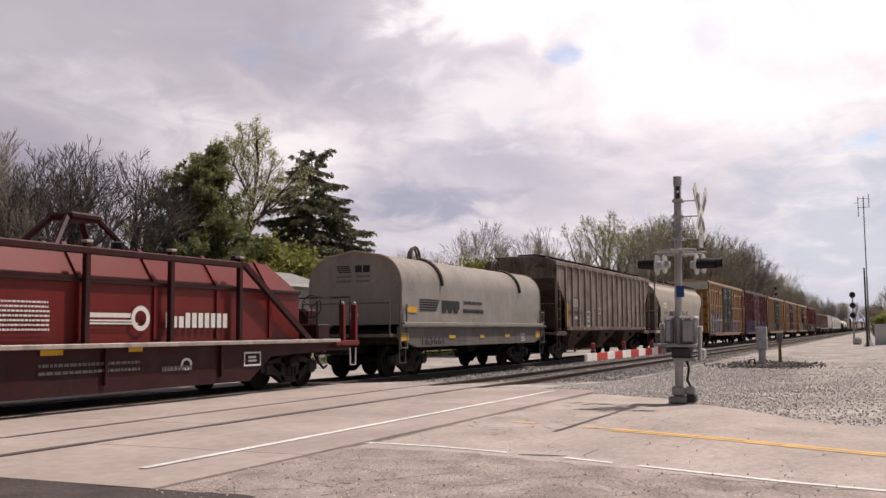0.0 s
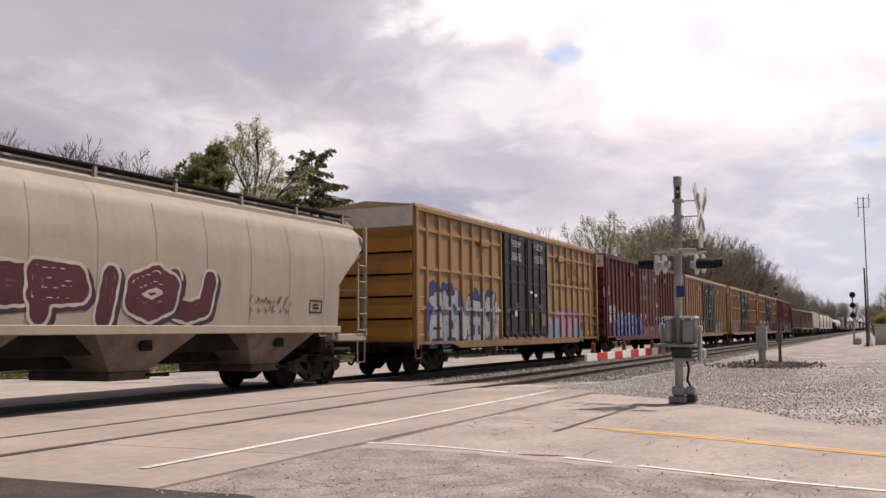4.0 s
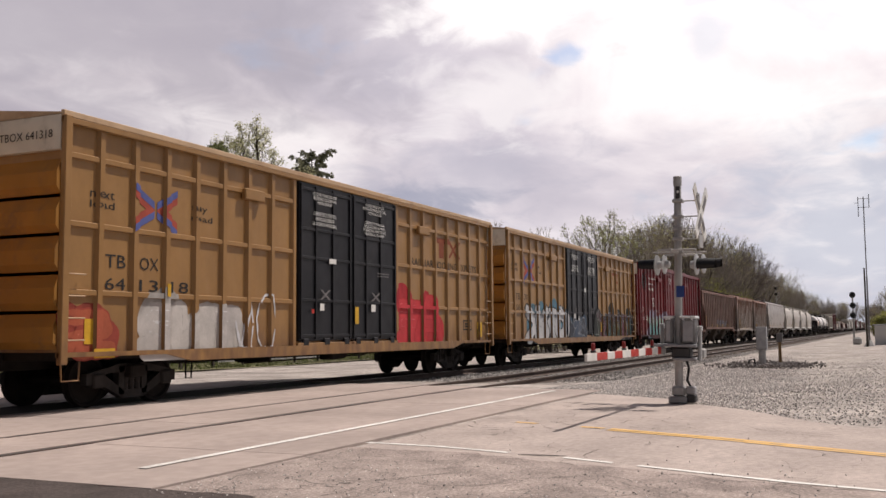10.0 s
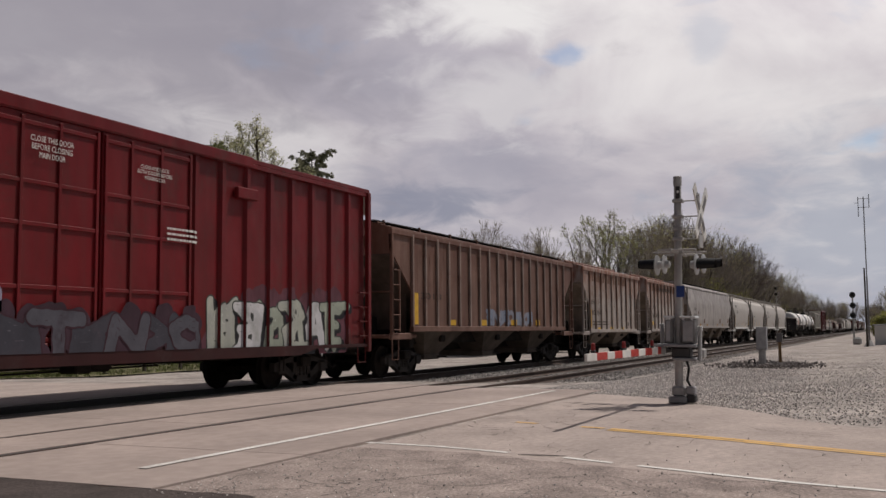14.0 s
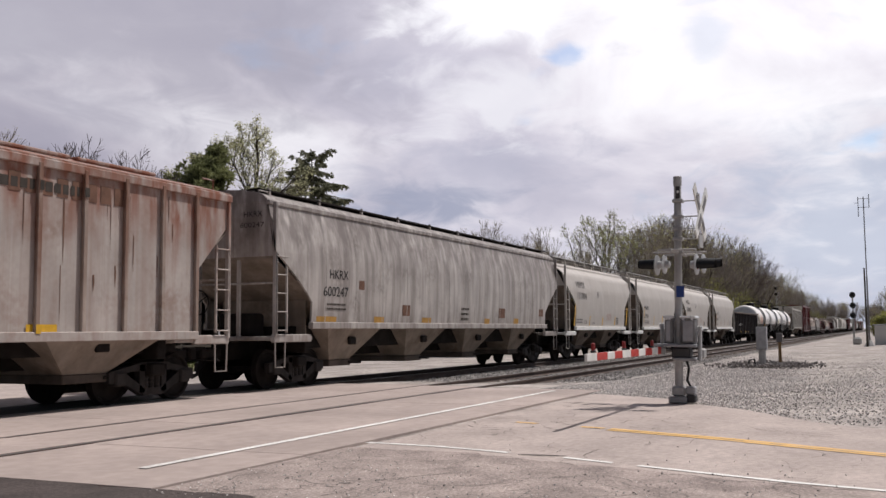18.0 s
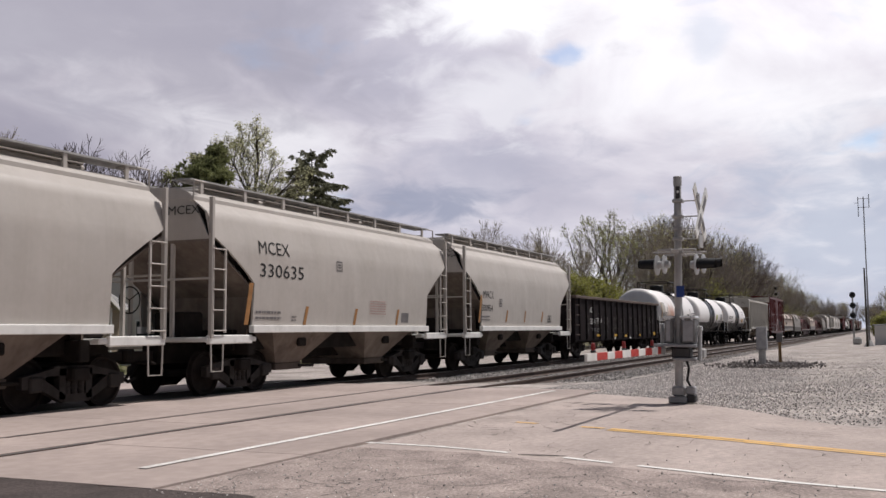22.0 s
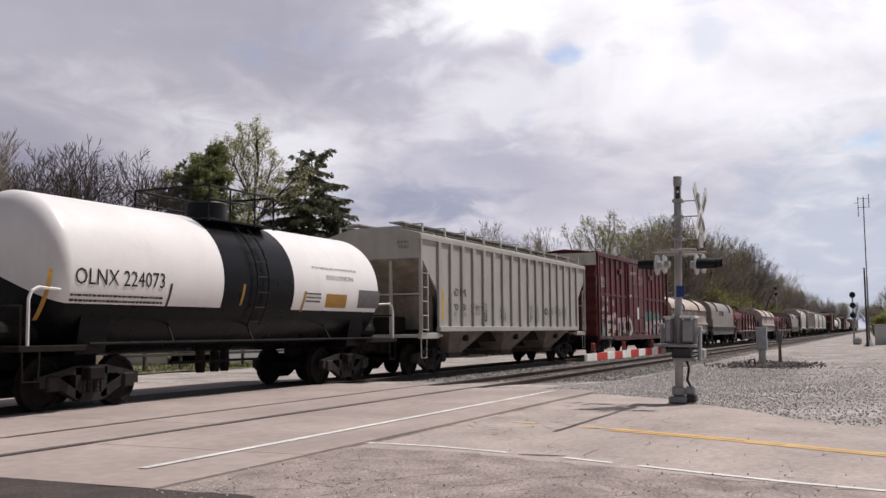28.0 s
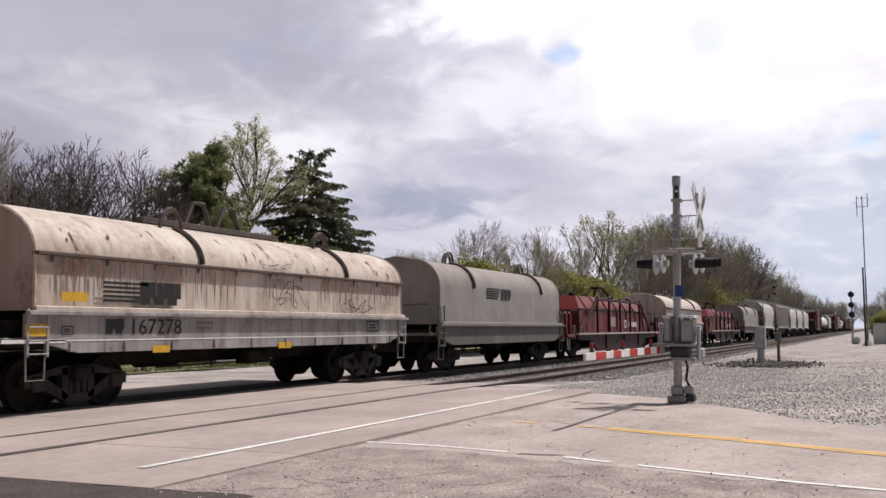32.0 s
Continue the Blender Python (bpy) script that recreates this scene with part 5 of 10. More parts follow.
    for s in (-1, 1):
        part("top_platform", Shape().box(-1.18, 1.18, s * 0.78 - 0.22, s * 0.78 + 0.22, t - 0.14, t - 0.10), M["black"], car)
        part("top_rail", Shape().tube([(-1.18, s * 1.0, t - 0.18), (-1.18, s * 1.0, t + 0.58), (1.18, s * 1.0, t + 0.58), (1.18, s * 1.0, t - 0.18)], 0.026, 5), M["black"], car, "platform railing")
        part("mid_rail", Shape().tube([(-1.18, s * 1.0, t + 0.30), (1.18, s * 1.0, t + 0.30)], 0.02, 5), M["black"], car)
        for x in (-0.45, 0.45):
            part("rail_post", Shape().tube([(x, s * 1.0, t - 0.18), (x, s * 1.0, t + 0.58)], 0.022, 5), M["black"], car)
    for e in (-1, 1):
        part("end_rail", Shape().tube([(e * 1.18, -1.0, t + 0.58), (e * 1.18, 1.0, t + 0.58)], 0.026, 5), M["black"], car)
    # ladder that follows the shell
    for x in (-0.2, 0.22):
        part("stile", Shape().tube([(x, -(radius + 0.09) * math.cos(a), centre + (radius + 0.09) * math.sin(a)) for a in np.linspace(-0.6, 1.05, 10)], 0.02, 5), M["black"], car)
    for a in np.linspace(-0.55, 0.95, 8):
        part("rung", Shape().tube([(-0.2, -(radius + 0.09) * math.cos(a), centre + (radius + 0.09) * math.sin(a)), (0.22, -(radius + 0.09) * math.cos(a), centre + (radius + 0.09) * math.sin(a))], 0.014, 5), M["black"], car)
    valves = Shape()
    for x in (-0.4, 0.1, 0.45):
        valves.lathe([(0.45, 0.09), (0.6, 0.12), (0.95, 0.1)], (x, -0.2, 0), "z", 8)
    valves.tube([(-1.6, -0.4, 0.7), (1.5, -0.4, 0.7)], 0.03, 5)
    part("bottom_valve", valves, M["dark_steel"], car)
    running_gear(car, L, 2.0, floor=0.9, sill=False)
    return car, (lambda x, z: -math.sqrt(max(0.01, radius ** 2 - (z - centre) ** 2)))


# ---- the train ----
M["white_panel"] = material("end_white", (0.66, 0.62, 0.54), 0.6, vary=0.1, scale=2, dirt=GRIME, dirt_amount=0.5)
M["chute_grime"] = material("chute_grime", (0.095, 0.075, 0.062), 0.85, vary=0.35, scale=2, dirt=(0.05, 0.04, 0.034), dirt_amount=0.6)
M["chute_pale"] = material("chute_dust", (0.27, 0.225, 0.185), 0.85, vary=0.3, scale=2, dirt=(0.14, 0.10, 0.075), dirt_amount=0.7, streak=0.4)
M["chute_brown"] = material("chute_brown", (0.19, 0.155, 0.13), 0.85, vary=0.3, scale=2, dirt=(0.08, 0.06, 0.048), dirt_amount=0.7, streak=0.4)
M["chute_rust"] = material("chute_rust", (0.10, 0.062, 0.047), 0.85, vary=0.35, scale=1.5, dirt=(0.045, 0.035, 0.03), dirt_amount=0.6, streak=0.5)
M["dark_loop"] = material("dull_bracket_steel", (0.10, 0.08, 0.07), 0.7, 0.2, vary=0.3, scale=4)
M["worn_edge"] = material("worn_edge_steel", (0.42, 0.36, 0.33), 0.6, 0.2, vary=0.3, scale=5)
BLACKS = (0.02, 0.02, 0.025)
WHITES = (0.62, 0.62, 0.64)
YEL = (0.315, 0.172, 0.062)
PINK = (0.62, 0.20, 0.30)


def yellow(name):
    return material(name, YEL, 0.4, spec=0.32, dent=0.8, vary=0.12, scale=0.7, streak=0.22, dirt=(0.24, 0.13, 0.05), dirt_amount=0.35, fine=0.06, runs=[(1.7, 0.8, (0.15, 0.075, 0.04), 0.85), (3.9, 4.7, (0.24, 0.14, 0.065), 0.5)])


def red(name, base):
    return material(name, base, 0.45, spec=0.22, dent=0.9, vary=0.18, scale=0.8, streak=0.3, dirt=(0.07, 0.03, 0.025), dirt_amount=0.4, fine=0.08, runs=[(1.6, 0.8, (0.06, 0.03, 0.025), 0.8), (3.4, 4.7, tuple(c * 0.6 for c in base), 0.6)])


M["box_black"] = material("black_door", (0.013, 0.013, 0.016), 0.42, vary=0.3, scale=1.2, dirt=(0.04, 0.037, 0.034), dirt_amount=0.35, spec=0.2)
M["box_end"] = material("yellow_end", (0.40, 0.19, 0.04), 0.65, vary=0.12, scale=1, dirt=GRIME, dirt_amount=0.4)
# paler than the body paint: sunlight on the top edge put into the colour
M["yellow_rail_sunlit"] = material("yellow_edge_sunlit", (0.50, 0.35, 0.22), 0.5, vary=0.12, scale=2, dirt=(0.2, 0.1, 0.05), dirt_amount=0.4)
M["red_end"] = material("red_end", (0.13, 0.03, 0.025), 0.65, vary=0.2, scale=1, dirt=GRIME, dirt_amount=0.3)
M["coil_red"] = material("coil_red", (0.165, 0.016, 0.014), 0.42, vary=0.2, scale=0.8, streak=0.25, dirt=(0.1, 0.03, 0.025), dirt_amount=0.4, fine=0.08)
M["coil_red_dark"] = material("coil_red_dark", (0.038, 0.008, 0.008), 0.6, vary=0.3, scale=1.2, dirt=(0.05, 0.03, 0.028), dirt_amount=0.5)
M["coil_grey"] = material("coil_grey", (0.29, 0.265, 0.24), 0.5, vary=0.16, scale=0.7, streak=0.16, dirt=(0.15, 0.125, 0.10), dirt_amount=0.5, fine=0.06, runs=[(2.9, 3.7, (0.24, 0.145, 0.085), 0.55)], dent=0.5)
M["coil_grey_deck"] = material("coil_grey_deck", (0.155, 0.14, 0.128), 0.6, vary=0.2, scale=1, streak=0.35, dirt=(0.07, 0.055, 0.045), dirt_amount=0.5)
M["coil_sill"] = material("coil_sill", (0.34, 0.32, 0.315), 0.6, vary=0.2, scale=1.2, streak=0.5, dirt=(0.09, 0.06, 0.045), dirt_amount=0.7)
M["coil_cream"] = material("coil_cream", (0.61, 0.525, 0.455), 0.5, vary=0.12, scale=0.7, streak=0.35, dirt=(0.22, 0.11, 0.06), dirt_amount=0.6, fine=0.08, dent=0.5)
M["hop_brown_grey"] = material("hopper_grey_rust", (0.30, 0.255, 0.22), 0.6, vary=0.22, scale=0.8, streak=0.7, dirt=(0.09, 0.048, 0.032), dirt_amount=1.0, fine=0.08, runs=[(2.7, 4.2, (0.11, 0.062, 0.043), 0.75), (2.9, 1.2, (0.07, 0.036, 0.024), 0.95)], dent=0.3)
M["hop_brown"] = material("hopper_brown", (0.20, 0.115, 0.09), 0.65, vary=0.3, scale=0.8, streak=0.6, dirt=(0.10, 0.045, 0.032), dirt_amount=0.7, fine=0.08, runs=[(3.0, 4.1, (0.12, 0.05, 0.036), 0.7)], dent=0.3)
M["hop_grey_post"] = material("hopper_grey_posts", (0.40, 0.36, 0.325), 0.6, vary=0.2, scale=1.5, streak=0.5, dirt=(0.16, 0.09, 0.06), dirt_amount=0.6)
M["hop_brown_post"] = material("hopper_brown_posts", (0.30, 0.235, 0.205), 0.65, vary=0.25, scale=1.5, streak=0.5, dirt=(0.14, 0.06, 0.04), dirt_amount=0.6)
M["hop_nw"] = material("hopper_pale_rust", (0.43, 0.385, 0.355), 0.72, vary=0.2, scale=0.9, streak=0.3, dirt=(0.20, 0.10, 0.065), dirt_amount=0.5, fine=0.08, runs=[(2.7, 3.9, (0.225, 0.088, 0.055), 0.95)], dent=0.3)
M["hop_nw_post"] = material("hopper_rust_posts", (0.41, 0.355, 0.31), 0.75, vary=0.3, scale=1.2, streak=0.7, dirt=(0.17, 0.08, 0.052), dirt_amount=0.7, runs=[(2.0, 3.6, (0.18, 0.085, 0.055), 0.95)])
M["hop_cream"] = material("hopper_cream", (0.38, 0.33, 0.275), 0.55, vary=0.08, scale=0.6, streak=0.2, dirt=(0.27, 0.21, 0.16), dirt_amount=0.3, fine=0.05, dent=0.55)
M["hop_white_streak"] = material("hopper_white_streaked", (0.50, 0.46, 0.43), 0.45, vary=0.12, scale=0.6, streak=0.62, dirt=(0.14, 0.115, 0.10), dirt_amount=0.5, fine=0.06, runs=[(2.3, 3.8, (0.17, 0.145, 0.135), 0.85), (2.0, 1.4, (0.14, 0.105, 0.09), 0.5)])
M["hop_white"] = material("hopper_white", (0.47, 0.435, 0.40), 0.5, vary=0.06, scale=0.6, streak=0.16, dirt=(0.34, 0.30, 0.26), dirt_amount=0.25, fine=0.04, dent=0.55)
M["hop_admx"] = material("hopper_grey_white", (0.45, 0.425, 0.385), 0.6, vary=0.08, scale=0.7, streak=0.22, dirt=(0.3, 0.27, 0.23), dirt_amount=0.3, fine=0.05, dent=0.55)
M["gondola"] = material("gondola_black", (0.016, 0.0125, 0.0145), 0.85, vary=0.35, scale=1, streak=0.2, dirt=(0.022, 0.014, 0.011), dirt_amount=0.5, spec=0.08)
M["gondola_rim"] = material("gondola_rust", (0.11, 0.08, 0.068), 0.75, vary=0.3, scale=2, dirt=(0.08, 0.05, 0.04), dirt_amount=0.5)
M["tank_white"] = material("tank_white", (0.85, 0.82, 0.80), 0.36, vary=0.05, scale=0.6, streak=0.06, dirt=(0.5, 0.45, 0.4), dirt_amount=0.15)
M["tank_rusty"] = material("tank_white_rusty", (0.82, 0.79, 0.765), 0.36, vary=0.05, scale=0.6, streak=0.10, dirt=(0.52, 0.46, 0.4), dirt_amount=0.2, spots=[(-2.3, 2.25, 1.5, 0.75, (0.50, 0.20, 0.09), 0.85), (-3.6, 2.2, 1.3, 0.7, (0.60, 0.42, 0.30), 0.5)])
M["tank_black"] = material("tank_black", (0.009, 0.009, 0.0115), 0.3, vary=0.3, scale=1, spec=0.1)
M["tank_brown"] = material("tank_brown_band", (0.055, 0.044, 0.038), 0.4, vary=0.15, scale=1.5, streak=0.35, dirt=(0.02, 0.017, 0.015), dirt_amount=0.3, spec=0.12)
M["tank_dark"] = material("tank_dark_belly", (0.022, 0.018, 0.016), 0.5, vary=0.3, scale=1.2, dirt=(0.07, 0.045, 0.03), dirt_amount=0.4)


def round_hood(foot, side_top, peak, half=1.52):
    pts = [(-half, foot), (-half, side_top)]
    pts += [(-half * math.cos(a), side_top + (peak - side_top) * math.sin(a)) for a in np.linspace(0.12, math.pi - 0.12, 17)]
    return pts + [(half, side_top), (half, foot)]


def soft_hood(foot, peak, half=1.5, r=0.85):
    """A hood with upright sides and rounded shoulders."""
    pts = [(-half, foot)]
    pts += [(-half + r - r * math.cos(a), peak - r - 0.12 + r * math.sin(a)) for a in np.linspace(0, math.pi / 2, 9)]
    pts += [(0, peak)]
    pts += [(half - r + r * math.sin(a), peak - r - 0.12 + r * math.cos(a)) for a in np.linspace(0, math.pi / 2, 9)]
    return pts + [(half, foot)]


CARS = []


def couple(car, front, rear):
    """Puts a car in the train: front and rear are its ends along the track, at the middle of the film."""
    CARS.append((car, (front + rear) / 2))
    return car


def span(front, rear):
    return rear - front


def tbox_posts(L, door=2.45, n=8):
    h = L / 2
    left = list(np.linspace(-h + 0.95, -door - 0.12, n))
    return left + [-x for x in left[::-1]]


DOORS2 = [(-2.45, 0.0), (0.0, 2.45)]


GIRTS = {}


def yellow_box(label, front, rear, girts=(2.0, 3.15, 4.3)):
    L = span(front, rear)
    posts = tbox_posts(L)
    mat = yellow("yellow_boxcar")
    car = boxcar(label, L, mat, M["box_end"], M["yellow_rail_sunlit"], DOORS2, posts, girts, door_mat=M["box_black"], header=False)
    GIRTS[car] = girts
    return couple(car, front, rear), posts


red_coil_a = couple(red_coil_car("dark red steel coil car with a hood and outer truss", 18.6), -197.2, -178.6)
grey_coil_a = couple(coil_car("grey coil car with a soft-shouldered steel hood", 12.6, M["coil_grey"], M["coil_grey_deck"], soft_hood(1.5, 3.62), (0.85, 1.44), 0.3, loops=(-3.3, 3.6)), -176.4, -163.8)
hop3, face3, cuts3 = hopper("rust-stained grey covered hopper with outside posts", 17.3, M["hop_brown_grey"], M["hop_brown_grey"], 3, posts=16, chute_paint=M["chute_rust"], post_paint=M["hop_grey_post"])
couple(hop3, -162.2, -144.9)
hop4, face4, cuts4 = hopper("cream covered hopper with a curved side and graffiti", 16.2, M["hop_cream"], M["hop_cream"], 3, curved=True, eave=4.02, cut=1.5, top_h=0.30, shoulder=0.26, chute_paint=M["chute_brown"])
couple(hop4, -143.4, -127.2)
box5, posts5 = yellow_box("yellow boxcar with black plug doors and graffiti", -124.5, -105.3)
RED6 = red("red_boxcar", (0.115, 0.015, 0.015))
posts6 = list(np.linspace(-8.75, -2.6, 9)) + list(np.linspace(2.6, 8.75, 9))
box6 = couple(boxcar("dark red boxcar with blue and white graffiti", 19.1, RED6, M["red_end"], RED6, DOORS2, posts6, door_mat=M["red_door"] if "red_door" in M else RED6, end_ribs=7), -103.7, -84.6)
box7, posts7 = yellow_box("yellow boxcar with black doors and pale graffiti", -83.2, -64.2, ())
box8, posts8 = yellow_box("yellow boxcar with black doors and a red tag", -62.5, -43.4)
box9, posts9 = yellow_box("yellow boxcar with black doors and bold silver graffiti", -41.9, -22.7)
RED10 = red("red_boxcar_faded", (0.165, 0.009, 0.013))
posts10 = list(np.linspace(-8.6, -2.6, 8)) + list(np.linspace(2.6, 8.6, 8))
box10 = couple(boxcar("bright red boxcar with pale green graffiti", 19.1, RED10, M["red_end"], RED10, DOORS2, posts10, end_ribs=6, sill_mat=M["coil_red_dark"]), -21.6, -2.5)
hop11, face11, cuts11 = hopper("brown weathered covered hopper with outside posts", 17.0, M["hop_brown"], M["hop_brown"], 3, posts=18, chute_paint=M["chute_grime"], post_paint=M["hop_brown_post"])
couple(hop11, -1.2, 15.8)
hop12, face12, cuts12 = hopper("short pale covered hopper streaked with rust", 11.1, M["hop_nw"], M["hop_nw"], 2, posts=10, sill=1.30, cut=1.15, dark_boards=False, chute_paint=M["chute_pale"], post_paint=M["hop_nw_post"], boards=False)
couple(hop12, 17.3, 28.4)
hop13 = couple(copy_thing(hop12, pose(0, 0, 0)), 30.0, 41.1)
hop14, face14, cuts14 = hopper("long dirty white covered hopper streaked with grime", 20.4, M["hop_white_streak"], M["hop_white_streak"], 4, curved=True, eave=4.22, sill=1.50, cut=1.6, rim=3.1, low=2.0, top_h=0.34, chute_paint=M["chute_pale"])
couple(hop14, 42.6, 63.0)
# the white sill paint also stands for the highlight line along the sill
hop15, face15, cuts15 = hopper("short cream-white covered hopper with two chutes", 11.6, M["hop_white"], M["hop_white"], 2, curved=True, eave=4.05, sill=1.42, cut=1.5, rim=3.30, low=2.35, shoulder=0.30, seams=False, dark_boards=False, ladder_mat=M["hop_white"], sill_paint=M["white_steel"], chute_paint=M["chute_brown"])
couple(hop15, 64.1, 75.7)
hop16 = couple(copy_thing(hop15, pose(0, 0, 0)), 77.0, 88.6)
hop17 = couple(copy_thing(hop15, pose(0, 0, 0)), 89.8, 101.4)
hop18 = couple(copy_thing(hop15, pose(0, 0, 0)), 102.7, 114.3)
gon19 = couple(gondola("black rusty steel gondola with tall posts", 17.0), 115.0, 132.0)
tank20, face20 = tank_car("white tank car with a brown band and a rust stain", 12.9, M["tank_rusty"], M["tank_brown"], M["tank_dark"])
couple(tank20, 132.6, 145.2)
tank21, face21 = tank_car("white tank car with a black band and black belly", 12.9, M["tank_white"], M["tank_black"], M["tank_black"])
couple(tank21, 145.8, 158.7)
tank22 = couple(copy_thing(tank21, pose(0, 0, 0)), 159.7, 173.1)
hop23, face23, cuts23 = hopper("pale grey covered hopper with flat outside posts", 17.1, M["hop_admx"], M["hop_admx"], 3, posts=17, post_w=0.10, chute_paint=M["chute_pale"], ladder_mat=M["hop_admx"], dark_boards=False)
couple(hop23, 174.2, 191.3)
RED24 = red("red_boxcar_short", (0.12, 0.011, 0.013))
posts24 = list(np.linspace(-7.2, -2.15, 6)) + list(np.linspace(1.95, 7.2, 6))
box24 = couple(boxcar("red boxcar with one plug door and coral graffiti", 15.9, RED24, M["red_end"], RED24, [(-1.95, 1.75)], posts24, (3.0,), end_ribs=6, tall_steps=True), 193.2, 209.1)
cream_coil = couple(coil_car("cream coil car with a rust-stained round hood", 13.4, M["coil_cream"], M["coil_sill"], round_hood(1.68, 2.62, 3.52), (0.98, 1.62), 0.25, ledge=2.60, ledge_paint=M["gondola_rim"], loops=(-2.3, 3.4), top_frame=True, stiff=1.16), 210.5, 223.9)
grey_coil_b = couple(copy_thing(grey_coil_a, pose(0, 0, 0)), 226.0, 238.6)
red_coil_b = couple(copy_thing(red_coil_a, pose(0, 0, 0)), 239.2, 257.8)
pale_coil = couple(copy_thing(cream_coil, pose(0, 0, 0)), 258.5, 274.2)
red_coil_c = couple(copy_thing(red_coil_a, pose(0, 0, 0)), 274.9, 293.5)
grey_coil_c = couple(copy_thing(grey_coil_a, pose(0, 0, 0)), 296.2, 308.8)
far_hopper = couple(copy_thing(hop15, pose(0, 0, 0)), 312.5, 325.5)

# the far end of the train, repeating the kinds already seen
TAIL = [hop23, hop15, hop15, hop15, gon19, box6, tank22, tank22, hop15, gon19, box24, hop23, cream_coil, tank22, gon19, hop12, hop12, box24, tank22, hop23, box10]
LONG = {hop15: 11.6, gon19: 17.0, hop23: 17.1, box6: 19.1, tank22: 12.9, box24: 15.9, cream_coil: 13.4, hop12: 11.1, box10: 19.1}
at = 328.0
FINE = {"rung", "stile", "sill_step", "stencil", "lettering", "emblem", "scrawl", "board_bracket", "door_bar", "lock_rod", "roller", "weld_seam", "girt", "sill_stiffener", "gate_rack", "vibrator_bracket", "end_handrail", "rail_bracket", "brake_wheel"}


def far_copy(kind):
    """A copy for the far end of the train, without its finest fittings."""
    car = copy_thing(kind, pose(0, 0, 0))
    for o in list(car.children_recursive):
        if o.name.split(".")[0] in FINE:
            bpy.data.objects.remove(o)
    return car


for kind in TAIL:
    couple(far_copy(kind), at, at + LONG[kind])
    at += LONG[kind] + 1.4


# ---- lettering and stencils on the cars ----
M["pale_paint"] = material("pale_stencil", (0.45, 0.42, 0.38), 0.6, vary=0.15, scale=6)
M["ochre_paint"] = material("ochre_stencil", (0.40, 0.22, 0.05), 0.6, vary=0.2, scale=6)
M["orange_paint"] = material("orange_stencil", (0.33, 0.165, 0.06), 0.6, vary=0.2, scale=6)
M["rust_paint"] = material("rust_patch", (0.16, 0.085, 0.058), 0.8, vary=0.3, scale=6)
M["dark_paint"] = material("dark_patch", (0.05, 0.045, 0.045), 0.8, vary=0.3, scale=6)
M["lime_paint"] = material("lime_label", (0.48, 0.50, 0.12), 0.5, vary=0.1, scale=6)
M["faint_paint"] = material("faint_stencil", (0.27, 0.145, 0.05), 0.7, vary=0.2, scale=6)
M["faintred_paint"] = material("faint_red_stencil", (0.22, 0.06, 0.03), 0.7, vary=0.2, scale=6)
M["redlines_paint"] = material("pale_red_stencil", (0.45, 0.30, 0.27), 0.7, vary=0.2, scale=6)
M["chalk_paint"] = material("chalk_scratch", (0.065, 0.06, 0.058), 0.9, vary=0.4, scale=9)
INK = {"white": "white_paint", "black": "black_paint", "grey": "grey_paint", "dull": "faded_black", "yellow": "yellow_paint", "red": "red_paint", "blue": "blue_paint"}


def ink(colour):
    return M[INK.get(colour, colour + "_paint")]


def stepped(xs, half, near, far):
    """A side whose posts stand out: depth by x."""
    return (lambda x, z: -near if any(abs(x - p) < half for p in xs) else -far), [p + k for p in xs for k in (-half, half)]


def end_emblem(car, x):
    """Dark stripes, a blocky sign and two lines of small writing on the end of a coil hood, with a pale label below."""
    s = Shape()
    for i in range(4):
        z = 3.0 + i * 0.055
        s.box(x - 0.004, x + 0.002, 0.10 + i * 0.02, 0.52 + i * 0.03, z, z + 0.035)
    s.box(x - 0.004, x + 0.002, -0.24, -0.02, 3.0, 3.2).box(x - 0.004, x + 0.002, -0.5, -0.28, 3.0, 3.2)
    part("emblem", s, M["black_paint"], car, "dark striped emblem")
    s = Shape()
    for z in (2.72, 2.86):
        s.box(x - 0.004, x + 0.002, 0.1, 0.6, z, z + 0.06).box(x - 0.004, x + 0.002, -0.48, -0.05, z, z + 0.06)
    part("lettering", s, M["grey_paint"], car)
    part("label_plate", Shape().box(x - 0.006, x + 0.002, -0.12, 0.14, 1.72, 1.84), M["white_paint"], car, "small white label")


end_emblem(grey_coil_a, -6.0)
SIDES = {}
for c, p in ((box5, posts5), (box6, posts6), (box7, posts7), (box8, posts8), (box9, posts9), (box10, posts10), (box24, posts24)):
    f, cuts = post_face(p, extra=[(-2.5, 2.5) if c is not box24 else (-2.0, 1.8)], girts=GIRTS.get(c, ()))
    SIDES[c] = (f, cuts, False)
for c, L, cut, n in ((hop3, 17.3, 1.35, 16), (hop11, 17.0, 1.35, 18), (hop12, 11.1, 1.15, 10), (hop13, 11.1, 1.15, 10), (hop23, 17.1, 1.35, 17)):
    f, cuts = stepped(list(np.linspace(-(L / 2 - cut), L / 2 - cut, n)), 0.102 if c is hop23 else 0.052, 1.602, 1.53)
    SIDES[c] = (f, cuts, False)
for c, f in ((hop4, face4), (hop14, face14), (hop15, face15), (hop16, face15), (hop17, face15), (hop18, face15), (tank20, face20), (tank21, face20), (tank22, face20)):
    SIDES[c] = (f, [], True)
for c in (grey_coil_a, grey_coil_b):
    SIDES[c] = ((lambda x, z: -1.505 if z > 1.5 else -1.562), [], False)
SIDES[cream_coil] = SIDES[pale_coil] = ((lambda x, z: -1.525 * math.sqrt(max(0.05, 1 - ((z - 2.62) / 0.9) ** 2)) if z > 2.68 else -1.608 if z > 1.64 else -1.562), [], True)
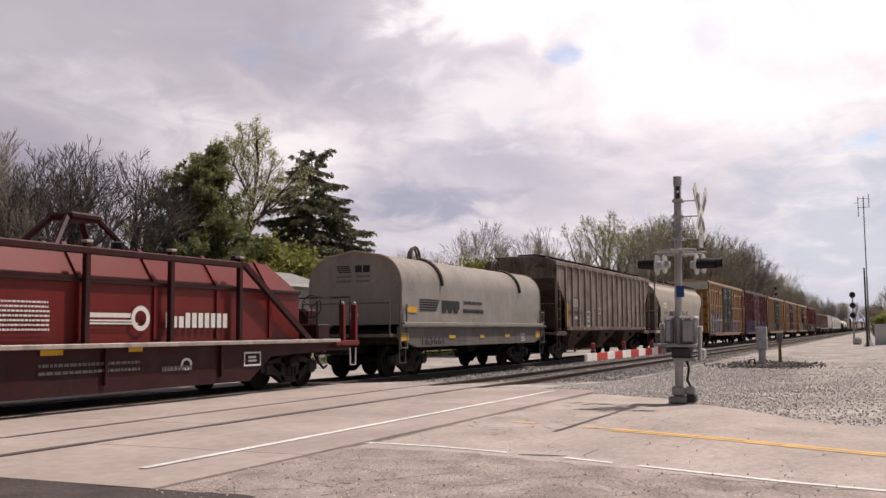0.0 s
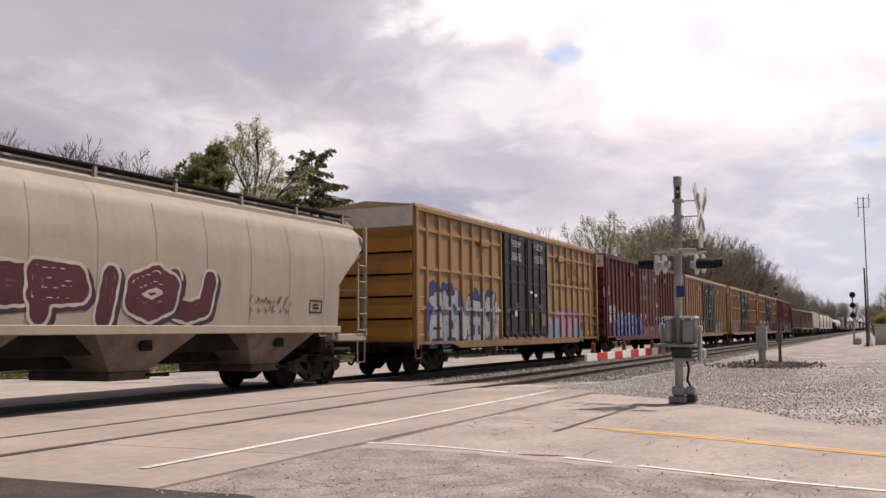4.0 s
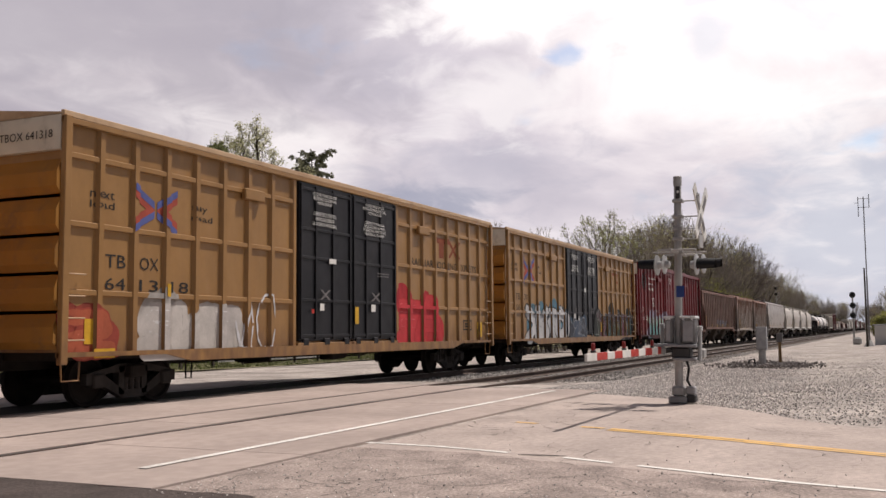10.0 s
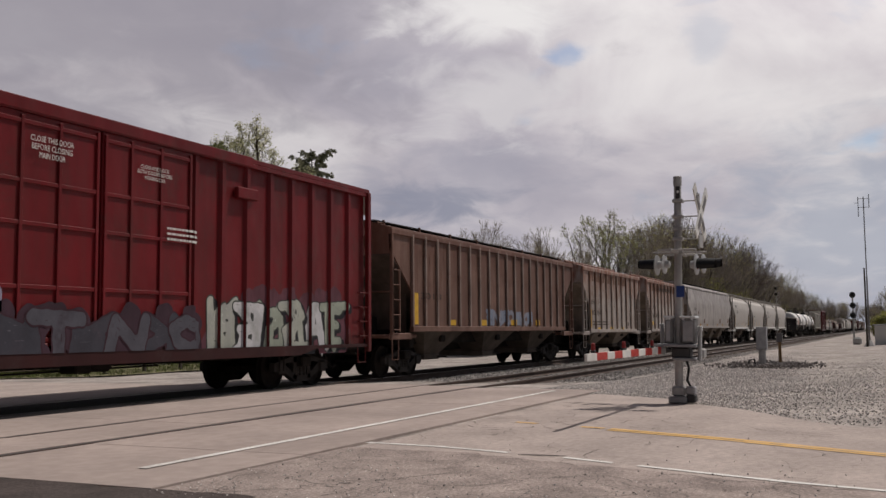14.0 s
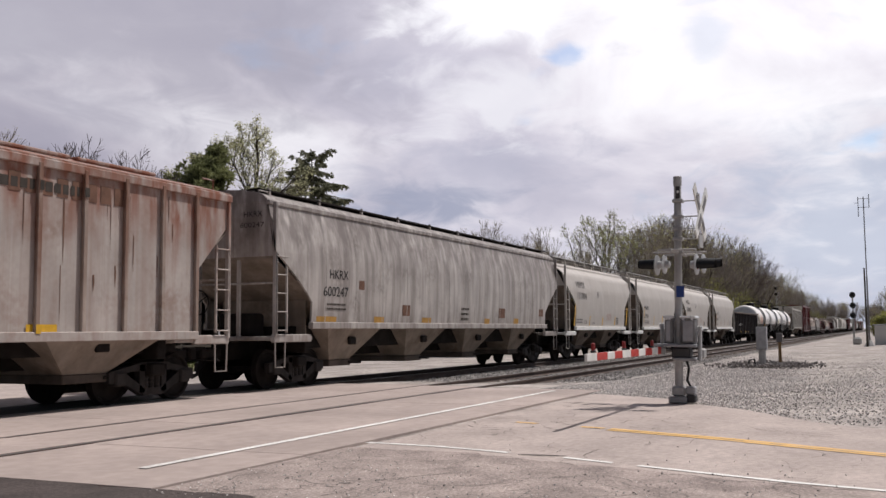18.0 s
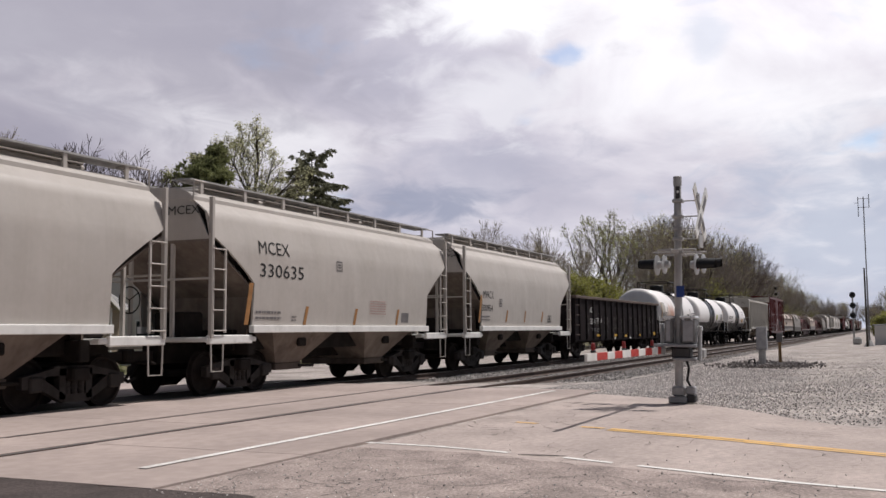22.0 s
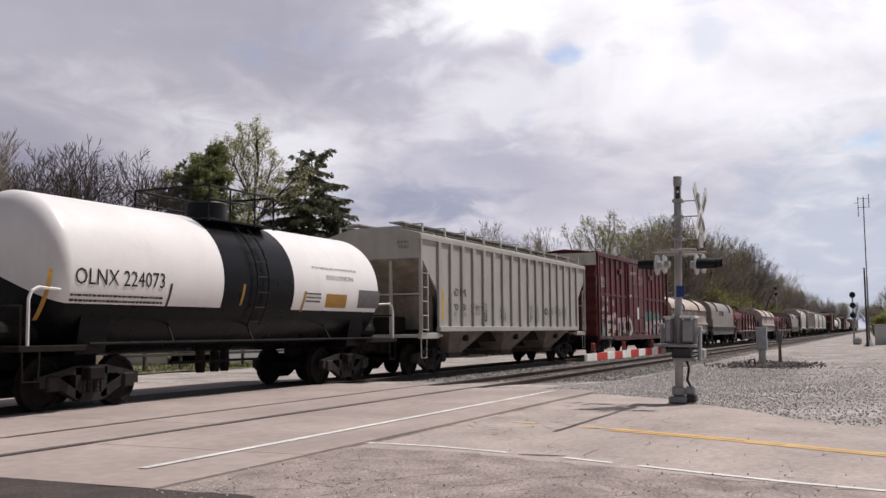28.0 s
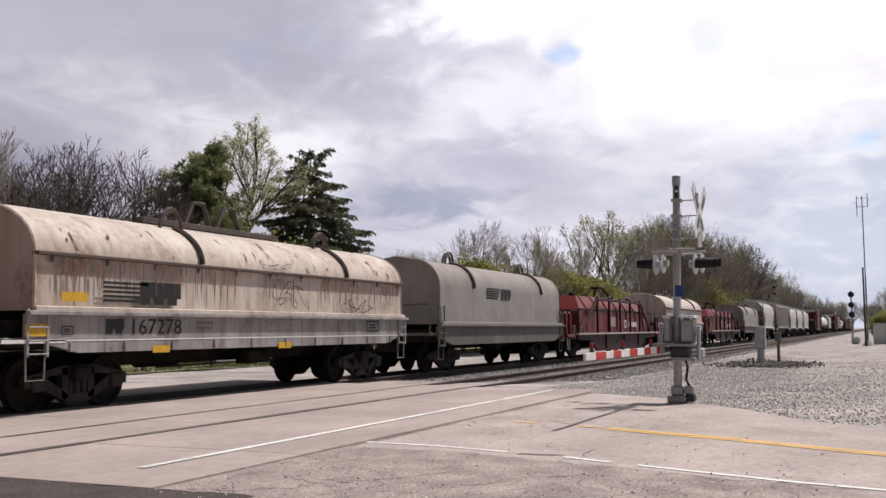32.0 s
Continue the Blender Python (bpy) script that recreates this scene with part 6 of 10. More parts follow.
for c in (red_coil_a, red_coil_b, red_coil_c):
    SIDES[c] = ((lambda x, z: -1.41 if z > 1.14 else -1.58), [], False)
f, cuts = stepped(list(np.linspace(-7.75, 7.75, 15)), 0.11, 1.572, 1.502)
SIDES[gon19] = (f, cuts, False)


def fitted(text, x0, x1, z0, z1):
    v, f = word(text, 1.0)
    a0, a1 = min(p[0] for p in v), max(p[0] for p in v)
    low = 0.0 if not set(text) & set("gjpqy") else min(p[1] for p in v)
    b1 = max(p[1] for p in v)
    return ([(x0 + (p[0] - a0) / (a1 - a0) * (x1 - x0), z0 + (p[1] - low) / (b1 - low) * (z1 - z0)) for p in v], f)


def mark(car, kind, colour, x0, x1, z0, z1, text=""):
    face, cuts, curve = SIDES[car]
    cuts = [c for c in cuts if x0 - 0.1 < c < x1 + 0.1]
    rnd = random.Random(int(abs(x0) * 100) + int(z0 * 100))
    w, h = x1 - x0, max(0.02, z1 - z0)
    pieces, name = [], "stencil"
    if kind in "TD":
        lines = text.split("|")
        n = len(lines)
        name = "lettering"
        longest = max(len(t) for t in lines)
        for i, t in enumerate(lines):
            top = z1 - h * i / n
            pad = w * (1 - len(t) / longest) / 2 if kind == "D" else 0
            hh = h / n * (0.72 if n > 1 else 1.0)
            wide = w if kind == "D" or n == 1 else w * len(t) / longest
            pieces.append(fitted(t, x0 + pad, x0 + wide - pad if kind == "D" else x0 + wide, top - hh, top))
    elif kind == "B":
        pieces.append(bar(x0, x1, z0, z1))
    elif kind == "I":
        pieces.append(bar(x0, x0 + w * 0.55, z0, z1, w * 0.45))
    elif kind == "L":
        n = int(text)
        for i in range(n):
            a = x0
            zt = z1 - h * i / n
            hh = h / n * (0.42 if n > 1 else 1.0)
            while a < x1 - 0.02:
                b = min(x1, a + (0.35 + rnd.random()) * hh * (2.2 if n > 1 else 0.75))
                pieces.append(bar(a, b, zt - hh, zt))
                a = b + hh * (0.5 if n > 1 else 0.3)
    elif kind == "W":
        n = int(text)
        for i in range(n):
            a, b = x0 + w * i / n, x0 + w * (i + 0.72) / n
            pieces.append(bar(a, b, z0, z1 if i not in (1, 2) or n < 5 else z0 + h * 0.75))
            if n < 5:
                pieces.append(bar(b, b + w * 0.1, z0 + h * 0.3, z1))
    elif kind == "F":
        t = min(w, h) * 0.12
        pieces += [bar(x0, x1, z0, z0 + t), bar(x0, x1, z1 - t, z1), bar(x0, x0 + t, z0, z1), bar(x1 - t, x1, z0, z1), bar(x0 + w * 0.25, x1 - w * 0.25, z0 + h * 0.3, z0 + h * 0.45), bar(x0 + w * 0.25, x1 - w * 0.3, z0 + h * 0.55, z0 + h * 0.7)]
    elif kind == "O":
        n = 22
        out = [(x0 + w / 2 + w / 2 * math.cos(a), z0 + h / 2 + h / 2 * math.sin(a)) for a in np.linspace(0, 2 * math.pi, n, endpoint=False)]
        k = 0.0 if colour == "black" and w > 1 else 0.62
        inn = [(x0 + w / 2 + (p[0] - x0 - w / 2) * k, z0 + h / 2 + (p[1] - z0 - h / 2) * k) for p in out]
        pieces.append((out + inn, [(i, (i + 1) % n, n + (i + 1) % n, n + i) for i in range(n)]))
        name = "emblem"
    elif kind == "X":
        t = w * 0.2
        pieces += [([(x0, z0), (x0 + t, z0), (x1, z1), (x1 - t, z1)], [(0, 1, 2, 3)]), ([(x1 - t, z0), (x1, z0), (x0 + t, z1), (x0, z1)], [(0, 1, 2, 3)])]
    elif kind == "E":
        cx, cz, t = x0 + w / 2, z0 + h / 2, h * 0.15
        for sx in (-1, 1):
            for sz in (-1, 1):
                for col, k in (("blue", 1), ("red", -1)):
                    ends = [(cx + sx * w * q, cz + sz * ((h / 2 - t) * q * 2 + (t if e else 0) * k)) for q, e in ((0.03, 0), (0.5, 0), (0.5, 1), (0.03, 1))]
                    on_side(car, "emblem", [(ends, [(0, 1, 2, 3)])], M["emblem_" + col], face, cuts, 0.006 + (0.003 if col == "blue" else 0) + 0.0006 * (sx + 1) + 0.0003 * (sz + 1))
        return
    elif kind == "S":
        n = int(text)
        for i in range(n):
            zt = z1 - h * i / n
            pieces.append(bar(x0, x1 - w * 0.2 * i / n, zt - h / n * 0.6, zt, w * 0.03))
        name = "emblem"
    elif kind == "Z":
        # one looping stroke
        a, b, c = rnd.uniform(2.0, 3.5), rnd.uniform(3.5, 6.0), rnd.uniform(0, 6)
        t = min(0.02, h * 0.05)
        pts = [(x0 + w * (u + 0.16 * math.sin(b * u * 6.28 + c)), z0 + h * (0.5 + 0.32 * math.sin(a * u * 6.28 + c) + 0.18 * math.sin(2.3 * b * u * 3.1))) for u in np.linspace(0, 1, 34)]
        for (px, pz), (qx, qz) in zip(pts, pts[1:]):
            d = Vector((qx - px, qz - pz)).normalized() * t / 2
            pieces.append(([(px - d.y, pz + d.x), (px + d.y, pz - d.x), (qx + d.y, qz - d.x), (qx - d.y, qz + d.x)], [(0, 1, 2, 3)]))
        name = "scrawl"
    made = on_side(car, name, pieces, ink(colour), face, cuts, 0.018 if kind == "B" and colour == "yellow" else {"B": 0.005, "O": 0.006}.get(kind, 0.008), curve=curve)
    if kind == "L":
        tagged(made, "lines of small stencilled writing", kind="stuff")


M["emblem_red"] = material("emblem_red", (0.36, 0.07, 0.045), 0.6, vary=0.2, scale=5)
M["emblem_blue"] = material("emblem_blue", (0.09, 0.11, 0.30), 0.6, vary=0.2, scale=5)


def on_end(car, L, text, y0, y1, z0, z1, colour="black", out=0.012):
    """Lettering on the leading end of a car."""
    v, f = fitted(text, -y1, -y0, z0, z1)
    s = Shape()
    s.add([(-L / 2 - out, -a, b) for a, b in v], f)
    me = bpy.data.meshes.new("lettering")
    me.from_pydata(s.v, [], s.f)
    me.materials.append(ink(colour))
    ob = new("lettering", me)
    ob.parent = car




# ---- sprayed graffiti: invented strokes that stand like letters, with an outline, a fill and a cloud behind ----
GLYPHS = (
    (((0.05, 0.0), (0.35, 0.95), (0.62, 0.95), (0.95, 0.0)), ((0.28, 0.38), (0.72, 0.38))),
    (((0.92, 0.9), (0.30, 0.95), (0.10, 0.70), (0.85, 0.38), (0.75, 0.06), (0.05, 0.05)),),
    (((0.15, 0.0), (0.12, 1.0)), ((0.16, 0.48), (0.9, 1.0)), ((0.30, 0.52), (0.95, 0.0))),
    (((0.5, 0.97), (0.12, 0.7), (0.14, 0.25), (0.5, 0.03), (0.88, 0.28), (0.86, 0.72), (0.5, 0.97)),),
    (((0.0, 0.92), (1.0, 0.97)), ((0.5, 0.93), (0.42, 0.0))),
    (((0.1, 0.0), (0.12, 0.96), (0.85, 0.04), (0.9, 1.0)),),
    (((0.12, 0.0), (0.12, 0.98), (0.82, 0.86), (0.72, 0.54), (0.2, 0.5), (0.92, 0.0)),),
    (((0.95, 0.95), (0.15, 0.92), (0.12, 0.06), (0.95, 0.04)), ((0.15, 0.5), (0.8, 0.52))))

ALPHABET = {"A": GLYPHS[0], "S": GLYPHS[1], "K": GLYPHS[2], "O": GLYPHS[3], "T": GLYPHS[4], "N": GLYPHS[5], "R": GLYPHS[6],
            "E": (((0.95, 0.95), (0.15, 0.92), (0.12, 0.52), (0.12, 0.06), (0.95, 0.04)), ((0.15, 0.5), (0.8, 0.52))),
            "B": (((0.12, 0.0), (0.12, 0.98), (0.75, 0.88), (0.68, 0.56), (0.2, 0.5), (0.9, 0.40), (0.85, 0.06), (0.12, 0.03)),),
            "D": (((0.12, 0.02), (0.12, 0.98), (0.65, 0.9), (0.92, 0.5), (0.7, 0.08), (0.12, 0.02)),),
            "P": (((0.15, 0.0), (0.12, 0.98), (0.82, 0.9), (0.85, 0.55), (0.2, 0.45)),),
            "U": (((0.1, 1.0), (0.14, 0.2), (0.5, 0.02), (0.85, 0.2), (0.92, 1.0)),),
            "I": (((0.5, 0.0), (0.5, 1.0)),), "C": (((0.92, 0.85), (0.5, 0.98), (0.12, 0.7), (0.14, 0.25), (0.5, 0.03), (0.92, 0.15)),)}


SPRAY = {}


def sprayed(tone, upper=None, mid=2.0, second=None):
    key = (tone, upper, round(mid, 1), second)
    if key not in SPRAY:
        SPRAY[key] = material("spray_paint", tone, 0.65, vary=0.22, scale=2.2, fine=0.12, dirt=second or tuple(c * 0.4 for c in tone), dirt_amount=0.75 if second else 0.4, streak=0.12, runs=[(mid - 0.1, mid + 0.35, upper, 0.95)] if upper else ())
    return SPRAY[key]


def strokes_field(lines, wide):
    """How far each place lies outside a set of thick strokes."""
    def field(X, Z):
        far = np.full(X.shape, 9.0)
        for line in lines:
            for (ax, az), (bx, bz) in zip(line, line[1:]):
                dx, dz = bx - ax, bz - az
                u = np.clip(((X - ax) * dx + (Z - az) * dz) / max(1e-6, dx * dx + dz * dz), 0, 1)
                far = np.minimum(far, np.hypot(X - ax - u * dx, Z - az - u * dz))
        return far - wide / 2 + 0.012 * np.sin(X * 23) * np.sin(Z * 19)
    return field


def blots_field(blots):
    """The same for a cloud of round blots."""
    def field(X, Z):
        far = np.full(X.shape, 9.0)
        for cx, cz, r in blots:
            far = np.minimum(far, np.hypot(X - cx, Z - cz) - r)
        return far + 0.02 * np.sin(X * 17 + Z * 5) * np.sin(Z * 13)
    return field


def blob(field, box, out=0.0, cell=0.05, inner=None):
    """The flat shape where a field is below out (and above inner), as one sheet of cells with a smooth edge."""
    xs, zs = np.arange(box[0], box[1] + cell, cell), np.arange(box[2], box[3] + cell, cell)
    X, Z = np.meshgrid(xs, zs)
    F = field(X, Z) - out
    if inner is not None:
        F = np.maximum(F, inner - (F + out))
    verts, index, faces = [], {}, []

    def corner(key, x, z):
        if key not in index:
            index[key] = len(verts)
            verts.append((x, z))
        return index[key]

    for j in range(len(zs) - 1):
        start = None
        for i in range(len(xs)):
            ring = ((j, i), (j, i + 1), (j + 1, i + 1), (j + 1, i)) if i < len(xs) - 1 else ()
            full = bool(ring) and all(F[k] < 0 for k in ring)
            if full and start is None:
                start = i
            if not full and start is not None:
                faces.append(tuple(corner(k, xs[k[1]], zs[k[0]]) for k in ((j, start), (j, i), (j + 1, i), (j + 1, start))))
                start = None
            if full or not ring or all(F[k] >= 0 for k in ring):
                continue
            poly = []
            for a, b in zip(ring, ring[1:] + ring[:1]):
                fa, fb = F[a], F[b]
                if fa < 0:
                    poly.append(corner(a, xs[a[1]], zs[a[0]]))
                if (fa < 0) != (fb < 0):
                    u = fa / (fa - fb)
                    poly.append(corner((min(a, b), max(a, b)), xs[a[1]] + u * (xs[b[1]] - xs[a[1]]), zs[a[0]] + u * (zs[b[0]] - zs[a[0]])))
            if len(poly) > 2:
                faces.append(tuple(poly))
    return verts, faces


def graffito(car, x0, x1, z0, z1, n, outline, fills, cloud=None, shade=None, fat=0.30, seed=1, rim=0.05, upper=None, spread=0.12, wild=False, spell=""):
    """Fat sprayed letters side by side, each with its outline, a drop shade and a cloud of paint behind them."""
    rnd = random.Random(seed)
    face, cuts, curve = SIDES[car]
    cuts = [c for c in cuts if x0 - 0.6 < c < x1 + 0.6]
    levels = () if curve else (0.998, *(g + k for g in GIRTS.get(car, ()) for k in (-0.05, 0.05)))
    low = 0.80 if not curve else z0 - 0.05
    h = z1 - z0
    w = (x1 - x0) / n
    thick = min(fat * w * 1.15, fat * h)
    art = tagged(new("graffiti"), "sprayed graffiti letters")
    art.parent = car
    if cloud:
        blots = [(rnd.uniform(x0, x1), z0 + h * rnd.uniform(0.05, 0.9), h * rnd.uniform(0.14, 0.3)) for _ in range(n * 7)]
        box = (x0 - spread - 0.3, x1 + spread + 0.3, low, z1 + spread + 0.3)
        on_side(art, "cloud", [blob(blots_field(blots), box, spread, 0.07)], sprayed(cloud, tuple(0.6 * c for c in cloud), z0 + h * 0.7), face, cuts, 0.004, "painted cloud behind the letters", curve, levels)
    for i in range(n):
        cx, lift = x0 + w * i, rnd.uniform(-0.06, 0.05) * h
        tone, other = fills[i % len(fills)], fills[(i + 1) % len(fills)]
        tall, lean = h * rnd.uniform(0.86, 1.02), rnd.uniform(-0.16, 0.16) * w
        flip, over = rnd.random() < 0.5, rnd.random() < 0.4
        lines = []
        shapes = list(GLYPHS[rnd.randrange(len(GLYPHS))])
        if spell:
            shapes, flip, over = list(ALPHABET[spell[i % len(spell)]]), False, False
        if wild:
            shapes += [[(0.15 + 0.7 * u, 0.1 + 0.8 * v) for u, v in q] for q in GLYPHS[rnd.randrange(len(GLYPHS))]]
        for line in shapes:
            line = [(1 - u if flip else u, 1 - v if over else v) for u, v in line]
            lines.append([(cx + w * (1.2 * u - 0.1) + lean * (v - 0.5) + rnd.gauss(0, 0.045 if spell else 0.03) * w, z0 + thick * 0.45 + lift + (tall - thick * 0.9) * v) for u, v in line])
        field = strokes_field(lines, thick)
        box = (cx - w * 0.35, cx + w * 1.4, low, z1 + 0.35)
        up = 0.006 + 0.0045 * (i % 2)
        if shade:
            dark = strokes_field([[(a + 0.10, b - 0.07) for a, b in line] for line in lines], thick)
            on_side(art, "drop_shade", [blob(dark, box, rim)], sprayed(shade), face, cuts, up, "", curve, levels)
        on_side(art, "outline", [blob(field, box, rim)], sprayed(outline), face, cuts, up + 0.001, "", curve, levels)
        on_side(art, "letter", [blob(field, box)], sprayed(tone, upper, z0 + h * 0.5, tuple(0.55 * a + 0.45 * b for a, b in zip(other, shade or outline))), face, cuts, up + 0.002, "", curve, levels)
        if thick > 0.2:
            on_side(art, "inline", [blob(field, (cx, cx + w * 0.7, z0 + h * 0.35, z1), -thick * 0.24, 0.04, -thick * 0.30)], sprayed(outline if i % 2 else tuple(min(0.7, c * 1.6 + 0.05) for c in tone)), face, cuts, up + 0.003, "thin bright line inside the letter", curve, levels)


def spray_tag(car, text, x0, x1, z0, z1, colour, wide):
    """A quick tag in thin sprayed capitals with a stroke under it."""
    face, cuts, curve = SIDES[car]
    w = (x1 - x0) / len(text)
    for i, c in enumerate(text):
        lines = [[(x0 + w * (i + 0.08 + 0.78 * u) + 0.12 * w * v, z0 + (z1 - z0) * v) for u, v in line] for line in ALPHABET[c]]
        on_side(car, "scrawl", [blob(strokes_field(lines, wide), (x0 + w * (i - 0.2), x0 + w * (i + 1.3), z0 - 0.1, z1 + 0.1), 0.0, 0.02)], sprayed(colour), face, [q for q in cuts if x0 - 0.3 < q < x1 + 0.3], 0.012, "", curve)
    low = [[(x0 + w * 0.2, z0 - 0.08), (x1 - w * 0.3, z0 - 0.04)]]
    on_side(car, "scrawl", [blob(strokes_field(low, wide), (x0, x1, z0 - 0.16, z0 + 0.04), 0.0, 0.02)], sprayed(colour), face, [q for q in cuts if x0 - 0.3 < q < x1 + 0.3], 0.012, "", curve)


def scribble(car, x0, x1, z0, z1, colour, loops, wide=0.03, seed=1):
    """Thin sprayed lines, loop by loop."""
    rnd = random.Random(seed)
    face, cuts, curve = SIDES[car]
    w = (x1 - x0) / loops
    for i in range(loops):
        pts = [(x0 + w * (i + 0.5 + 0.46 * math.cos(q) * rnd.uniform(0.8, 1.1)), (z0 + z1) / 2 + (z1 - z0) * 0.48 * math.sin(q * rnd.choice((1, 1, 2)))) for q in np.linspace(0, rnd.uniform(4.5, 6.2), 9)]
        on_side(car, "scrawl", [blob(strokes_field([pts], wide), (x0 + w * (i - 0.2), x0 + w * (i + 1.2), z0 - 0.1, z1 + 0.1), 0.0, 0.03)], sprayed(colour), face, [c for c in cuts if x0 - 0.3 < c < x1 + 0.3], 0.012, "", curve)


CREAMY = (0.52, 0.47, 0.42)
graffito(hop4, -4.0, 1.6, 1.48, 2.55, 5, CREAMY, [(0.085, 0.028, 0.035), (0.10, 0.03, 0.04)], None, (0.055, 0.035, 0.055), 0.36, 3, 0.06, spell="PPIOU")
scribble(hop4, 2.9, 4.5, 1.75, 2.1, (0.16, 0.12, 0.09), 6, 0.03, 4)
graffito(box5, -8.4, -3.3, 0.85, 2.6, 5, (0.03, 0.035, 0.06), [(0.36, 0.37, 0.40), (0.33, 0.35, 0.36), (0.40, 0.41, 0.43)], (0.05, 0.07, 0.24), (0.04, 0.06, 0.24), 0.22, 5, 0.035, spread=0.03, wild=True)
scribble(box5, -3.35, -2.75, 1.05, 2.3, WHITES, 3, 0.05, 6)
graffito(box5, 2.75, 7.1, 0.8, 2.05, 5, (0.34, 0.27, 0.42), [(0.16, 0.27, 0.48), (0.20, 0.36, 0.36), PINK, (0.42, 0.33, 0.36), (0.18, 0.30, 0.45)], (0.42, 0.22, 0.30), None, 0.40, 7, 0.03, (0.45, 0.24, 0.36), 0.03)
graffito(box6, -7.7, -2.2, 0.8, 2.15, 5, WHITES, [(0.06, 0.12, 0.36), (0.05, 0.09, 0.28), (0.09, 0.18, 0.44)], (0.10, 0.05, 0.10), (0.03, 0.035, 0.12), 0.17, 8, 0.05, (0.10, 0.20, 0.46), 0.08, wild=True)
graffito(box6, 2.9, 8.0, 0.85, 2.12, 5, WHITES, [(0.08, 0.16, 0.40), (0.05, 0.10, 0.30)], (0.10, 0.05, 0.10), (0.03, 0.035, 0.12), 0.17, 9, 0.05, None, 0.05, wild=True)
graffito(box6, -2.2, 2.4, 0.85, 1.6, 6, (0.10, 0.04, 0.045), [(0.13, 0.05, 0.06), (0.20, 0.16, 0.13)], (0.15, 0.035, 0.05), None, 0.25, 10, 0.02, None, 0.02)
scribble(box6, -9.35, -8.75, 2.75, 3.5, WHITES, 2, 0.06, 11)
graffito(box7, -7.9, -2.4, 0.8, 2.05, 6, (0.10, 0.075, 0.07), [(0.46, 0.42, 0.38), (0.42, 0.38, 0.35), (0.50, 0.47, 0.44)], (0.36, 0.17, 0.20), (0.09, 0.07, 0.065), 0.24, 12, 0.03, (0.40, 0.33, 0.30), 0.06, wild=True)
graffito(box7, 3.1, 6.7, 0.8, 2.1, 5, BLACKS, [(0.46, 0.46, 0.48), (0.52, 0.52, 0.53)], (0.40, 0.36, 0.30), BLACKS, 0.36, 13, 0.05, None, 0.06)
graffito(box8, -7.4, -4.7, 0.85, 2.0, 3, (0.5, 0.47, 0.44), [(0.48, 0.45, 0.43), (0.52, 0.49, 0.46)], (0.46, 0.43, 0.40), None, 0.42, 14, 0.03, None, 0.08)
scribble(box8, -4.7, -3.3, 0.9, 2.15, WHITES, 2, 0.05, 15)
graffito(box8, 2.85, 5.4, 0.9, 2.35, 2, (0.46, 0.03, 0.035), [(0.55, 0.05, 0.06), (0.52, 0.04, 0.05)], (0.50, 0.035, 0.045), None, 0.34, 16, 0.03, None, 0.1)
graffito(box8, -9.3, -8.3, 0.9, 1.8, 1, (0.33, 0.06, 0.04), [(0.4, 0.1, 0.05)], (0.33, 0.06, 0.04), None, 0.3, 17, 0.03, None, 0.02)
graffito(box9, -7.2, -2.5, 0.8, 2.3, 4, BLACKS, [WHITES, (0.55, 0.55, 0.56), (0.50, 0.51, 0.53)], (0.12, 0.25, 0.34), BLACKS, 0.36, 18, 0.05, None, 0.22)
graffito(box9, -2.4, 0.2, 0.85, 1.9, 3, (0.35, 0.36, 0.38), [(0.03, 0.035, 0.05), (0.06, 0.08, 0.12)], (0.05, 0.09, 0.14), None, 0.28, 19, 0.025, None, 0.05)
graffito(box9, 2.0, 9.2, 0.8, 2.2, 7, (0.42, 0.43, 0.42), [(0.03, 0.045, 0.028), (0.13, 0.035, 0.055), (0.04, 0.075, 0.07), (0.06, 0.065, 0.035)], (0.022, 0.024, 0.023), BLACKS, 0.17, 20, 0.018, (0.09, 0.045, 0.06), 0.2, wild=True)
graffito(box10, -6.9, -2.5, 0.8, 2.15, 5, (0.10, 0.10, 0.09), [(0.14, 0.32, 0.33), (0.17, 0.34, 0.33)], (0.36, 0.33, 0.44), (0.06, 0.09, 0.09), 0.30, 21, 0.03, (0.44, 0.46, 0.33), 0.16)
graffito(box10, -2.2, 2.7, 0.85, 1.75, 6, (0.05, 0.02, 0.03), [(0.05, 0.05, 0.065), (0.09, 0.09, 0.11)], (0.06, 0.03, 0.045), None, 0.28, 22, 0.03, None, 0.03)
graffito(box10, 3.1, 8.3, 0.85, 2.2, 6, (0.06, 0.065, 0.06), [(0.42, 0.44, 0.38), WHITES, (0.36, 0.40, 0.33)], (0.16, 0.06, 0.08), BLACKS, 0.21, 23, 0.03, None, 0.04, wild=True)
scribble(box10, -5.0, -4.1, 2.25, 2.45, (0.45, 0.40, 0.38), 4, 0.03, 24)
graffito(hop11, -1.5, 3.2, 1.5, 2.05, 7, (0.2, 0.2, 0.25), [(0.22, 0.26, 0.34), (0.27, 0.28, 0.33)], None, None, 0.25, 25, 0.02)
graffito(box24, -6.3, -1.4, 0.85, 2.15, 4, (0.035, 0.03, 0.032), [(0.56, 0.46, 0.46), (0.54, 0.40, 0.41), (0.56, 0.48, 0.48)], (0.13, 0.05, 0.055), (0.05, 0.075, 0.08), 0.20, 26, 0.045, (0.50, 0.27, 0.28), 0.02, spell="EATO")
graffito(box24, -7.3, -6.5, 0.85, 1.75, 1, (0.07, 0.10, 0.10), [(0.17, 0.27, 0.27)], (0.16, 0.25, 0.25), None, 0.42, 29, 0.02, None, 0.06, spell="A")
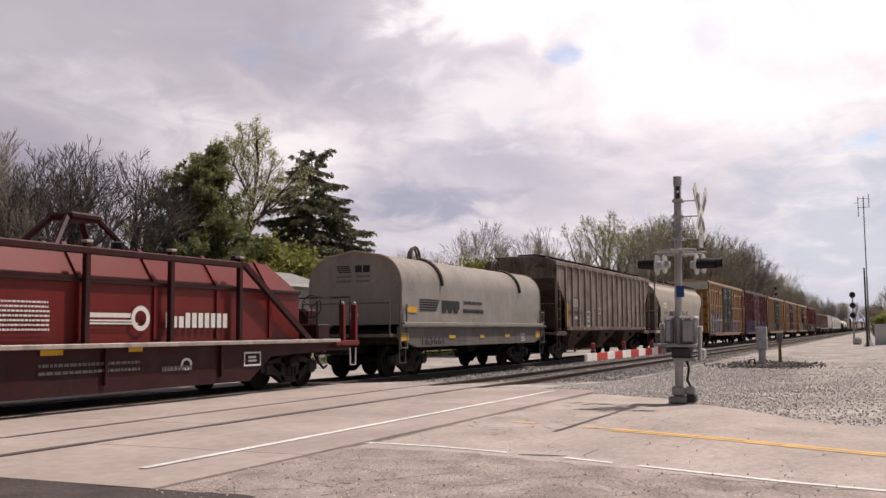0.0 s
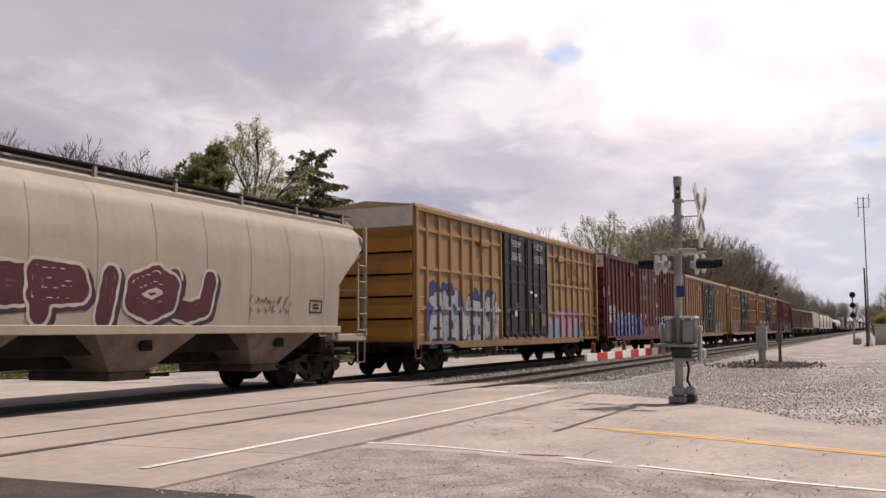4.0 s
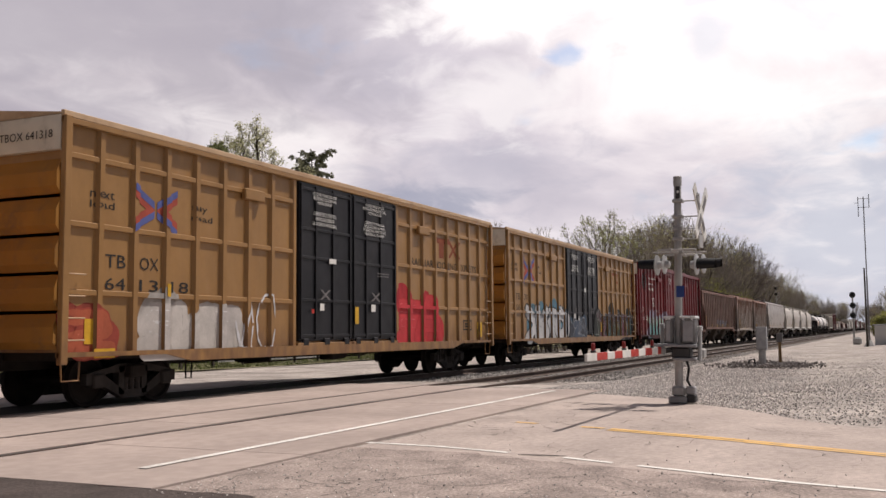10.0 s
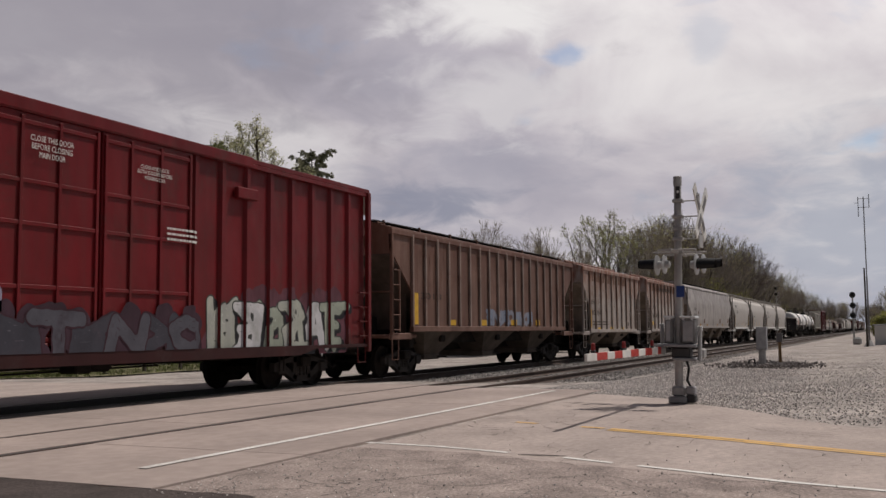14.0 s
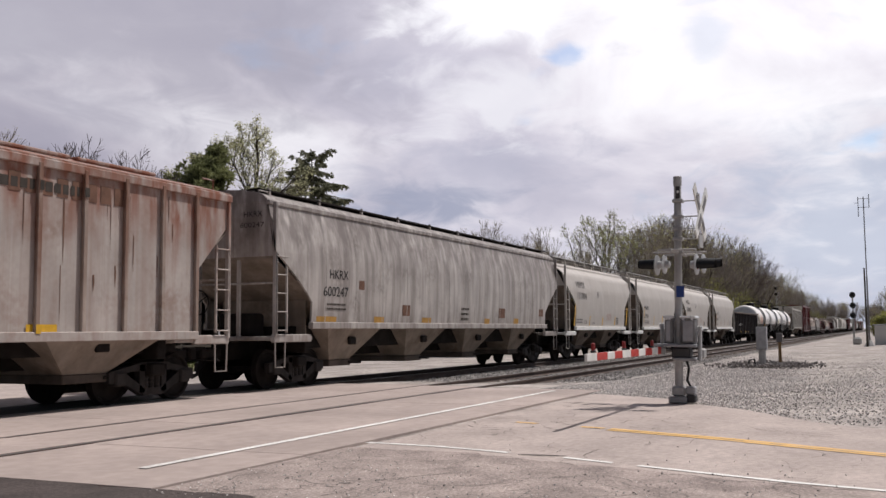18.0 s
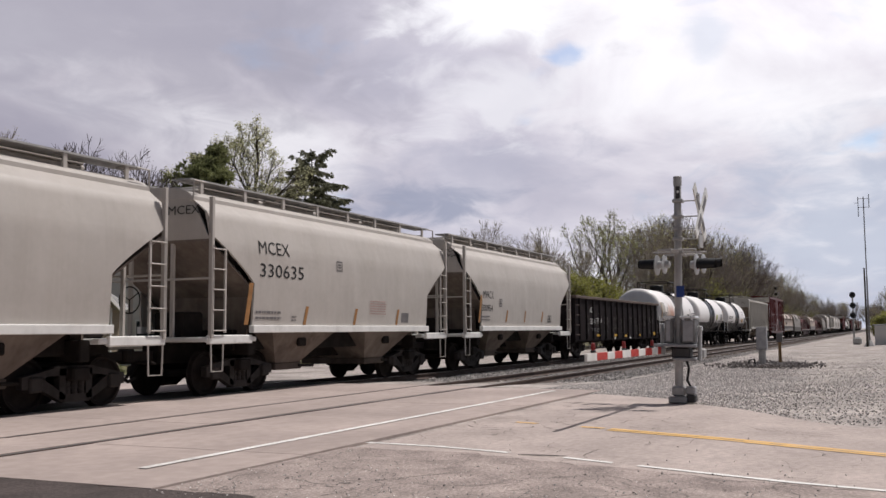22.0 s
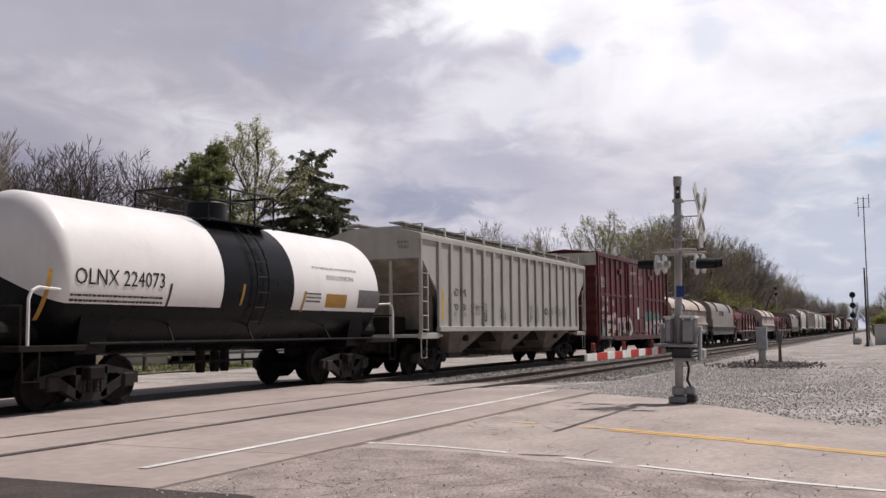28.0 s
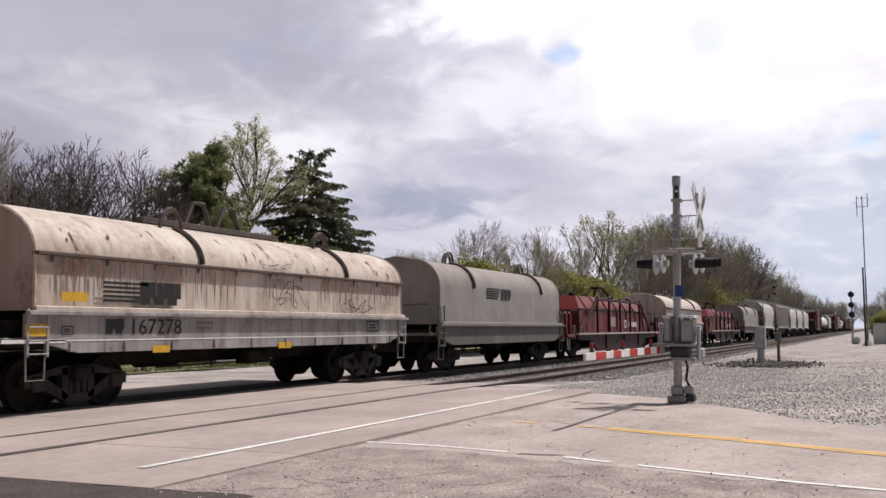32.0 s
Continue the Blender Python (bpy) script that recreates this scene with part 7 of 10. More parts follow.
graffito(box24, 2.1, 6.7, 0.8, 1.98, 6, (0.04, 0.04, 0.045), [(0.55, 0.40, 0.42), (0.50, 0.27, 0.29), (0.55, 0.44, 0.45)], (0.16, 0.25, 0.25), (0.04, 0.06, 0.06), 0.23, 27, 0.04, (0.56, 0.45, 0.46), 0.30, spell="BANDES")
spray_tag(box24, "INCO", -7.15, -6.3, 3.45, 3.85, WHITES, 0.035)
spray_tag(box24, "NSI", -7.85, -7.42, 3.5, 3.85, (0.50, 0.50, 0.52), 0.03)
spray_tag(box24, "EAOR", -7.85, -7.40, 3.1, 3.35, (0.30, 0.36, 0.44), 0.03)
spray_tag(box24, "UNSO", 0.1, 1.2, 3.85, 4.2, (0.45, 0.40, 0.40), 0.025)


def in_bays(car, posts, colour, z0, z1, text):
    """Pairs of characters, one pair in each bay between the side posts."""
    for a, b, chunk in zip(posts, posts[1:], text.split()):
        mark(car, "T", colour, a + 0.16, b - 0.2, z0, z1, chunk)


mark(red_coil_a, 'W', 'white', 2.11, 4.06, 1.41, 1.7, '10')
mark(red_coil_a, 'B', 'white', 0.19, 1.30, 1.52, 1.55)
mark(red_coil_a, 'B', 'white', 0.19, 1.37, 1.47, 1.5)
mark(red_coil_a, 'B', 'white', 0.19, 1.18, 1.59, 1.67, 'bars')
mark(red_coil_a, 'O', 'white', 1.20, 1.69, 1.35, 1.81)
mark(red_coil_a, 'L', 'white', -1.78, -0.70, 1.32, 1.84, '7')
mark(red_coil_a, 'L', 'grey', -1.05, 1.25, 0.58, 0.82, '2')
mark(red_coil_a, 'L', 'grey', 1.85, 2.73, 0.6, 0.69, '1')
mark(red_coil_a, 'O', 'white', 2.37, 2.70, 0.59, 0.83)
mark(red_coil_a, 'B', 'yellow', -1.03, -0.56, 0.96, 1.05)
mark(red_coil_a, 'B', 'yellow', 0.95, 1.31, 0.98, 1.08)
mark(red_coil_a, 'B', 'white', 7.62, 7.86, 1.17, 1.42)
mark(red_coil_a, 'F', 'white', 4.37, 4.97, 0.6, 0.9)

mark(grey_coil_a, 'S', 'black', -4.86, -3.48, 1.88, 2.25, '5')
mark(grey_coil_a, 'W', 'black', -3.28, -1.95, 1.86, 2.24, '3')
mark(grey_coil_a, 'L', 'black', -1.61, -0.06, 2.16, 2.26, '1')
mark(grey_coil_a, 'L', 'black', -1.65, 0.12, 1.88, 2.01, '1')
mark(grey_coil_a, 'T', 'black', -4.8, -3.3, 0.91, 1.13, '163661')
mark(grey_coil_a, 'B', 'yellow', -5.73, -5.04, 1.84, 2.01)
mark(grey_coil_a, 'B', 'yellow', -6.18, -5.71, 1.04, 1.26)
mark(grey_coil_a, 'B', 'yellow', -2.91, -2.43, 1.08, 1.18)
mark(grey_coil_a, 'B', 'yellow', -0.42, -0.05, 1.07, 1.18)
mark(grey_coil_a, 'B', 'yellow', 1.9, 2.4, 1.07, 1.18)
mark(grey_coil_a, 'B', 'yellow', 5.19, 5.67, 1.03, 1.28)
mark(grey_coil_a, 'F', 'white', 3.56, 3.96, 0.93, 1.19)
mark(grey_coil_a, 'L', 'grey', -2.32, -1.28, 0.96, 1.16, '2')

mark(hop3, 'B', 'pale', -6.14, -5.45, 2.32, 2.65)
mark(hop3, 'T', 'black', -6.02, -5.58, 2.39, 2.6, 'GX')
mark(hop3, 'T', 'dull', -6.99, -6.37, 2.37, 2.6, 'AT')
mark(hop3, 'L', 'dull', -7.02, -4.78, 2.01, 2.13, '1')
mark(hop3, 'O', 'pale', -2.21, -1.66, 2.03, 2.35)
mark(hop3, 'B', 'pale', -6.01, -5.56, 1.78, 1.9)
mark(hop3, 'F', 'pale', -4.19, -3.6, 1.45, 2.16)
mark(hop3, 'B', 'yellow', -7.37, -7.22, 1.49, 2.45)
mark(hop3, 'F', 'pale', 1.03, 1.24, 1.75, 2.14)
mark(hop3, 'F', 'pale', 3.92, 4.18, 1.48, 2.27)

mark(hop4, 'B', 'white', -5.83, -4.91, 2.63, 2.93)
mark(hop4, 'T', 'black', -5.77, -4.97, 2.68, 2.87, 'CEFX')
mark(hop4, 'T', 'dull', -5.8, -4.62, 2.23, 2.42, '319074')
mark(hop4, 'L', 'dull', -5.86, -4.91, 1.7, 1.96, '2')
mark(hop4, 'F', 'black', 5.27, 5.81, 1.75, 2.06)
mark(hop4, 'B', 'dull', -6.59, -6.27, 1.65, 1.82)

mark(box5, 'D', 'white', -1.77, -0.71, 4.32, 4.59, 'CLOSE THIS DOOR|BEFORE CLOSING|MAIN DOOR')
mark(box5, 'D', 'white', -1.79, -0.67, 3.82, 4.13, 'CIERRE ESTA PUERTA|ANTES DE CERRAR|LA PUERTA PRINCIPAL')
mark(box5, 'D', 'white', 0.76, 1.77, 4.36, 4.63, 'CLOSE AND LOCK|BOTH DOORS BEFORE|MOVING CAR')
mark(box5, 'D', 'white', 0.77, 1.79, 3.87, 4.18, 'CIERRE Y PONGA|SEGURO EN AMBAS|PUERTAS ANTES DE|MOVER EL CARRO')
mark(box5, 'T', 'dull', 3.65, 8.51, 3.25, 3.43, 'RAILCAR POOLING EXPERTS')
mark(box5, 'B', 'faintred', 5.17, 6.19, 3.98, 4.14)
mark(box5, 'B', 'faintred', 5.48, 5.82, 3.53, 3.98)
mark(box5, 'X', 'faintred', 6.13, 6.95, 3.57, 4.1)
mark(box5, 'F', 'black', 7.28, 7.83, 1.33, 1.65)
mark(box5, 'B', 'white', -1.43, -1.22, 1.82, 2.02)
mark(box5, 'B', 'faintred', -1.8, -1.63, 1.74, 1.87)
mark(box5, 'B', 'yellow', 0.3, 0.41, 1.49, 1.95)
mark(box5, 'B', 'faintred', 0.74, 0.88, 1.72, 1.88)
mark(box5, 'B', 'grey', 1.56, 2.04, 1.48, 1.94)
mark(box5, 'B', 'white', 0.25, 0.52, 2.7, 2.79)
mark(box5, 'B', 'white', 0.77, 1.03, 2.59, 2.69)
mark(box5, 'X', 'grey', -1.42, -0.96, 2.12, 2.31)
mark(box5, 'X', 'grey', 1.09, 1.59, 2.13, 2.33)
mark(box5, 'L', 'grey', -2.32, -1.84, 1.92, 2.08, '3')
mark(box5, 'L', 'grey', -2.31, -2.01, 1.47, 1.66, '3')
mark(box5, 'L', 'grey', 1.45, 2.08, 2.72, 2.86, '2')
mark(box5, 'B', 'yellow', 8.25, 8.84, 1.1, 1.27)

mark(box6, 'D', 'white', -1.6, -0.76, 4.03, 4.28, 'CLOSE THIS DOOR|BEFORE CLOSING|MAIN DOOR')
mark(box6, 'D', 'white', 0.91, 1.86, 4.0, 4.28, 'CLOSE AND LOCK|BOTH DOORS BEFORE|MOVING CAR')
mark(box6, 'O', 'white', -6.19, -5.86, 2.05, 2.27)
mark(box6, 'L', 'white', -1.26, -0.99, 2.91, 3.16, '2')
mark(box6, 'L', 'white', 1.56, 2.18, 2.58, 2.8, '3')
mark(box6, 'B', 'white', 1.42, 1.54, 1.84, 2.03)
mark(box6, 'B', 'white', -1.2, -1.09, 1.91, 2.16)
mark(box6, 'O', 'white', -9.48, -8.73, 2.82, 3.48)
mark(box6, 'F', 'white', -8.64, -8.06, 2.13, 2.48)
mark(box6, 'T', 'white', -8.56, -8.12, 2.2, 2.41, 'TO')
mark(box6, 'F', 'white', -7.91, -7.32, 2.15, 2.51)
mark(box6, 'T', 'white', -7.82, -7.38, 2.22, 2.44, 'BX')
mark(box6, 'F', 'white', -8.73, -8.06, 1.67, 2.03)
mark(box6, 'T', 'white', -8.62, -8.15, 1.73, 1.97, '88')
mark(box6, 'F', 'white', -7.91, -7.38, 1.68, 2.05)
mark(box6, 'T', 'white', -7.85, -7.45, 1.74, 1.98, '90')

mark(box7, 'T', 'dull', -8.56, -7.99, 3.65, 3.95, 'next|load')
mark(box7, 'T', 'dull', -5.86, -5.25, 3.62, 3.96, 'any|road')
in_bays(box7, posts7, 'dull', 2.44, 2.66, 'TB OX')
in_bays(box7, posts7, 'dull', 2.0, 2.21, '66 15 92')
mark(box7, 'E', 'red', -7.74, -6.08, 3.1, 4.42)
mark(box7, 'D', 'white', -1.64, -0.66, 3.97, 4.24, 'CLOSE THIS DOOR|BEFORE CLOSING|MAIN DOOR')
mark(box7, 'D', 'white', 0.74, 1.93, 3.88, 4.24, 'CLOSE AND LOCK|BOTH DOORS BEFORE|MOVING CAR')
mark(box7, 'B', 'faintred', 5.08, 6.32, 4.08, 4.22)
mark(box7, 'B', 'faintred', 5.43, 5.84, 3.61, 4.08)
mark(box7, 'X', 'faintred', 6.19, 7.14, 3.64, 4.25)
mark(box7, 'T', 'dull', 3.87, 8.22, 3.26, 3.51, 'Railcar Pooling Experts')
mark(box7, 'B', 'white', 0.23, 0.4, 3.0, 3.17)
mark(box7, 'B', 'white', 0.32, 0.57, 2.58, 2.75)
mark(box7, 'B', 'white', -0.77, -0.57, 2.58, 2.68)
mark(box7, 'X', 'grey', -1.31, -0.93, 2.14, 2.29)
mark(box7, 'X', 'grey', 0.86, 1.26, 2.1, 2.29)
mark(box7, 'F', 'white', 7.44, 7.89, 1.36, 1.72)
mark(box7, 'F', 'dull', -6.58, -6.35, 2.46, 2.71)
mark(box7, 'B', 'yellow', -8.53, -8.0, 0.87, 1.05)
mark(box7, 'L', 'white', -1.96, -1.7, 1.73, 1.83, '2')

mark(box8, 'T', 'black', -8.82, -8.24, 3.43, 3.78, 'next|load')
mark(box8, 'T', 'black', -6.15, -5.5, 3.46, 3.79, 'any|road')
mark(box8, 'E', 'red', -7.78, -6.57, 3.14, 4.04)
in_bays(box8, posts8, 'black', 2.46, 2.69, 'TB OX')
in_bays(box8, posts8, 'black', 2.07, 2.28, '64 13 18')
mark(box8, 'D', 'white', -1.91, -0.82, 4.31, 4.61, 'CLOSE THIS DOOR|BEFORE CLOSING|MAIN DOOR')
mark(box8, 'D', 'white', -1.91, -0.82, 3.79, 4.15, 'CIERRE ESTA PUERTA|ANTES DE CERRAR|LA PUERTA PRINCIPAL')
mark(box8, 'D', 'white', 0.52, 1.76, 4.33, 4.63, 'CLOSE AND LOCK|BOTH DOORS BEFORE|MOVING CAR')
mark(box8, 'D', 'white', 0.52, 1.75, 3.78, 4.17, 'CIERRE Y PONGA|SEGURO EN AMBAS|PUERTAS ANTES DE|MOVER EL CARRO')
mark(box8, 'T', 'dull', 3.55, 8.4, 3.2, 3.42, 'RAILCAR POOLING EXPERTS')
mark(box8, 'B', 'faintred', 5.17, 6.19, 3.98, 4.14)
mark(box8, 'B', 'faintred', 5.48, 5.82, 3.53, 3.98)
mark(box8, 'X', 'faintred', 6.13, 6.95, 3.57, 4.1)
mark(box8, 'F', 'black', 7.28, 7.83, 1.33, 1.65)
mark(box8, 'B', 'yellow', 8.45, 8.7, 1.1, 1.6)
mark(box8, 'B', 'white', -1.16, -0.84, 2.95, 3.07)
mark(box8, 'X', 'grey', -1.58, -1.1, 2.07, 2.31)
mark(box8, 'X', 'grey', 0.92, 1.45, 2.09, 2.32)
mark(box8, 'B', 'white', -1.58, -1.39, 1.81, 1.98)
mark(box8, 'B', 'white', 0.94, 1.17, 1.82, 2.01)
mark(box8, 'B', 'yellow', 0.07, 0.25, 1.5, 1.93)
mark(box8, 'B', 'red', -1.95, -1.84, 1.74, 1.84)
mark(box8, 'L', 'grey', 1.27, 1.92, 2.71, 2.85, '2')
mark(box8, 'B', 'yellow', -8.9, -8.7, 1.13, 1.56)
mark(box8, 'B', 'yellow', -8.76, -8.27, 0.89, 1.05)
mark(box8, 'B', 'yellow', -6.9, -6.81, 1.99, 2.23)

mark(box9, 'T', 'dull', -6.13, -5.51, 3.46, 3.8, 'any|road')
mark(box9, 'E', 'red', -7.75, -6.35, 3.02, 4.12)
mark(box9, 'T', 'dull', -8.85, -8.25, 3.46, 3.8, 'next|load')
in_bays(box9, posts9, 'dull', 2.45, 2.68, 'TB OX')
in_bays(box9, posts9, 'dull', 2.06, 2.28, '66 41 73')
mark(box9, 'D', 'white', -1.87, -0.83, 4.32, 4.57, 'CLOSE THIS DOOR|BEFORE CLOSING|MAIN DOOR')
mark(box9, 'D', 'white', -1.86, -0.79, 3.81, 4.11, 'CIERRE ESTA PUERTA|ANTES DE CERRAR|LA PUERTA PRINCIPAL')
mark(box9, 'D', 'white', 0.59, 1.82, 4.33, 4.62, 'CLOSE AND LOCK|BOTH DOORS BEFORE|MOVING CAR')
mark(box9, 'D', 'white', 0.6, 1.86, 3.78, 4.15, 'CIERRE Y PONGA|SEGURO EN AMBAS|PUERTAS ANTES DE|MOVER EL CARRO')
mark(box9, 'T', 'faint', 3.62, 8.39, 3.15, 3.38, 'RAILCAR POOLING EXPERTS')
mark(box9, 'B', 'faintred', 5.35, 6.16, 4.0, 4.13)
mark(box9, 'X', 'faintred', 5.96, 6.64, 3.61, 4.09)
mark(box9, 'X', 'grey', -1.49, -1.11, 2.09, 2.26)
mark(box9, 'X', 'grey', 1.06, 1.44, 2.09, 2.3)
mark(box9, 'F', 'white', -0.98, -0.71, 1.67, 1.88)
mark(box9, 'B', 'white', 0.06, 0.29, 2.98, 3.17)
mark(box9, 'B', 'white', -1.56, -1.36, 1.8, 2.01)
mark(box9, 'L', 'grey', 1.44, 2.03, 2.66, 2.81, '2')

mark(box10, 'O', 'black', -8.27, -7.21, 3.53, 4.56)
mark(box10, 'O', 'white', -7.99, -7.51, 3.65, 4.44)
mark(box10, 'L', 'white', -6.79, -5.05, 4.2, 4.29, '1')
mark(box10, 'L', 'white', -6.79, -5.48, 3.87, 3.97, '1')
mark(box10, 'L', 'white', -6.79, -5.43, 3.55, 3.68, '1')
mark(box10, 'T', 'white', -8.4, -7.95, 2.33, 2.54, 'CP')
mark(box10, 'T', 'white', -8.44, -7.1, 1.85, 2.09, '218 325')
mark(box10, 'D', 'white', -1.58, -0.68, 4.08, 4.47, 'CLOSE THIS DOOR|BEFORE CLOSING|MAIN DOOR')
mark(box10, 'D', 'white', 0.84, 1.77, 4.08, 4.37, 'CLOSE AND LOCK|BOTH DOORS BEFORE|MOVING CAR')
mark(box10, 'B', 'yellow', -9.21, -8.73, 1.01, 1.26)
mark(box10, 'T', 'white', -5.92, -5.23, 2.65, 3.14, 'MZ')
mark(box10, 'L', 'white', 1.66, 2.59, 2.99, 3.29, '3')

mark(hop11, 'B', 'yellow', -7.04, -6.76, 1.5, 2.41)
mark(hop11, 'T', 'dull', -6.98, -5.13, 2.25, 2.43, '23010')
mark(hop11, 'B', 'yellow', -4.59, -4.06, 1.48, 1.65)
mark(hop11, 'B', 'yellow', -1.98, -1.48, 1.48, 1.67)
mark(hop11, 'B', 'yellow', 0.85, 1.3, 1.49, 1.69)
mark(hop11, 'B', 'yellow', 3.58, 3.99, 1.5, 1.7)

mark(hop12, 'T', 'dull', -4.05, -3.52, 2.49, 2.7, 'NW')
mark(hop12, 'T', 'dull', -4.17, -2.46, 2.0, 2.23, '182 964')
mark(hop12, 'B', 'yellow', -4.44, -4.29, 1.42, 2.24)
mark(hop12, 'B', 'yellow', -3.03, -2.58, 1.31, 1.42)
mark(hop12, 'B', 'yellow', -0.82, -0.26, 1.3, 1.43)
mark(hop12, 'B', 'yellow', 1.32, 1.88, 1.3, 1.43)
mark(hop12, 'B', 'dark', -4.31, -4.04, 1.42, 1.57)
mark(hop12, 'L', 'dull', -3.91, -1.3, 1.47, 1.71, '2')
mark(hop12, 'B', 'dull', 2.47, 2.93, 1.52, 1.7)

mark(hop13, 'T', 'dull', -3.77, -3.13, 2.5, 2.73, 'NW')
mark(hop13, 'T', 'dull', -3.91, -2.26, 2.0, 2.24, '182 928')
mark(hop13, 'B', 'yellow', -4.04, -3.75, 1.58, 1.79)
mark(hop13, 'B', 'yellow', -1.88, -1.42, 1.32, 1.46)
mark(hop13, 'B', 'yellow', 0.3, 0.93, 1.31, 1.46)
mark(hop13, 'L', 'dull', -3.01, 1.57, 3.61, 3.77, '1')

mark(hop14, 'T', 'black', -7.86, -6.97, 2.6, 2.82, 'HKRX')
mark(hop14, 'T', 'black', -8.13, -6.96, 2.17, 2.41, '600247')
mark(hop14, 'B', 'rust', -6.41, -6.13, 2.38, 2.61)
mark(hop14, 'B', 'rust', -3.92, -3.44, 1.74, 2.04)
mark(hop14, 'B', 'rust', 3.51, 4.11, 1.75, 2.08)
mark(hop14, 'B', 'rust', 7.81, 8.3, 1.84, 2.12)
mark(hop14, 'B', 'ochre', -8.4, -7.47, 1.55, 1.68)
mark(hop14, 'B', 'ochre', -5.54, -4.99, 1.53, 1.7)
mark(hop14, 'B', 'ochre', -2.63, -2.01, 1.55, 1.7)
mark(hop14, 'B', 'ochre', 2.21, 2.67, 1.54, 1.71)
mark(hop14, 'B', 'ochre', 5.02, 5.52, 1.55, 1.74)
mark(hop14, 'L', 'dull', -7.95, -7.05, 1.78, 2.0, '2')
mark(hop14, 'L', 'dull', 0.2, 0.82, 1.56, 2.04, '3')

mark(hop15, 'T', 'black', -4.17, -2.83, 3.16, 3.45, 'MRMX')
mark(hop15, 'T', 'black', -4.09, -2.69, 2.67, 2.96, '131004')
mark(hop15, 'I', 'yellow', -4.61, -4.36, 1.49, 2.4)
mark(hop15, 'I', 'yellow', -2.24, -2.05, 1.5, 1.93)
mark(hop15, 'I', 'yellow', -0.06, 0.15, 1.51, 1.92)
mark(hop15, 'I', 'yellow', 2.23, 2.45, 1.52, 1.94)
mark(hop15, 'I', 'yellow', 4.58, 4.87, 1.53, 2.42)
mark(hop15, 'F', 'black', 2.59, 3.01, 1.57, 1.89)
mark(hop15, 'L', 'grey', -4.26, -3.25, 1.55, 1.79, '2')
mark(hop15, 'L', 'redlines', 0.74, 1.62, 1.73, 2.07, '6')
mark(hop15, 'L', 'grey', -1.74, -1.25, 1.54, 1.65, '2')
mark(hop15, 'L', 'grey', -2.98, -2.59, 1.55, 1.73, '3')
mark(hop15, 'F', 'grey', -0.88, -0.65, 2.83, 3.07)

mark(hop16, 'T', 'black', -4.08, -2.97, 2.41, 2.63, 'MRMX')
mark(hop16, 'T', 'black', -4.12, -3.08, 1.96, 2.18, '131954')
mark(hop16, 'I', 'yellow', -4.21, -4.02, 1.71, 2.51)
mark(hop16, 'L', 'grey', -4.02, -2.85, 1.61, 1.81, '2')
mark(hop16, 'I', 'yellow', -1.69, -1.47, 1.58, 2.06)
mark(hop16, 'I', 'yellow', 0.62, 0.88, 1.6, 2.08)

mark(hop17, 'T', 'black', -4.14, -2.95, 3.01, 3.29, 'MCEX')
mark(hop17, 'T', 'black', -4.11, -2.38, 2.51, 2.8, '330635')
mark(hop17, 'I', 'orange', -4.61, -4.34, 1.47, 2.36)
mark(hop17, 'I', 'orange', -2.34, -2.12, 1.47, 1.9)
mark(hop17, 'I', 'orange', -0.02, 0.2, 1.47, 1.89)
mark(hop17, 'I', 'orange', 2.32, 2.53, 1.48, 1.91)
mark(hop17, 'L', 'grey', -4.22, -3.25, 1.52, 1.77, '2')
mark(hop17, 'F', 'grey', -0.9, -0.62, 2.79, 3.04)
mark(hop17, 'L', 'redlines', 0.82, 1.71, 1.72, 2.11, '6')
mark(hop17, 'B', 'grey', 2.66, 3.11, 1.55, 1.82)
mark(hop17, 'L', 'grey', -2.82, -2.63, 1.52, 1.67, '2')

mark(hop18, 'T', 'black', -4.25, -3.3, 2.4, 2.65, 'MWCX')
mark(hop18, 'T', 'black', -4.33, -3.35, 1.96, 2.19, '300954')
mark(hop18, 'I', 'orange', -4.61, -4.33, 1.58, 2.5)
mark(hop18, 'I', 'orange', -2.09, -1.85, 1.6, 2.02)
mark(hop18, 'I', 'orange', -0.15, 0.05, 1.61, 2.03)
mark(hop18, 'I', 'orange', 1.82, 2.05, 1.63, 2.04)
mark(hop18, 'F', 'black', 2.63, 3.04, 1.63, 1.89)
mark(hop18, 'L', 'grey', -4.45, -3.58, 1.59, 1.81, '2')
mark(hop18, 'F', 'grey', -2.74, -2.47, 2.14, 2.41)

mark(gon19, 'T', 'white', -6.05, -5.74, 2.11, 2.34, 'NS')
mark(gon19, 'T', 'white', -6.04, -5.47, 1.58, 1.84, '201')
mark(gon19, 'T', 'white', -5.0, -4.35, 1.58, 1.85, '704')
mark(gon19, 'L', 'grey', -5.78, -5.44, 1.19, 1.39, '2')
mark(gon19, 'L', 'grey', -4.89, -4.52, 1.16, 1.37, '2')
mark(gon19, 'B', 'yellow', -4.99, -4.51, 1.0, 1.1)
mark(gon19, 'B', 'yellow', -1.79, -1.29, 0.98, 1.09)
mark(gon19, 'B', 'yellow', 0.31, 0.78, 0.94, 1.05)
mark(gon19, 'B', 'yellow', 3.48, 3.89, 0.96, 1.06)
mark(gon19, 'B', 'yellow', 7.11, 7.53, 0.98, 1.17)
mark(gon19, 'B', 'white', -1.67, -1.46, 0.85, 0.95)
mark(gon19, 'B', 'white', 1.47, 1.68, 0.84, 0.94)

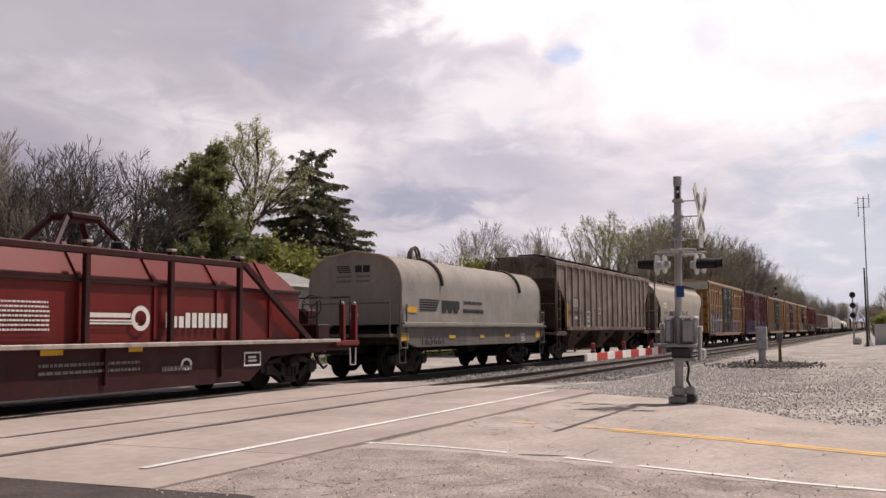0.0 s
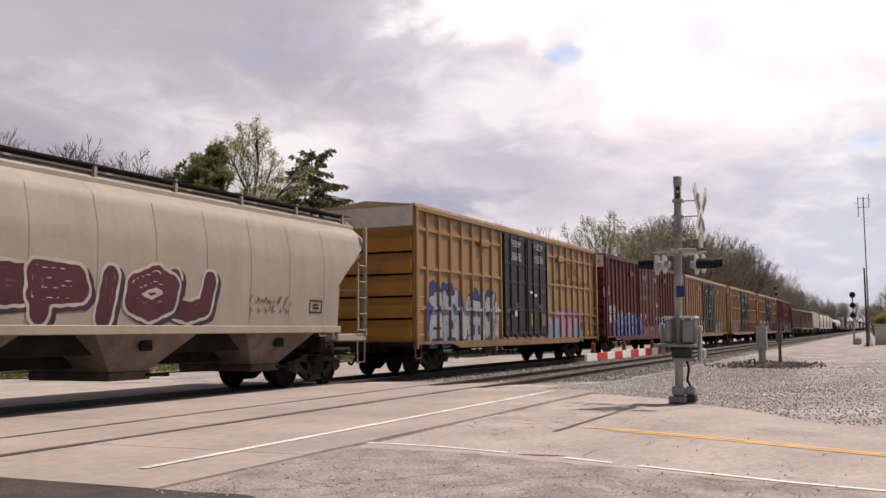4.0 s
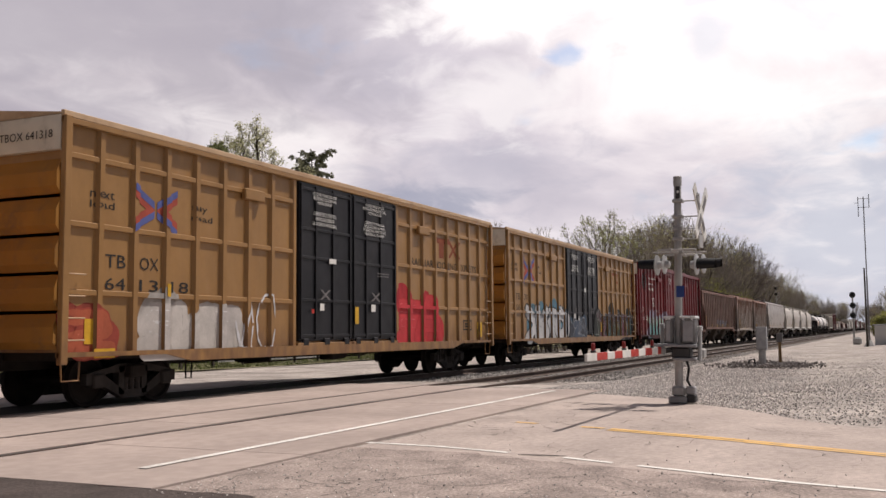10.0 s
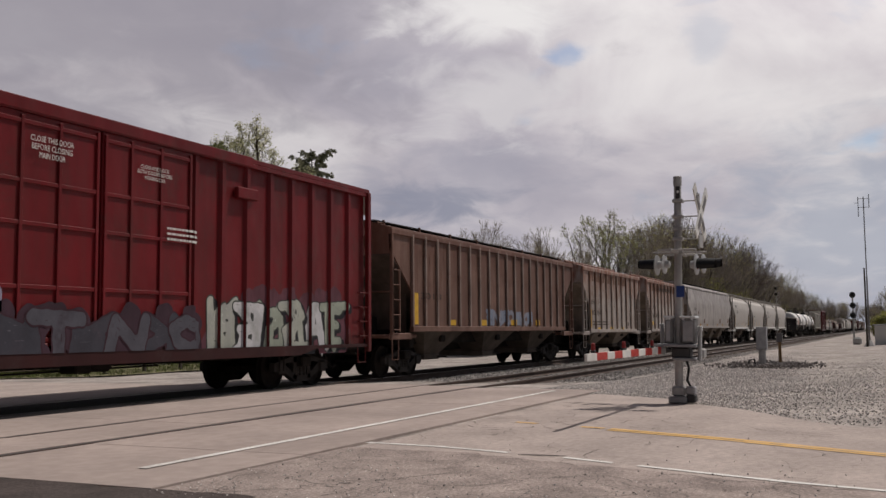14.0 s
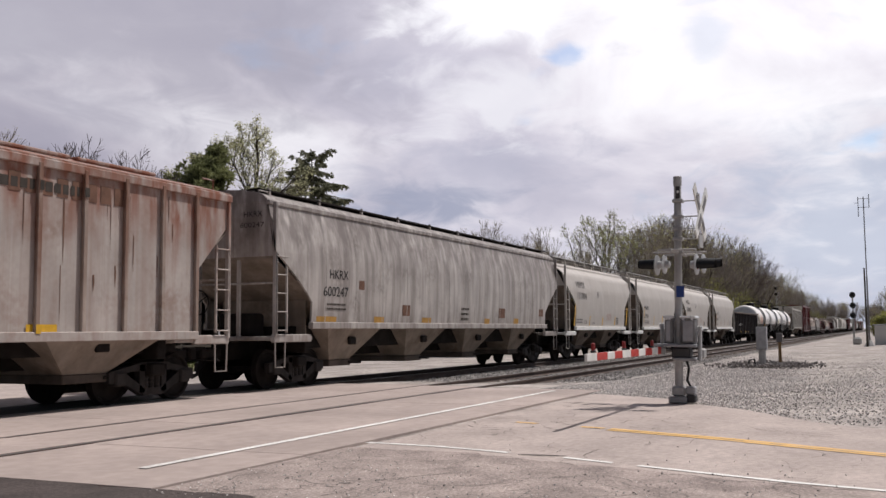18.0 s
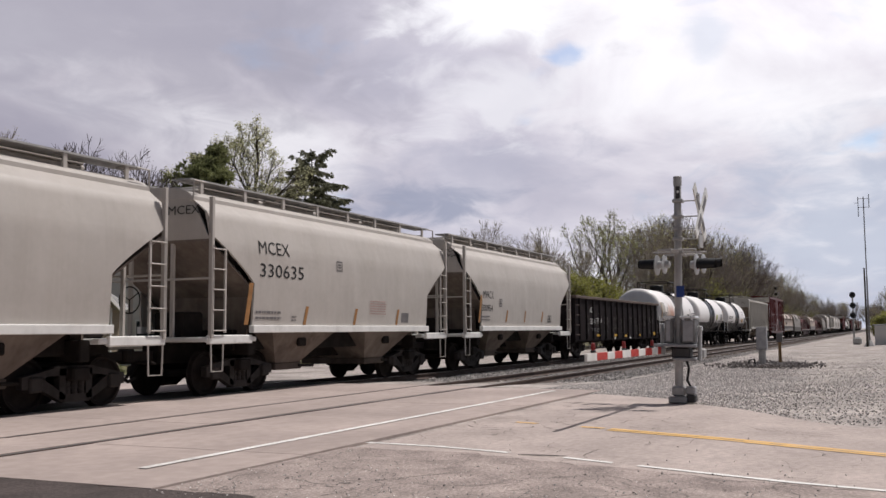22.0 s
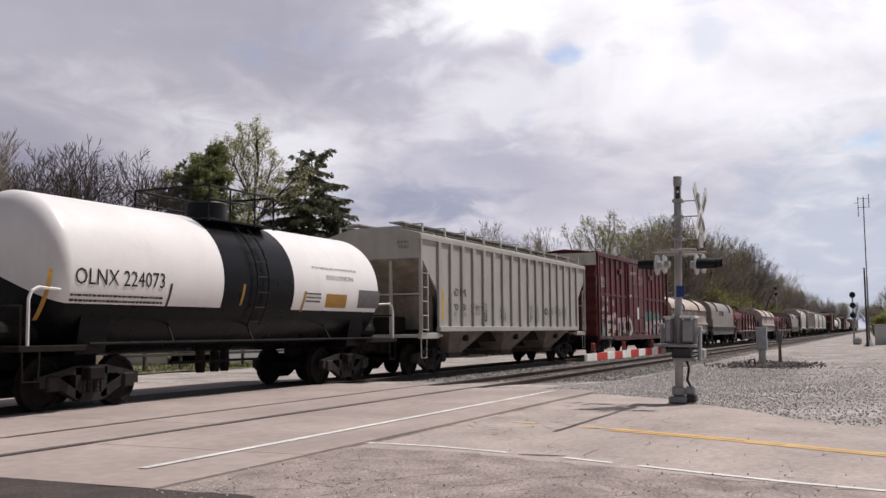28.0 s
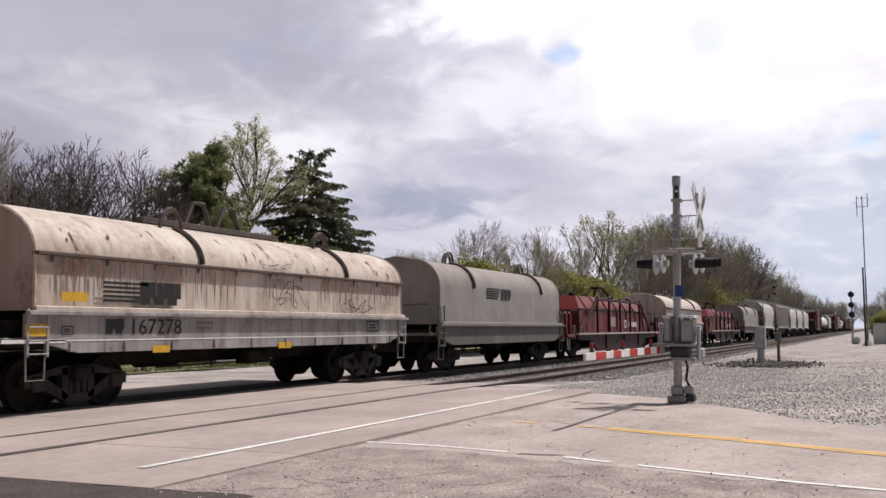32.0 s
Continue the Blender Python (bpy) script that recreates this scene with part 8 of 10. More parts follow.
mark(tank20, 'T', 'black', -5.27, -3.91, 2.15, 2.37, 'GATX 10870')
mark(tank20, 'I', 'ochre', -5.49, -5.28, 2.01, 2.95)
mark(tank20, 'L', 'dull', -5.33, -3.58, 1.86, 2.01, '2')
mark(tank20, 'B', 'pale', -5.29, -4.4, 2.08, 2.96)
mark(tank20, 'I', 'dull', -3.8, -3.65, 2.25, 2.69)
mark(tank20, 'B', 'ochre', 1.19, 1.99, 1.5, 1.87)
mark(tank20, 'I', 'grey', 3.72, 3.9, 2.14, 2.69)
mark(tank20, 'F', 'grey', 4.34, 5.84, 1.97, 2.43)
mark(tank20, 'L', 'dull', 2.73, 3.43, 2.19, 2.32, '1')

mark(tank21, 'T', 'black', 2.51, 3.89, 1.87, 1.99, 'POTASSIUM HYDROXIDE')
mark(tank21, 'T', 'black', 3.44, 4.02, 1.77, 1.9, 'SOLUTION')
mark(tank21, 'B', 'lime', 1.97, 2.71, 2.03, 2.43)
mark(tank21, 'L', 'dull', 1.99, 2.69, 2.08, 2.36, '4')
mark(tank21, 'F', 'grey', 3.95, 5.07, 1.88, 2.48)
mark(tank21, 'L', 'grey', 4.0, 5.01, 1.92, 2.38, '7')
mark(tank21, 'B', 'black', 1.93, 2.46, 1.79, 1.99)
mark(tank21, 'L', 'white', 1.96, 2.4, 1.83, 1.94, '2')
mark(tank21, 'I', 'ochre', 5.38, 5.52, 1.9, 2.81)
mark(tank21, 'F', 'white', 3.11, 3.53, 1.52, 1.77)
mark(tank21, 'L', 'grey', 1.77, 2.95, 1.34, 1.62, '4')
mark(tank21, 'X', 'white', 4.62, 4.97, 1.2, 1.6)

mark(tank22, 'T', 'black', -5.29, -3.06, 2.15, 2.43, 'OLNX 224073')
mark(tank22, 'L', 'dull', -5.35, -3.04, 1.8, 1.98, '2')
mark(tank22, 'I', 'ochre', -5.96, -5.78, 1.53, 2.37)
mark(tank22, 'I', 'dull', -2.94, -2.83, 1.81, 2.25)
mark(tank22, 'B', 'ochre', 2.78, 3.77, 1.9, 2.23)
mark(tank22, 'B', 'grey', 4.36, 5.49, 1.92, 2.38)
mark(tank22, 'T', 'grey', 2.22, 4.34, 2.82, 2.88, 'POTASSIUM HYDROXIDE')
mark(tank22, 'T', 'grey', 2.79, 4.08, 2.58, 2.69, 'SOLUTION')
mark(tank22, 'L', 'dull', 1.88, 2.54, 1.96, 2.23, '3')
mark(tank22, 'I', 'ochre', -0.65, -0.51, 1.88, 2.33)
mark(tank22, 'I', 'ochre', 1.72, 1.88, 1.78, 2.26)

mark(hop23, 'T', 'black', -6.21, -5.05, 2.41, 2.64, 'AD MX')
mark(hop23, 'T', 'black', -6.2, -5.11, 1.95, 2.16, '70 33')
mark(hop23, 'B', 'yellow', -6.99, -6.86, 1.65, 2.54)
mark(hop23, 'Z', 'black', -4.64, -3.96, 1.83, 2.23)
mark(hop23, 'Z', 'black', -3.78, -3.33, 1.89, 2.24)
mark(hop23, 'Z', 'grey', -2.07, -1.55, 1.59, 2.1)
mark(hop23, 'Z', 'black', 0.78, 1.35, 1.55, 2.3)
mark(hop23, 'Z', 'black', 1.69, 2.11, 1.56, 2.26)
mark(hop23, 'O', 'black', 2.62, 3.21, 1.89, 2.2)
mark(hop23, 'Z', 'black', 3.42, 3.88, 1.87, 2.25)
mark(hop23, 'Z', 'black', 4.14, 4.79, 1.88, 2.27)
mark(hop23, 'Z', 'black', 5.12, 5.54, 1.72, 2.29)
mark(hop23, 'L', 'grey', -6.19, -5.88, 1.75, 1.88, '2')
mark(hop23, 'L', 'grey', -5.47, -5.07, 1.74, 1.88, '2')
mark(hop23, 'F', 'black', -3.69, -3.29, 1.63, 1.89)

mark(box24, 'T', 'white', -6.81, -5.63, 2.64, 2.92, 'TI LX')
mark(box24, 'T', 'white', -7.01, -5.84, 2.17, 2.47, '64 11')
mark(box24, 'L', 'white', -7.2, -6.49, 1.78, 2.0, '2')
mark(box24, 'D', 'white', -1.61, -0.19, 4.19, 4.37, 'CLOSE AND LOCK DOORS|BEFORE MOVING CAR')
mark(box24, 'F', 'white', -4.89, -4.63, 2.5, 2.74)
mark(box24, 'L', 'white', -7.06, -6.54, 4.48, 4.6, '3')
mark(box24, 'B', 'yellow', -7.25, -6.76, 1.18, 1.4)
mark(box24, 'B', 'yellow', -6.08, -5.66, 1.2, 1.33)
mark(box24, 'B', 'yellow', -4.91, -4.49, 1.17, 1.29)
mark(box24, 'B', 'yellow', -3.0, -2.59, 1.17, 1.3)
mark(box24, 'B', 'white', -0.15, 0.23, 1.85, 2.49)
mark(box24, 'B', 'white', -1.7, -1.43, 3.02, 3.14)
mark(box24, 'B', 'yellow', 6.47, 6.93, 1.23, 1.4)

mark(cream_coil, 'S', 'black', -5.06, -3.92, 1.81, 2.2, '5')
mark(cream_coil, 'W', 'black', -4.13, -3.02, 1.81, 2.23, '3')
mark(cream_coil, 'W', 'black', -4.91, -4.45, 1.29, 1.55, '2')
mark(cream_coil, 'T', 'black', -4.25, -2.92, 1.28, 1.56, '167278')
mark(cream_coil, 'B', 'white', -6.3, 6.3, 1.175, 1.2)
mark(cream_coil, 'B', 'yellow', -5.97, -5.41, 1.83, 1.99)
mark(cream_coil, 'B', 'yellow', -6.65, -6.16, 1.26, 1.46)
mark(cream_coil, 'B', 'yellow', -3.73, -3.26, 0.94, 1.07)
mark(cream_coil, 'B', 'yellow', 0.34, 0.85, 0.94, 1.08)
mark(cream_coil, 'B', 'white', -7.09, -5.8, 1.15, 1.21)
mark(cream_coil, 'F', 'dark', -5.91, -5.65, 1.28, 1.43)
mark(cream_coil, 'Z', 'dull', 0.09, 1.38, 1.8, 2.49)
mark(cream_coil, 'Z', 'dull', 3.11, 4.54, 1.71, 2.12)
mark(cream_coil, 'Z', 'dull', -0.15, 0.86, 2.66, 2.84)
mark(cream_coil, 'F', 'dark', 4.37, 5.04, 1.29, 1.57)
mark(cream_coil, 'L', 'grey', -2.48, -1.96, 1.32, 1.51, '2')


for c in (red_coil_b, red_coil_c):
    mark(c, "W", "white", 2.1, 4.0, 1.42, 1.68, "10")
    mark(c, "O", "white", 1.2, 1.7, 1.35, 1.8)
    mark(c, "L", "white", -2.0, -0.6, 1.4, 1.9, "5")
mark(grey_coil_b, "S", "black", -2.2, -0.9, 2.35, 2.75, "5")
mark(grey_coil_b, "W", "black", -0.8, 0.2, 2.35, 2.75, "3")
mark(pale_coil, "S", "black", -4.2, -2.6, 1.9, 2.4, "5")



def drips(car, count, x0, x1, z0, z1, colour, tall, seed):
    """Small rust marks and runs down a side."""
    rnd = random.Random(seed)
    face, cuts, curve = SIDES[car]
    pieces = []
    for _ in range(count):
        x, z = rnd.uniform(x0, x1), rnd.uniform(z0, z1)
        w, h = rnd.uniform(0.008, 0.024), tall * rnd.uniform(0.3, 1.3)
        pieces.append(([(x - w, z), (x + w * 0.6, z + 0.01), (x + w, z - h * 0.4), (x, z - h), (x - w * 0.7, z - h * 0.6)], [(0, 1, 2, 3, 4)]))
    tagged(on_side(car, "rust_runs", pieces, ink(colour), face, cuts, 0.004, curve=curve), "thin runs of rust", "", "", "stuff")


for c in (hop12, hop13):
    mark(c, "W", "rust", -3.9, -1.7, 3.55, 3.86, "7")
    mark(c, "W", "rust", -1.35, -0.5, 3.55, 3.86, "5")
    mark(c, "W", "rust", -0.1, 2.5, 3.55, 3.86, "8")
for x in (3.1, 6.1, 8.0):
    mark(box9, 'B', 'yellow', x, x + 0.14, 1.2, 1.68)
drips(cream_coil, 110, -6.2, 6.2, 2.5, 2.57, "rust", 0.6, 1)
drips(cream_coil, 40, -6.0, 6.2, 2.75, 3.3, "rust", 0.16, 2)
drips(pale_coil, 40, -6.2, 6.2, 2.3, 2.58, "rust", 0.5, 3)
drips(hop12, 24, -4.2, 4.2, 2.2, 4.0, "rust", 0.9, 4)
drips(hop13, 24, -4.2, 4.2, 2.2, 4.0, "rust", 0.9, 5)
drips(hop11, 50, -6.8, 6.8, 2.0, 4.0, "rust", 0.9, 6)
drips(hop3, 40, -6.8, 6.8, 2.0, 4.0, "rust", 0.7, 7)
for i in range(9):
    x = -7.0 + i * 1.6
    mark(gon19, "Z", "dull", x + 0.15, x + 0.95, 1.2 + 0.2 * (i % 3), 2.0 + 0.15 * (i % 2))
    mark(gon19, "Z", "chalk", x + 0.3, x + 0.9, 1.25 + 0.1 * (i % 2), 1.6 + 0.2 * (i % 3))
    mark(gon19, "Z", "chalk", x + 0.2, x + 0.6, 1.0, 1.35 + 0.1 * (i % 2))

# end lettering, on the leading end
on_end(box6, 19.1, "889036", -1.40, -0.55, 4.55, 4.73)
on_end(box8, 19.1, "TBOX 641318", -1.38, -0.15, 4.56, 4.70, "dull")
on_end(box10, 19.1, "218325", -1.38, -0.8, 4.56, 4.68, "dull")
on_end(hop4, 16.2, "CEFX", -1.15, -0.35, 3.86, 4.02, "black", 0.0)
on_end(hop4, 16.2, "319074", -1.25, -0.2, 3.62, 3.76, "dull", 0.0)
on_end(hop3, 17.3, "ATGX", -1.2, -0.65, 3.9, 4.02, "black", 0.0)
on_end(hop14, 20.4, "HKRX", -1.25, -0.75, 3.9, 4.02, "black", 0.0)
on_end(hop14, 20.4, "600247", -1.3, -0.65, 3.66, 3.77, "black", 0.0)
on_end(hop15, 11.6, "MRMX", -1.2, -0.7, 3.86, 3.97, "black", 0.0)
on_end(hop17, 11.6, "MCEX", -1.3, -0.5, 3.72, 3.9, "black", 0.0)
on_end(hop18, 11.6, "MWCX", -1.25, -0.7, 3.86, 3.97, "black", 0.0)
on_end(hop18, 11.6, "300954", -1.3, -0.65, 3.70, 3.80, "black", 0.0)
on_end(hop23, 17.1, "ADMX", -1.2, -0.8, 3.88, 3.97, "dull", 0.0)
on_end(hop23, 17.1, "7033", -1.2, -0.85, 3.74, 3.83, "dull", 0.0)


# ---- signals and boxes by the line ----
def crossing_mast(x, y):
    """The level crossing mast: pole, base, crossbuck, four hooded lights on an arm, gate drive."""
    t = tagged(new("crossing_signal", None), "galvanised crossing mast with hooded lights, crossbuck and gate drive", "crossing signal")
    t.location = (x, y, 0)
    t.rotation_euler = (radians(1.2), 0, 0)
    part("base", Shape().box(-0.16, 0.16, -0.16, 0.16, 0, 0.12, 0.02).box(-0.11, 0.11, -0.11, 0.11, 0.12, 0.3, 0.03), M["galv"], t, "grey cast base")
    part("base_box", Shape().box(-0.12, 0.12, -0.30, -0.14, 0.02, 0.16, 0.02), M["dark_box"], t)
    part("junction_box", Shape().box(-0.11, 0.11, -0.29, -0.13, 0.16, 0.30, 0.02), M["alu"], t, "grey junction box")
    part("pole", Shape().lathe([(0.28, 0.075), (1.0, 0.07), (2.6, 0.068), (3.95, 0.066), (3.98, 0.05)], (0, 0, 0), "z", 16), M["galv"], t, "", True)
    part("pole_cap", Shape().lathe([(3.86, 0.075), (4.02, 0.075), (4.03, 0.05)], (0, 0, 0), "z", 14), M["galv"], t)
    part("slot_plate", Shape().box(-0.082, -0.06, -0.055, 0.02, 3.62, 3.84, 0.006), M["dark_box"], t, "dark slotted plate")
    part("slot", Shape().lathe([(-0.004, 0.025), (0.004, 0.025)], (-0.086, -0.02, 3.74), "x", 10), M["white_steel"], t, "pale round slot")
    for z in (3.58, 3.30, 3.08, 2.9, 2.66):
        part("clamp", Shape().box(-0.085, 0.085, -0.10, 0.085, z - 0.03, z + 0.03, 0.01), M["galv"], t)
        part("bracket", Shape().tube([(0, -0.08, z), (0, -0.37, z)], 0.012, 5), M["galv"], t)
    cb = part("crossbuck", Shape().box(-0.02, 0.02, -0.385, -0.36, 2.72, 3.70), M["galv"], t, "white crossbuck boards")
    for s in (-1, 1):
        a = radians(45 * s)
        v = Shape().box(-0.6, 0.6, -0.012, 0.012, -0.10, 0.10)
        v.v = [(p[0] * math.cos(a) - p[2] * math.sin(a), p[1] - 0.40 - 0.014 * s, p[0] * math.sin(a) + p[2] * math.cos(a) + 3.36) for p in v.v]
        v.v = [(p[0] * 0.998 + (p[1] + 0.4) * 0.05, (p[1] + 0.4) * 0.998 - p[0] * 0.05 - 0.4, p[2]) for p in v.v]
        part("board", v, M["white_steel"], cb)
        v = Shape().box(-0.42, -0.1, -0.003, 0.003, -0.06, 0.06).box(0.1, 0.42, -0.003, 0.003, -0.06, 0.06)
        v.v = [(p[0] * math.cos(a) - p[2] * math.sin(a), p[1] - 0.417 - 0.014 * s, p[0] * math.sin(a) + p[2] * math.cos(a) + 3.36) for p in v.v]
        v.v = [(p[0] * 0.998 + (p[1] + 0.4) * 0.05, (p[1] + 0.4) * 0.998 - p[0] * 0.05 - 0.4, p[2]) for p in v.v]
        part("lettering", v, M["grey_paint"], cb)
    part("count_plate", Shape().box(-0.2, 0.2, -0.41, -0.388, 2.74, 2.96), M["galv"], t, "small grey plate under the crossbuck")
    part("light_arm", Shape().tube([(-0.75, 0, 2.66), (0.75, 0, 2.66)], 0.03, 8).tube([(0, -0.5, 2.66), (0, 0.45, 2.66)], 0.02, 6), M["galv"], t)
    for s in (-1, 1):
        for q in (-1, 1):
            lx, ly, lz = q * 0.62, {(1, -1): 0.23, (1, 1): 0.36, (-1, -1): -0.42, (-1, 1): -0.33}[(s, q)], 2.40 if q < 0 else 2.49

            def skew(shape):
                """Turns a shape about the lamp, to face along the road."""
                c, w = math.cos(-0.08), math.sin(-0.08)
                shape.v = [(lx + (p[0] - lx) * c - (p[1] - ly) * w, ly + (p[0] - lx) * w + (p[1] - ly) * c, p[2]) for p in shape.v]
                return shape

            l = part("light", skew(Shape().lathe([(-0.02 * s, 0.02), (0.0, 0.175), (0.02 * s, 0.175), (0.03 * s, 0.1)], (lx, ly, lz), "y", 24)), M["lamp_silver"], t, "round silver-backed signal light with a black hood", True)
            hood = Shape()
            n = 14
            ring = []
            for yy, r in ((0.02, 0.11), (0.33, 0.088)):
                ring.append([(lx + r * math.cos(a), ly + s * yy, lz + r * math.sin(a)) for a in np.linspace(-0.7, math.pi + 0.7, n)])
            hood.add(ring[0] + ring[1], [(i, i + 1, n + i + 1, n + i) for i in range(n - 1)])
            ring2 = [(p[0] * 0.92 + lx * 0.08, p[1], p[2] * 0.92 + lz * 0.08) for p in ring[0] + ring[1]]
            hood.add(ring2, [(n + i, n + i + 1, i + 1, i) for i in range(n - 1)])
            part("hood", skew(hood), M["black"], l, "black visor hood")
            part("housing", skew(Shape().lathe([(-s * 0.10, 0.03), (-s * 0.085, 0.065), (-s * 0.004, 0.075)], (lx, ly, lz), "y", 14)), M["lamp_silver"], l)
            part("lens", skew(Shape().lathe([(s * 0.03, 0.085), (s * 0.045, 0.05)], (lx, ly, lz), "y", 16)), M["lens_red"], l)
            part("hanger", Shape().tube([(lx, 0, 2.66), (lx, ly, 2.66), (lx, ly, 2.6)], 0.02, 5), M["galv"], l)
    part("info_sign", Shape().box(-0.09, -0.08, -0.12, 0.02, 1.86, 2.06), M["blue_paint"], t, "small blue information sign")
    g = part("gate_drive", Shape().box(-0.20, 0.18, -0.31, -0.075, 1.04, 1.49, 0.03), M["drive_grey"], t, "grey gate drive housing")
    part("housing", Shape().box(-0.20, 0.18, 0.075, 0.21, 1.04, 1.49, 0.03), M["drive_grey"], g)
    # lids and hinges are near white, so their highlights are in the colour
    for y0, y1 in ((-0.32, -0.07), (0.07, 0.22)):
        part("lid", Shape().box(-0.23, 0.20, y0 - 0.01, y1 + 0.01, 1.485, 1.53, 0.012), M["bolt_bright"], g, "zinc lid with its highlight in the colour")
        part("door_panel", Shape().box(-0.212, -0.2, y0 + 0.04, y1 - 0.04, 1.09, 1.44, 0.006), M["alu"], g)
        for yy in (y0 + 0.05, y1 - 0.05):
            part("hinge", Shape().box(-0.228, -0.2, yy - 0.018, yy + 0.018, 1.455, 1.50, 0.004), M["bolt_bright"], g)
    part("drive_plate", Shape().box(-0.24, 0.24, -0.34, 0.40, 0.985, 1.035, 0.01), M["alu"], g)
    part("motor", Shape().box(-0.16, 0.16, -0.22, 0.10, 0.78, 0.98, 0.03), M["dark_box"], g)
    part("cross_pan", Shape().box(-0.2, 0.16, -0.34, 0.08, 0.745, 0.80, 0.015), M["alu"], g)
    for yy, z0, z1 in ((0.29, 1.035, 1.40), (-0.37, 0.74, 1.36)):
        part("arm_crank", Shape().box(-0.06, 0.06, yy - 0.028, yy + 0.028, z0, z1, 0.02), M["lamp_silver"], g)
        part("crank_bolt", Shape().lathe([(-0.04, 0.045), (0.04, 0.045), (0.05, 0.02)], (0, yy, z1 - 0.05), "y", 12), M["bolt_bright"], g)
        part("crank_link", Shape().tube([(-0.05, yy, z1 - 0.05), (-0.12, yy * 0.9, z1 - 0.2), (-0.14, yy * 0.85, 1.06)], 0.018, 5), M["galv"], g)
    part("arm_saddle", Shape().box(-0.30, -0.05, 0.215, 0.27, 0.84, 0.985, 0.015), M["galv"], g)
    part("counterweight", Shape().box(0.08, 0.40, -0.42, -0.345, 0.78, 0.96, 0.03), M["galv"], g)
    part("conduit", Shape().tube([(0.02, -0.12, 0.78), (0.03, -0.17, 0.62), (0.02, -0.14, 0.4), (0.0, -0.22, 0.26)], 0.022, 6), M["black"], t, "dark cable hose")
    return t


M["lamp_silver"] = material("silver_lamp_back", (0.40, 0.40, 0.40), 0.35, 0.15, vary=0.1, scale=6)
# zinc fittings, pale enough to hold a highlight in the base colour
M["bolt_bright"] = material("zinc_highlight", (0.72, 0.72, 0.72), 0.3, 0.5, vary=0.1, scale=6)
M["drive_grey"] = material("drive_housing", (0.19, 0.185, 0.185), 0.5, 0.2, vary=0.25, scale=4)
M["dark_box"] = material("dark_cast_iron", (0.055, 0.053, 0.055), 0.6, 0.2, vary=0.3, scale=4)
MAST = (17.42, 3.37)
crossing_mast(*MAST)


def gate():
    """The lowered gate arm with its red and white bands and three lamps."""
    g = tagged(new("gate_arm"), "lowered crossing gate arm banded in red and white", "crossing gate")
    y = MAST[1] + 0.25
    g.location = (0, y, 0)
    edges = [12.49, 12.97, 13.52, 13.93, 14.38, 14.91, 15.43, 15.91, 16.41, 16.86, 17.25]
    for i, (a, b) in enumerate(zip(edges, edges[1:])):
        h = 0.05 + 0.0012 * i
        part("band", Shape().box(a, b, -0.02, 0.02, 0.928 - h, 0.928 + h, 0.004), M["red_paint"] if i % 2 else M["white_steel"], g, "red band" if i % 2 else "white band")
    for x in (12.85, 14.55, 16.5):
        l = part("lamp", Shape().box(x - 0.04, x + 0.04, -0.03, 0.03, 0.985, 1.02, 0.01), M["dark_box"], g, "small red gate lamp")
        part("lens", Shape().lathe([(1.02, 0.03), (1.11, 0.028), (1.12, 0.01)], (x, 0, 0), "z", 12), M["lens_bright"], l)
    return g


M["lens_bright"] = material("gate_lamp_red", (0.25, 0.03, 0.03), 0.3, vary=0.1)
gate()


def relay_box(x, y):
    z = land(x, y)
    t = tagged(new("relay_box"), "grey steel relay box on a leg beside the track", "relay box")
    t.location = (x, y, z)
    part("cabinet", Shape().box(-0.2, 0.2, -0.2, 0.2, 0.72, 1.62, 0.02), M["alu"], t)
    part("door", Shape().box(-0.225, -0.2, -0.17, 0.17, 0.76, 1.58, 0.008), M["alu"], t)
    part("leg", Shape().lathe([(0, 0.2), (0.05, 0.2), (0.08, 0.14), (0.72, 0.14)], (0, 0, 0), "z", 12), M["galv"], t)
    part("cable", Shape().tube([(-0.05, 0.25, 0), (-0.05, 0.3, 0.35), (-0.05, 0.5, 0.3), (-0.05, 0.55, 0)], 0.04, 6), M["dark_box"], t)
    return t


relay_box(40.4, 4.5)


def marker_post(x, y):
    z = land(x, y)
    t = tagged(new("marker_post"), "brown post with a small grey box on top", "post")
    t.location = (x, y, z)
    part("post", Shape().box(-0.06, 0.06, -0.06, 0.06, 0, 1.1, 0.01), M["post_brown"], t)
    part("box", Shape().box(-0.09, 0.09, -0.12, 0.12, 0.98, 1.36, 0.02), M["grey_paint"], t)
    return t


M["post_brown"] = material("post_brown", (0.22, 0.14, 0.07), 0.8, vary=0.2, scale=5)
marker_post(42.6, 4.04)
M["rubble"] = material("rubble", (0.22, 0.20, 0.19), 0.95, vary=0.4, scale=3, island=0.4)
stones("rubble", 900, lambda r: (38.2 + abs(r.gauss(0, 1.4)) + r.uniform(0, 3.5), 4.3 + r.gauss(0, 0.9), land(40, 4) + 0.03 + r.uniform(0, 0.12)), 0.07, M["rubble"], "dark rubble heaped at the foot of the relay box")


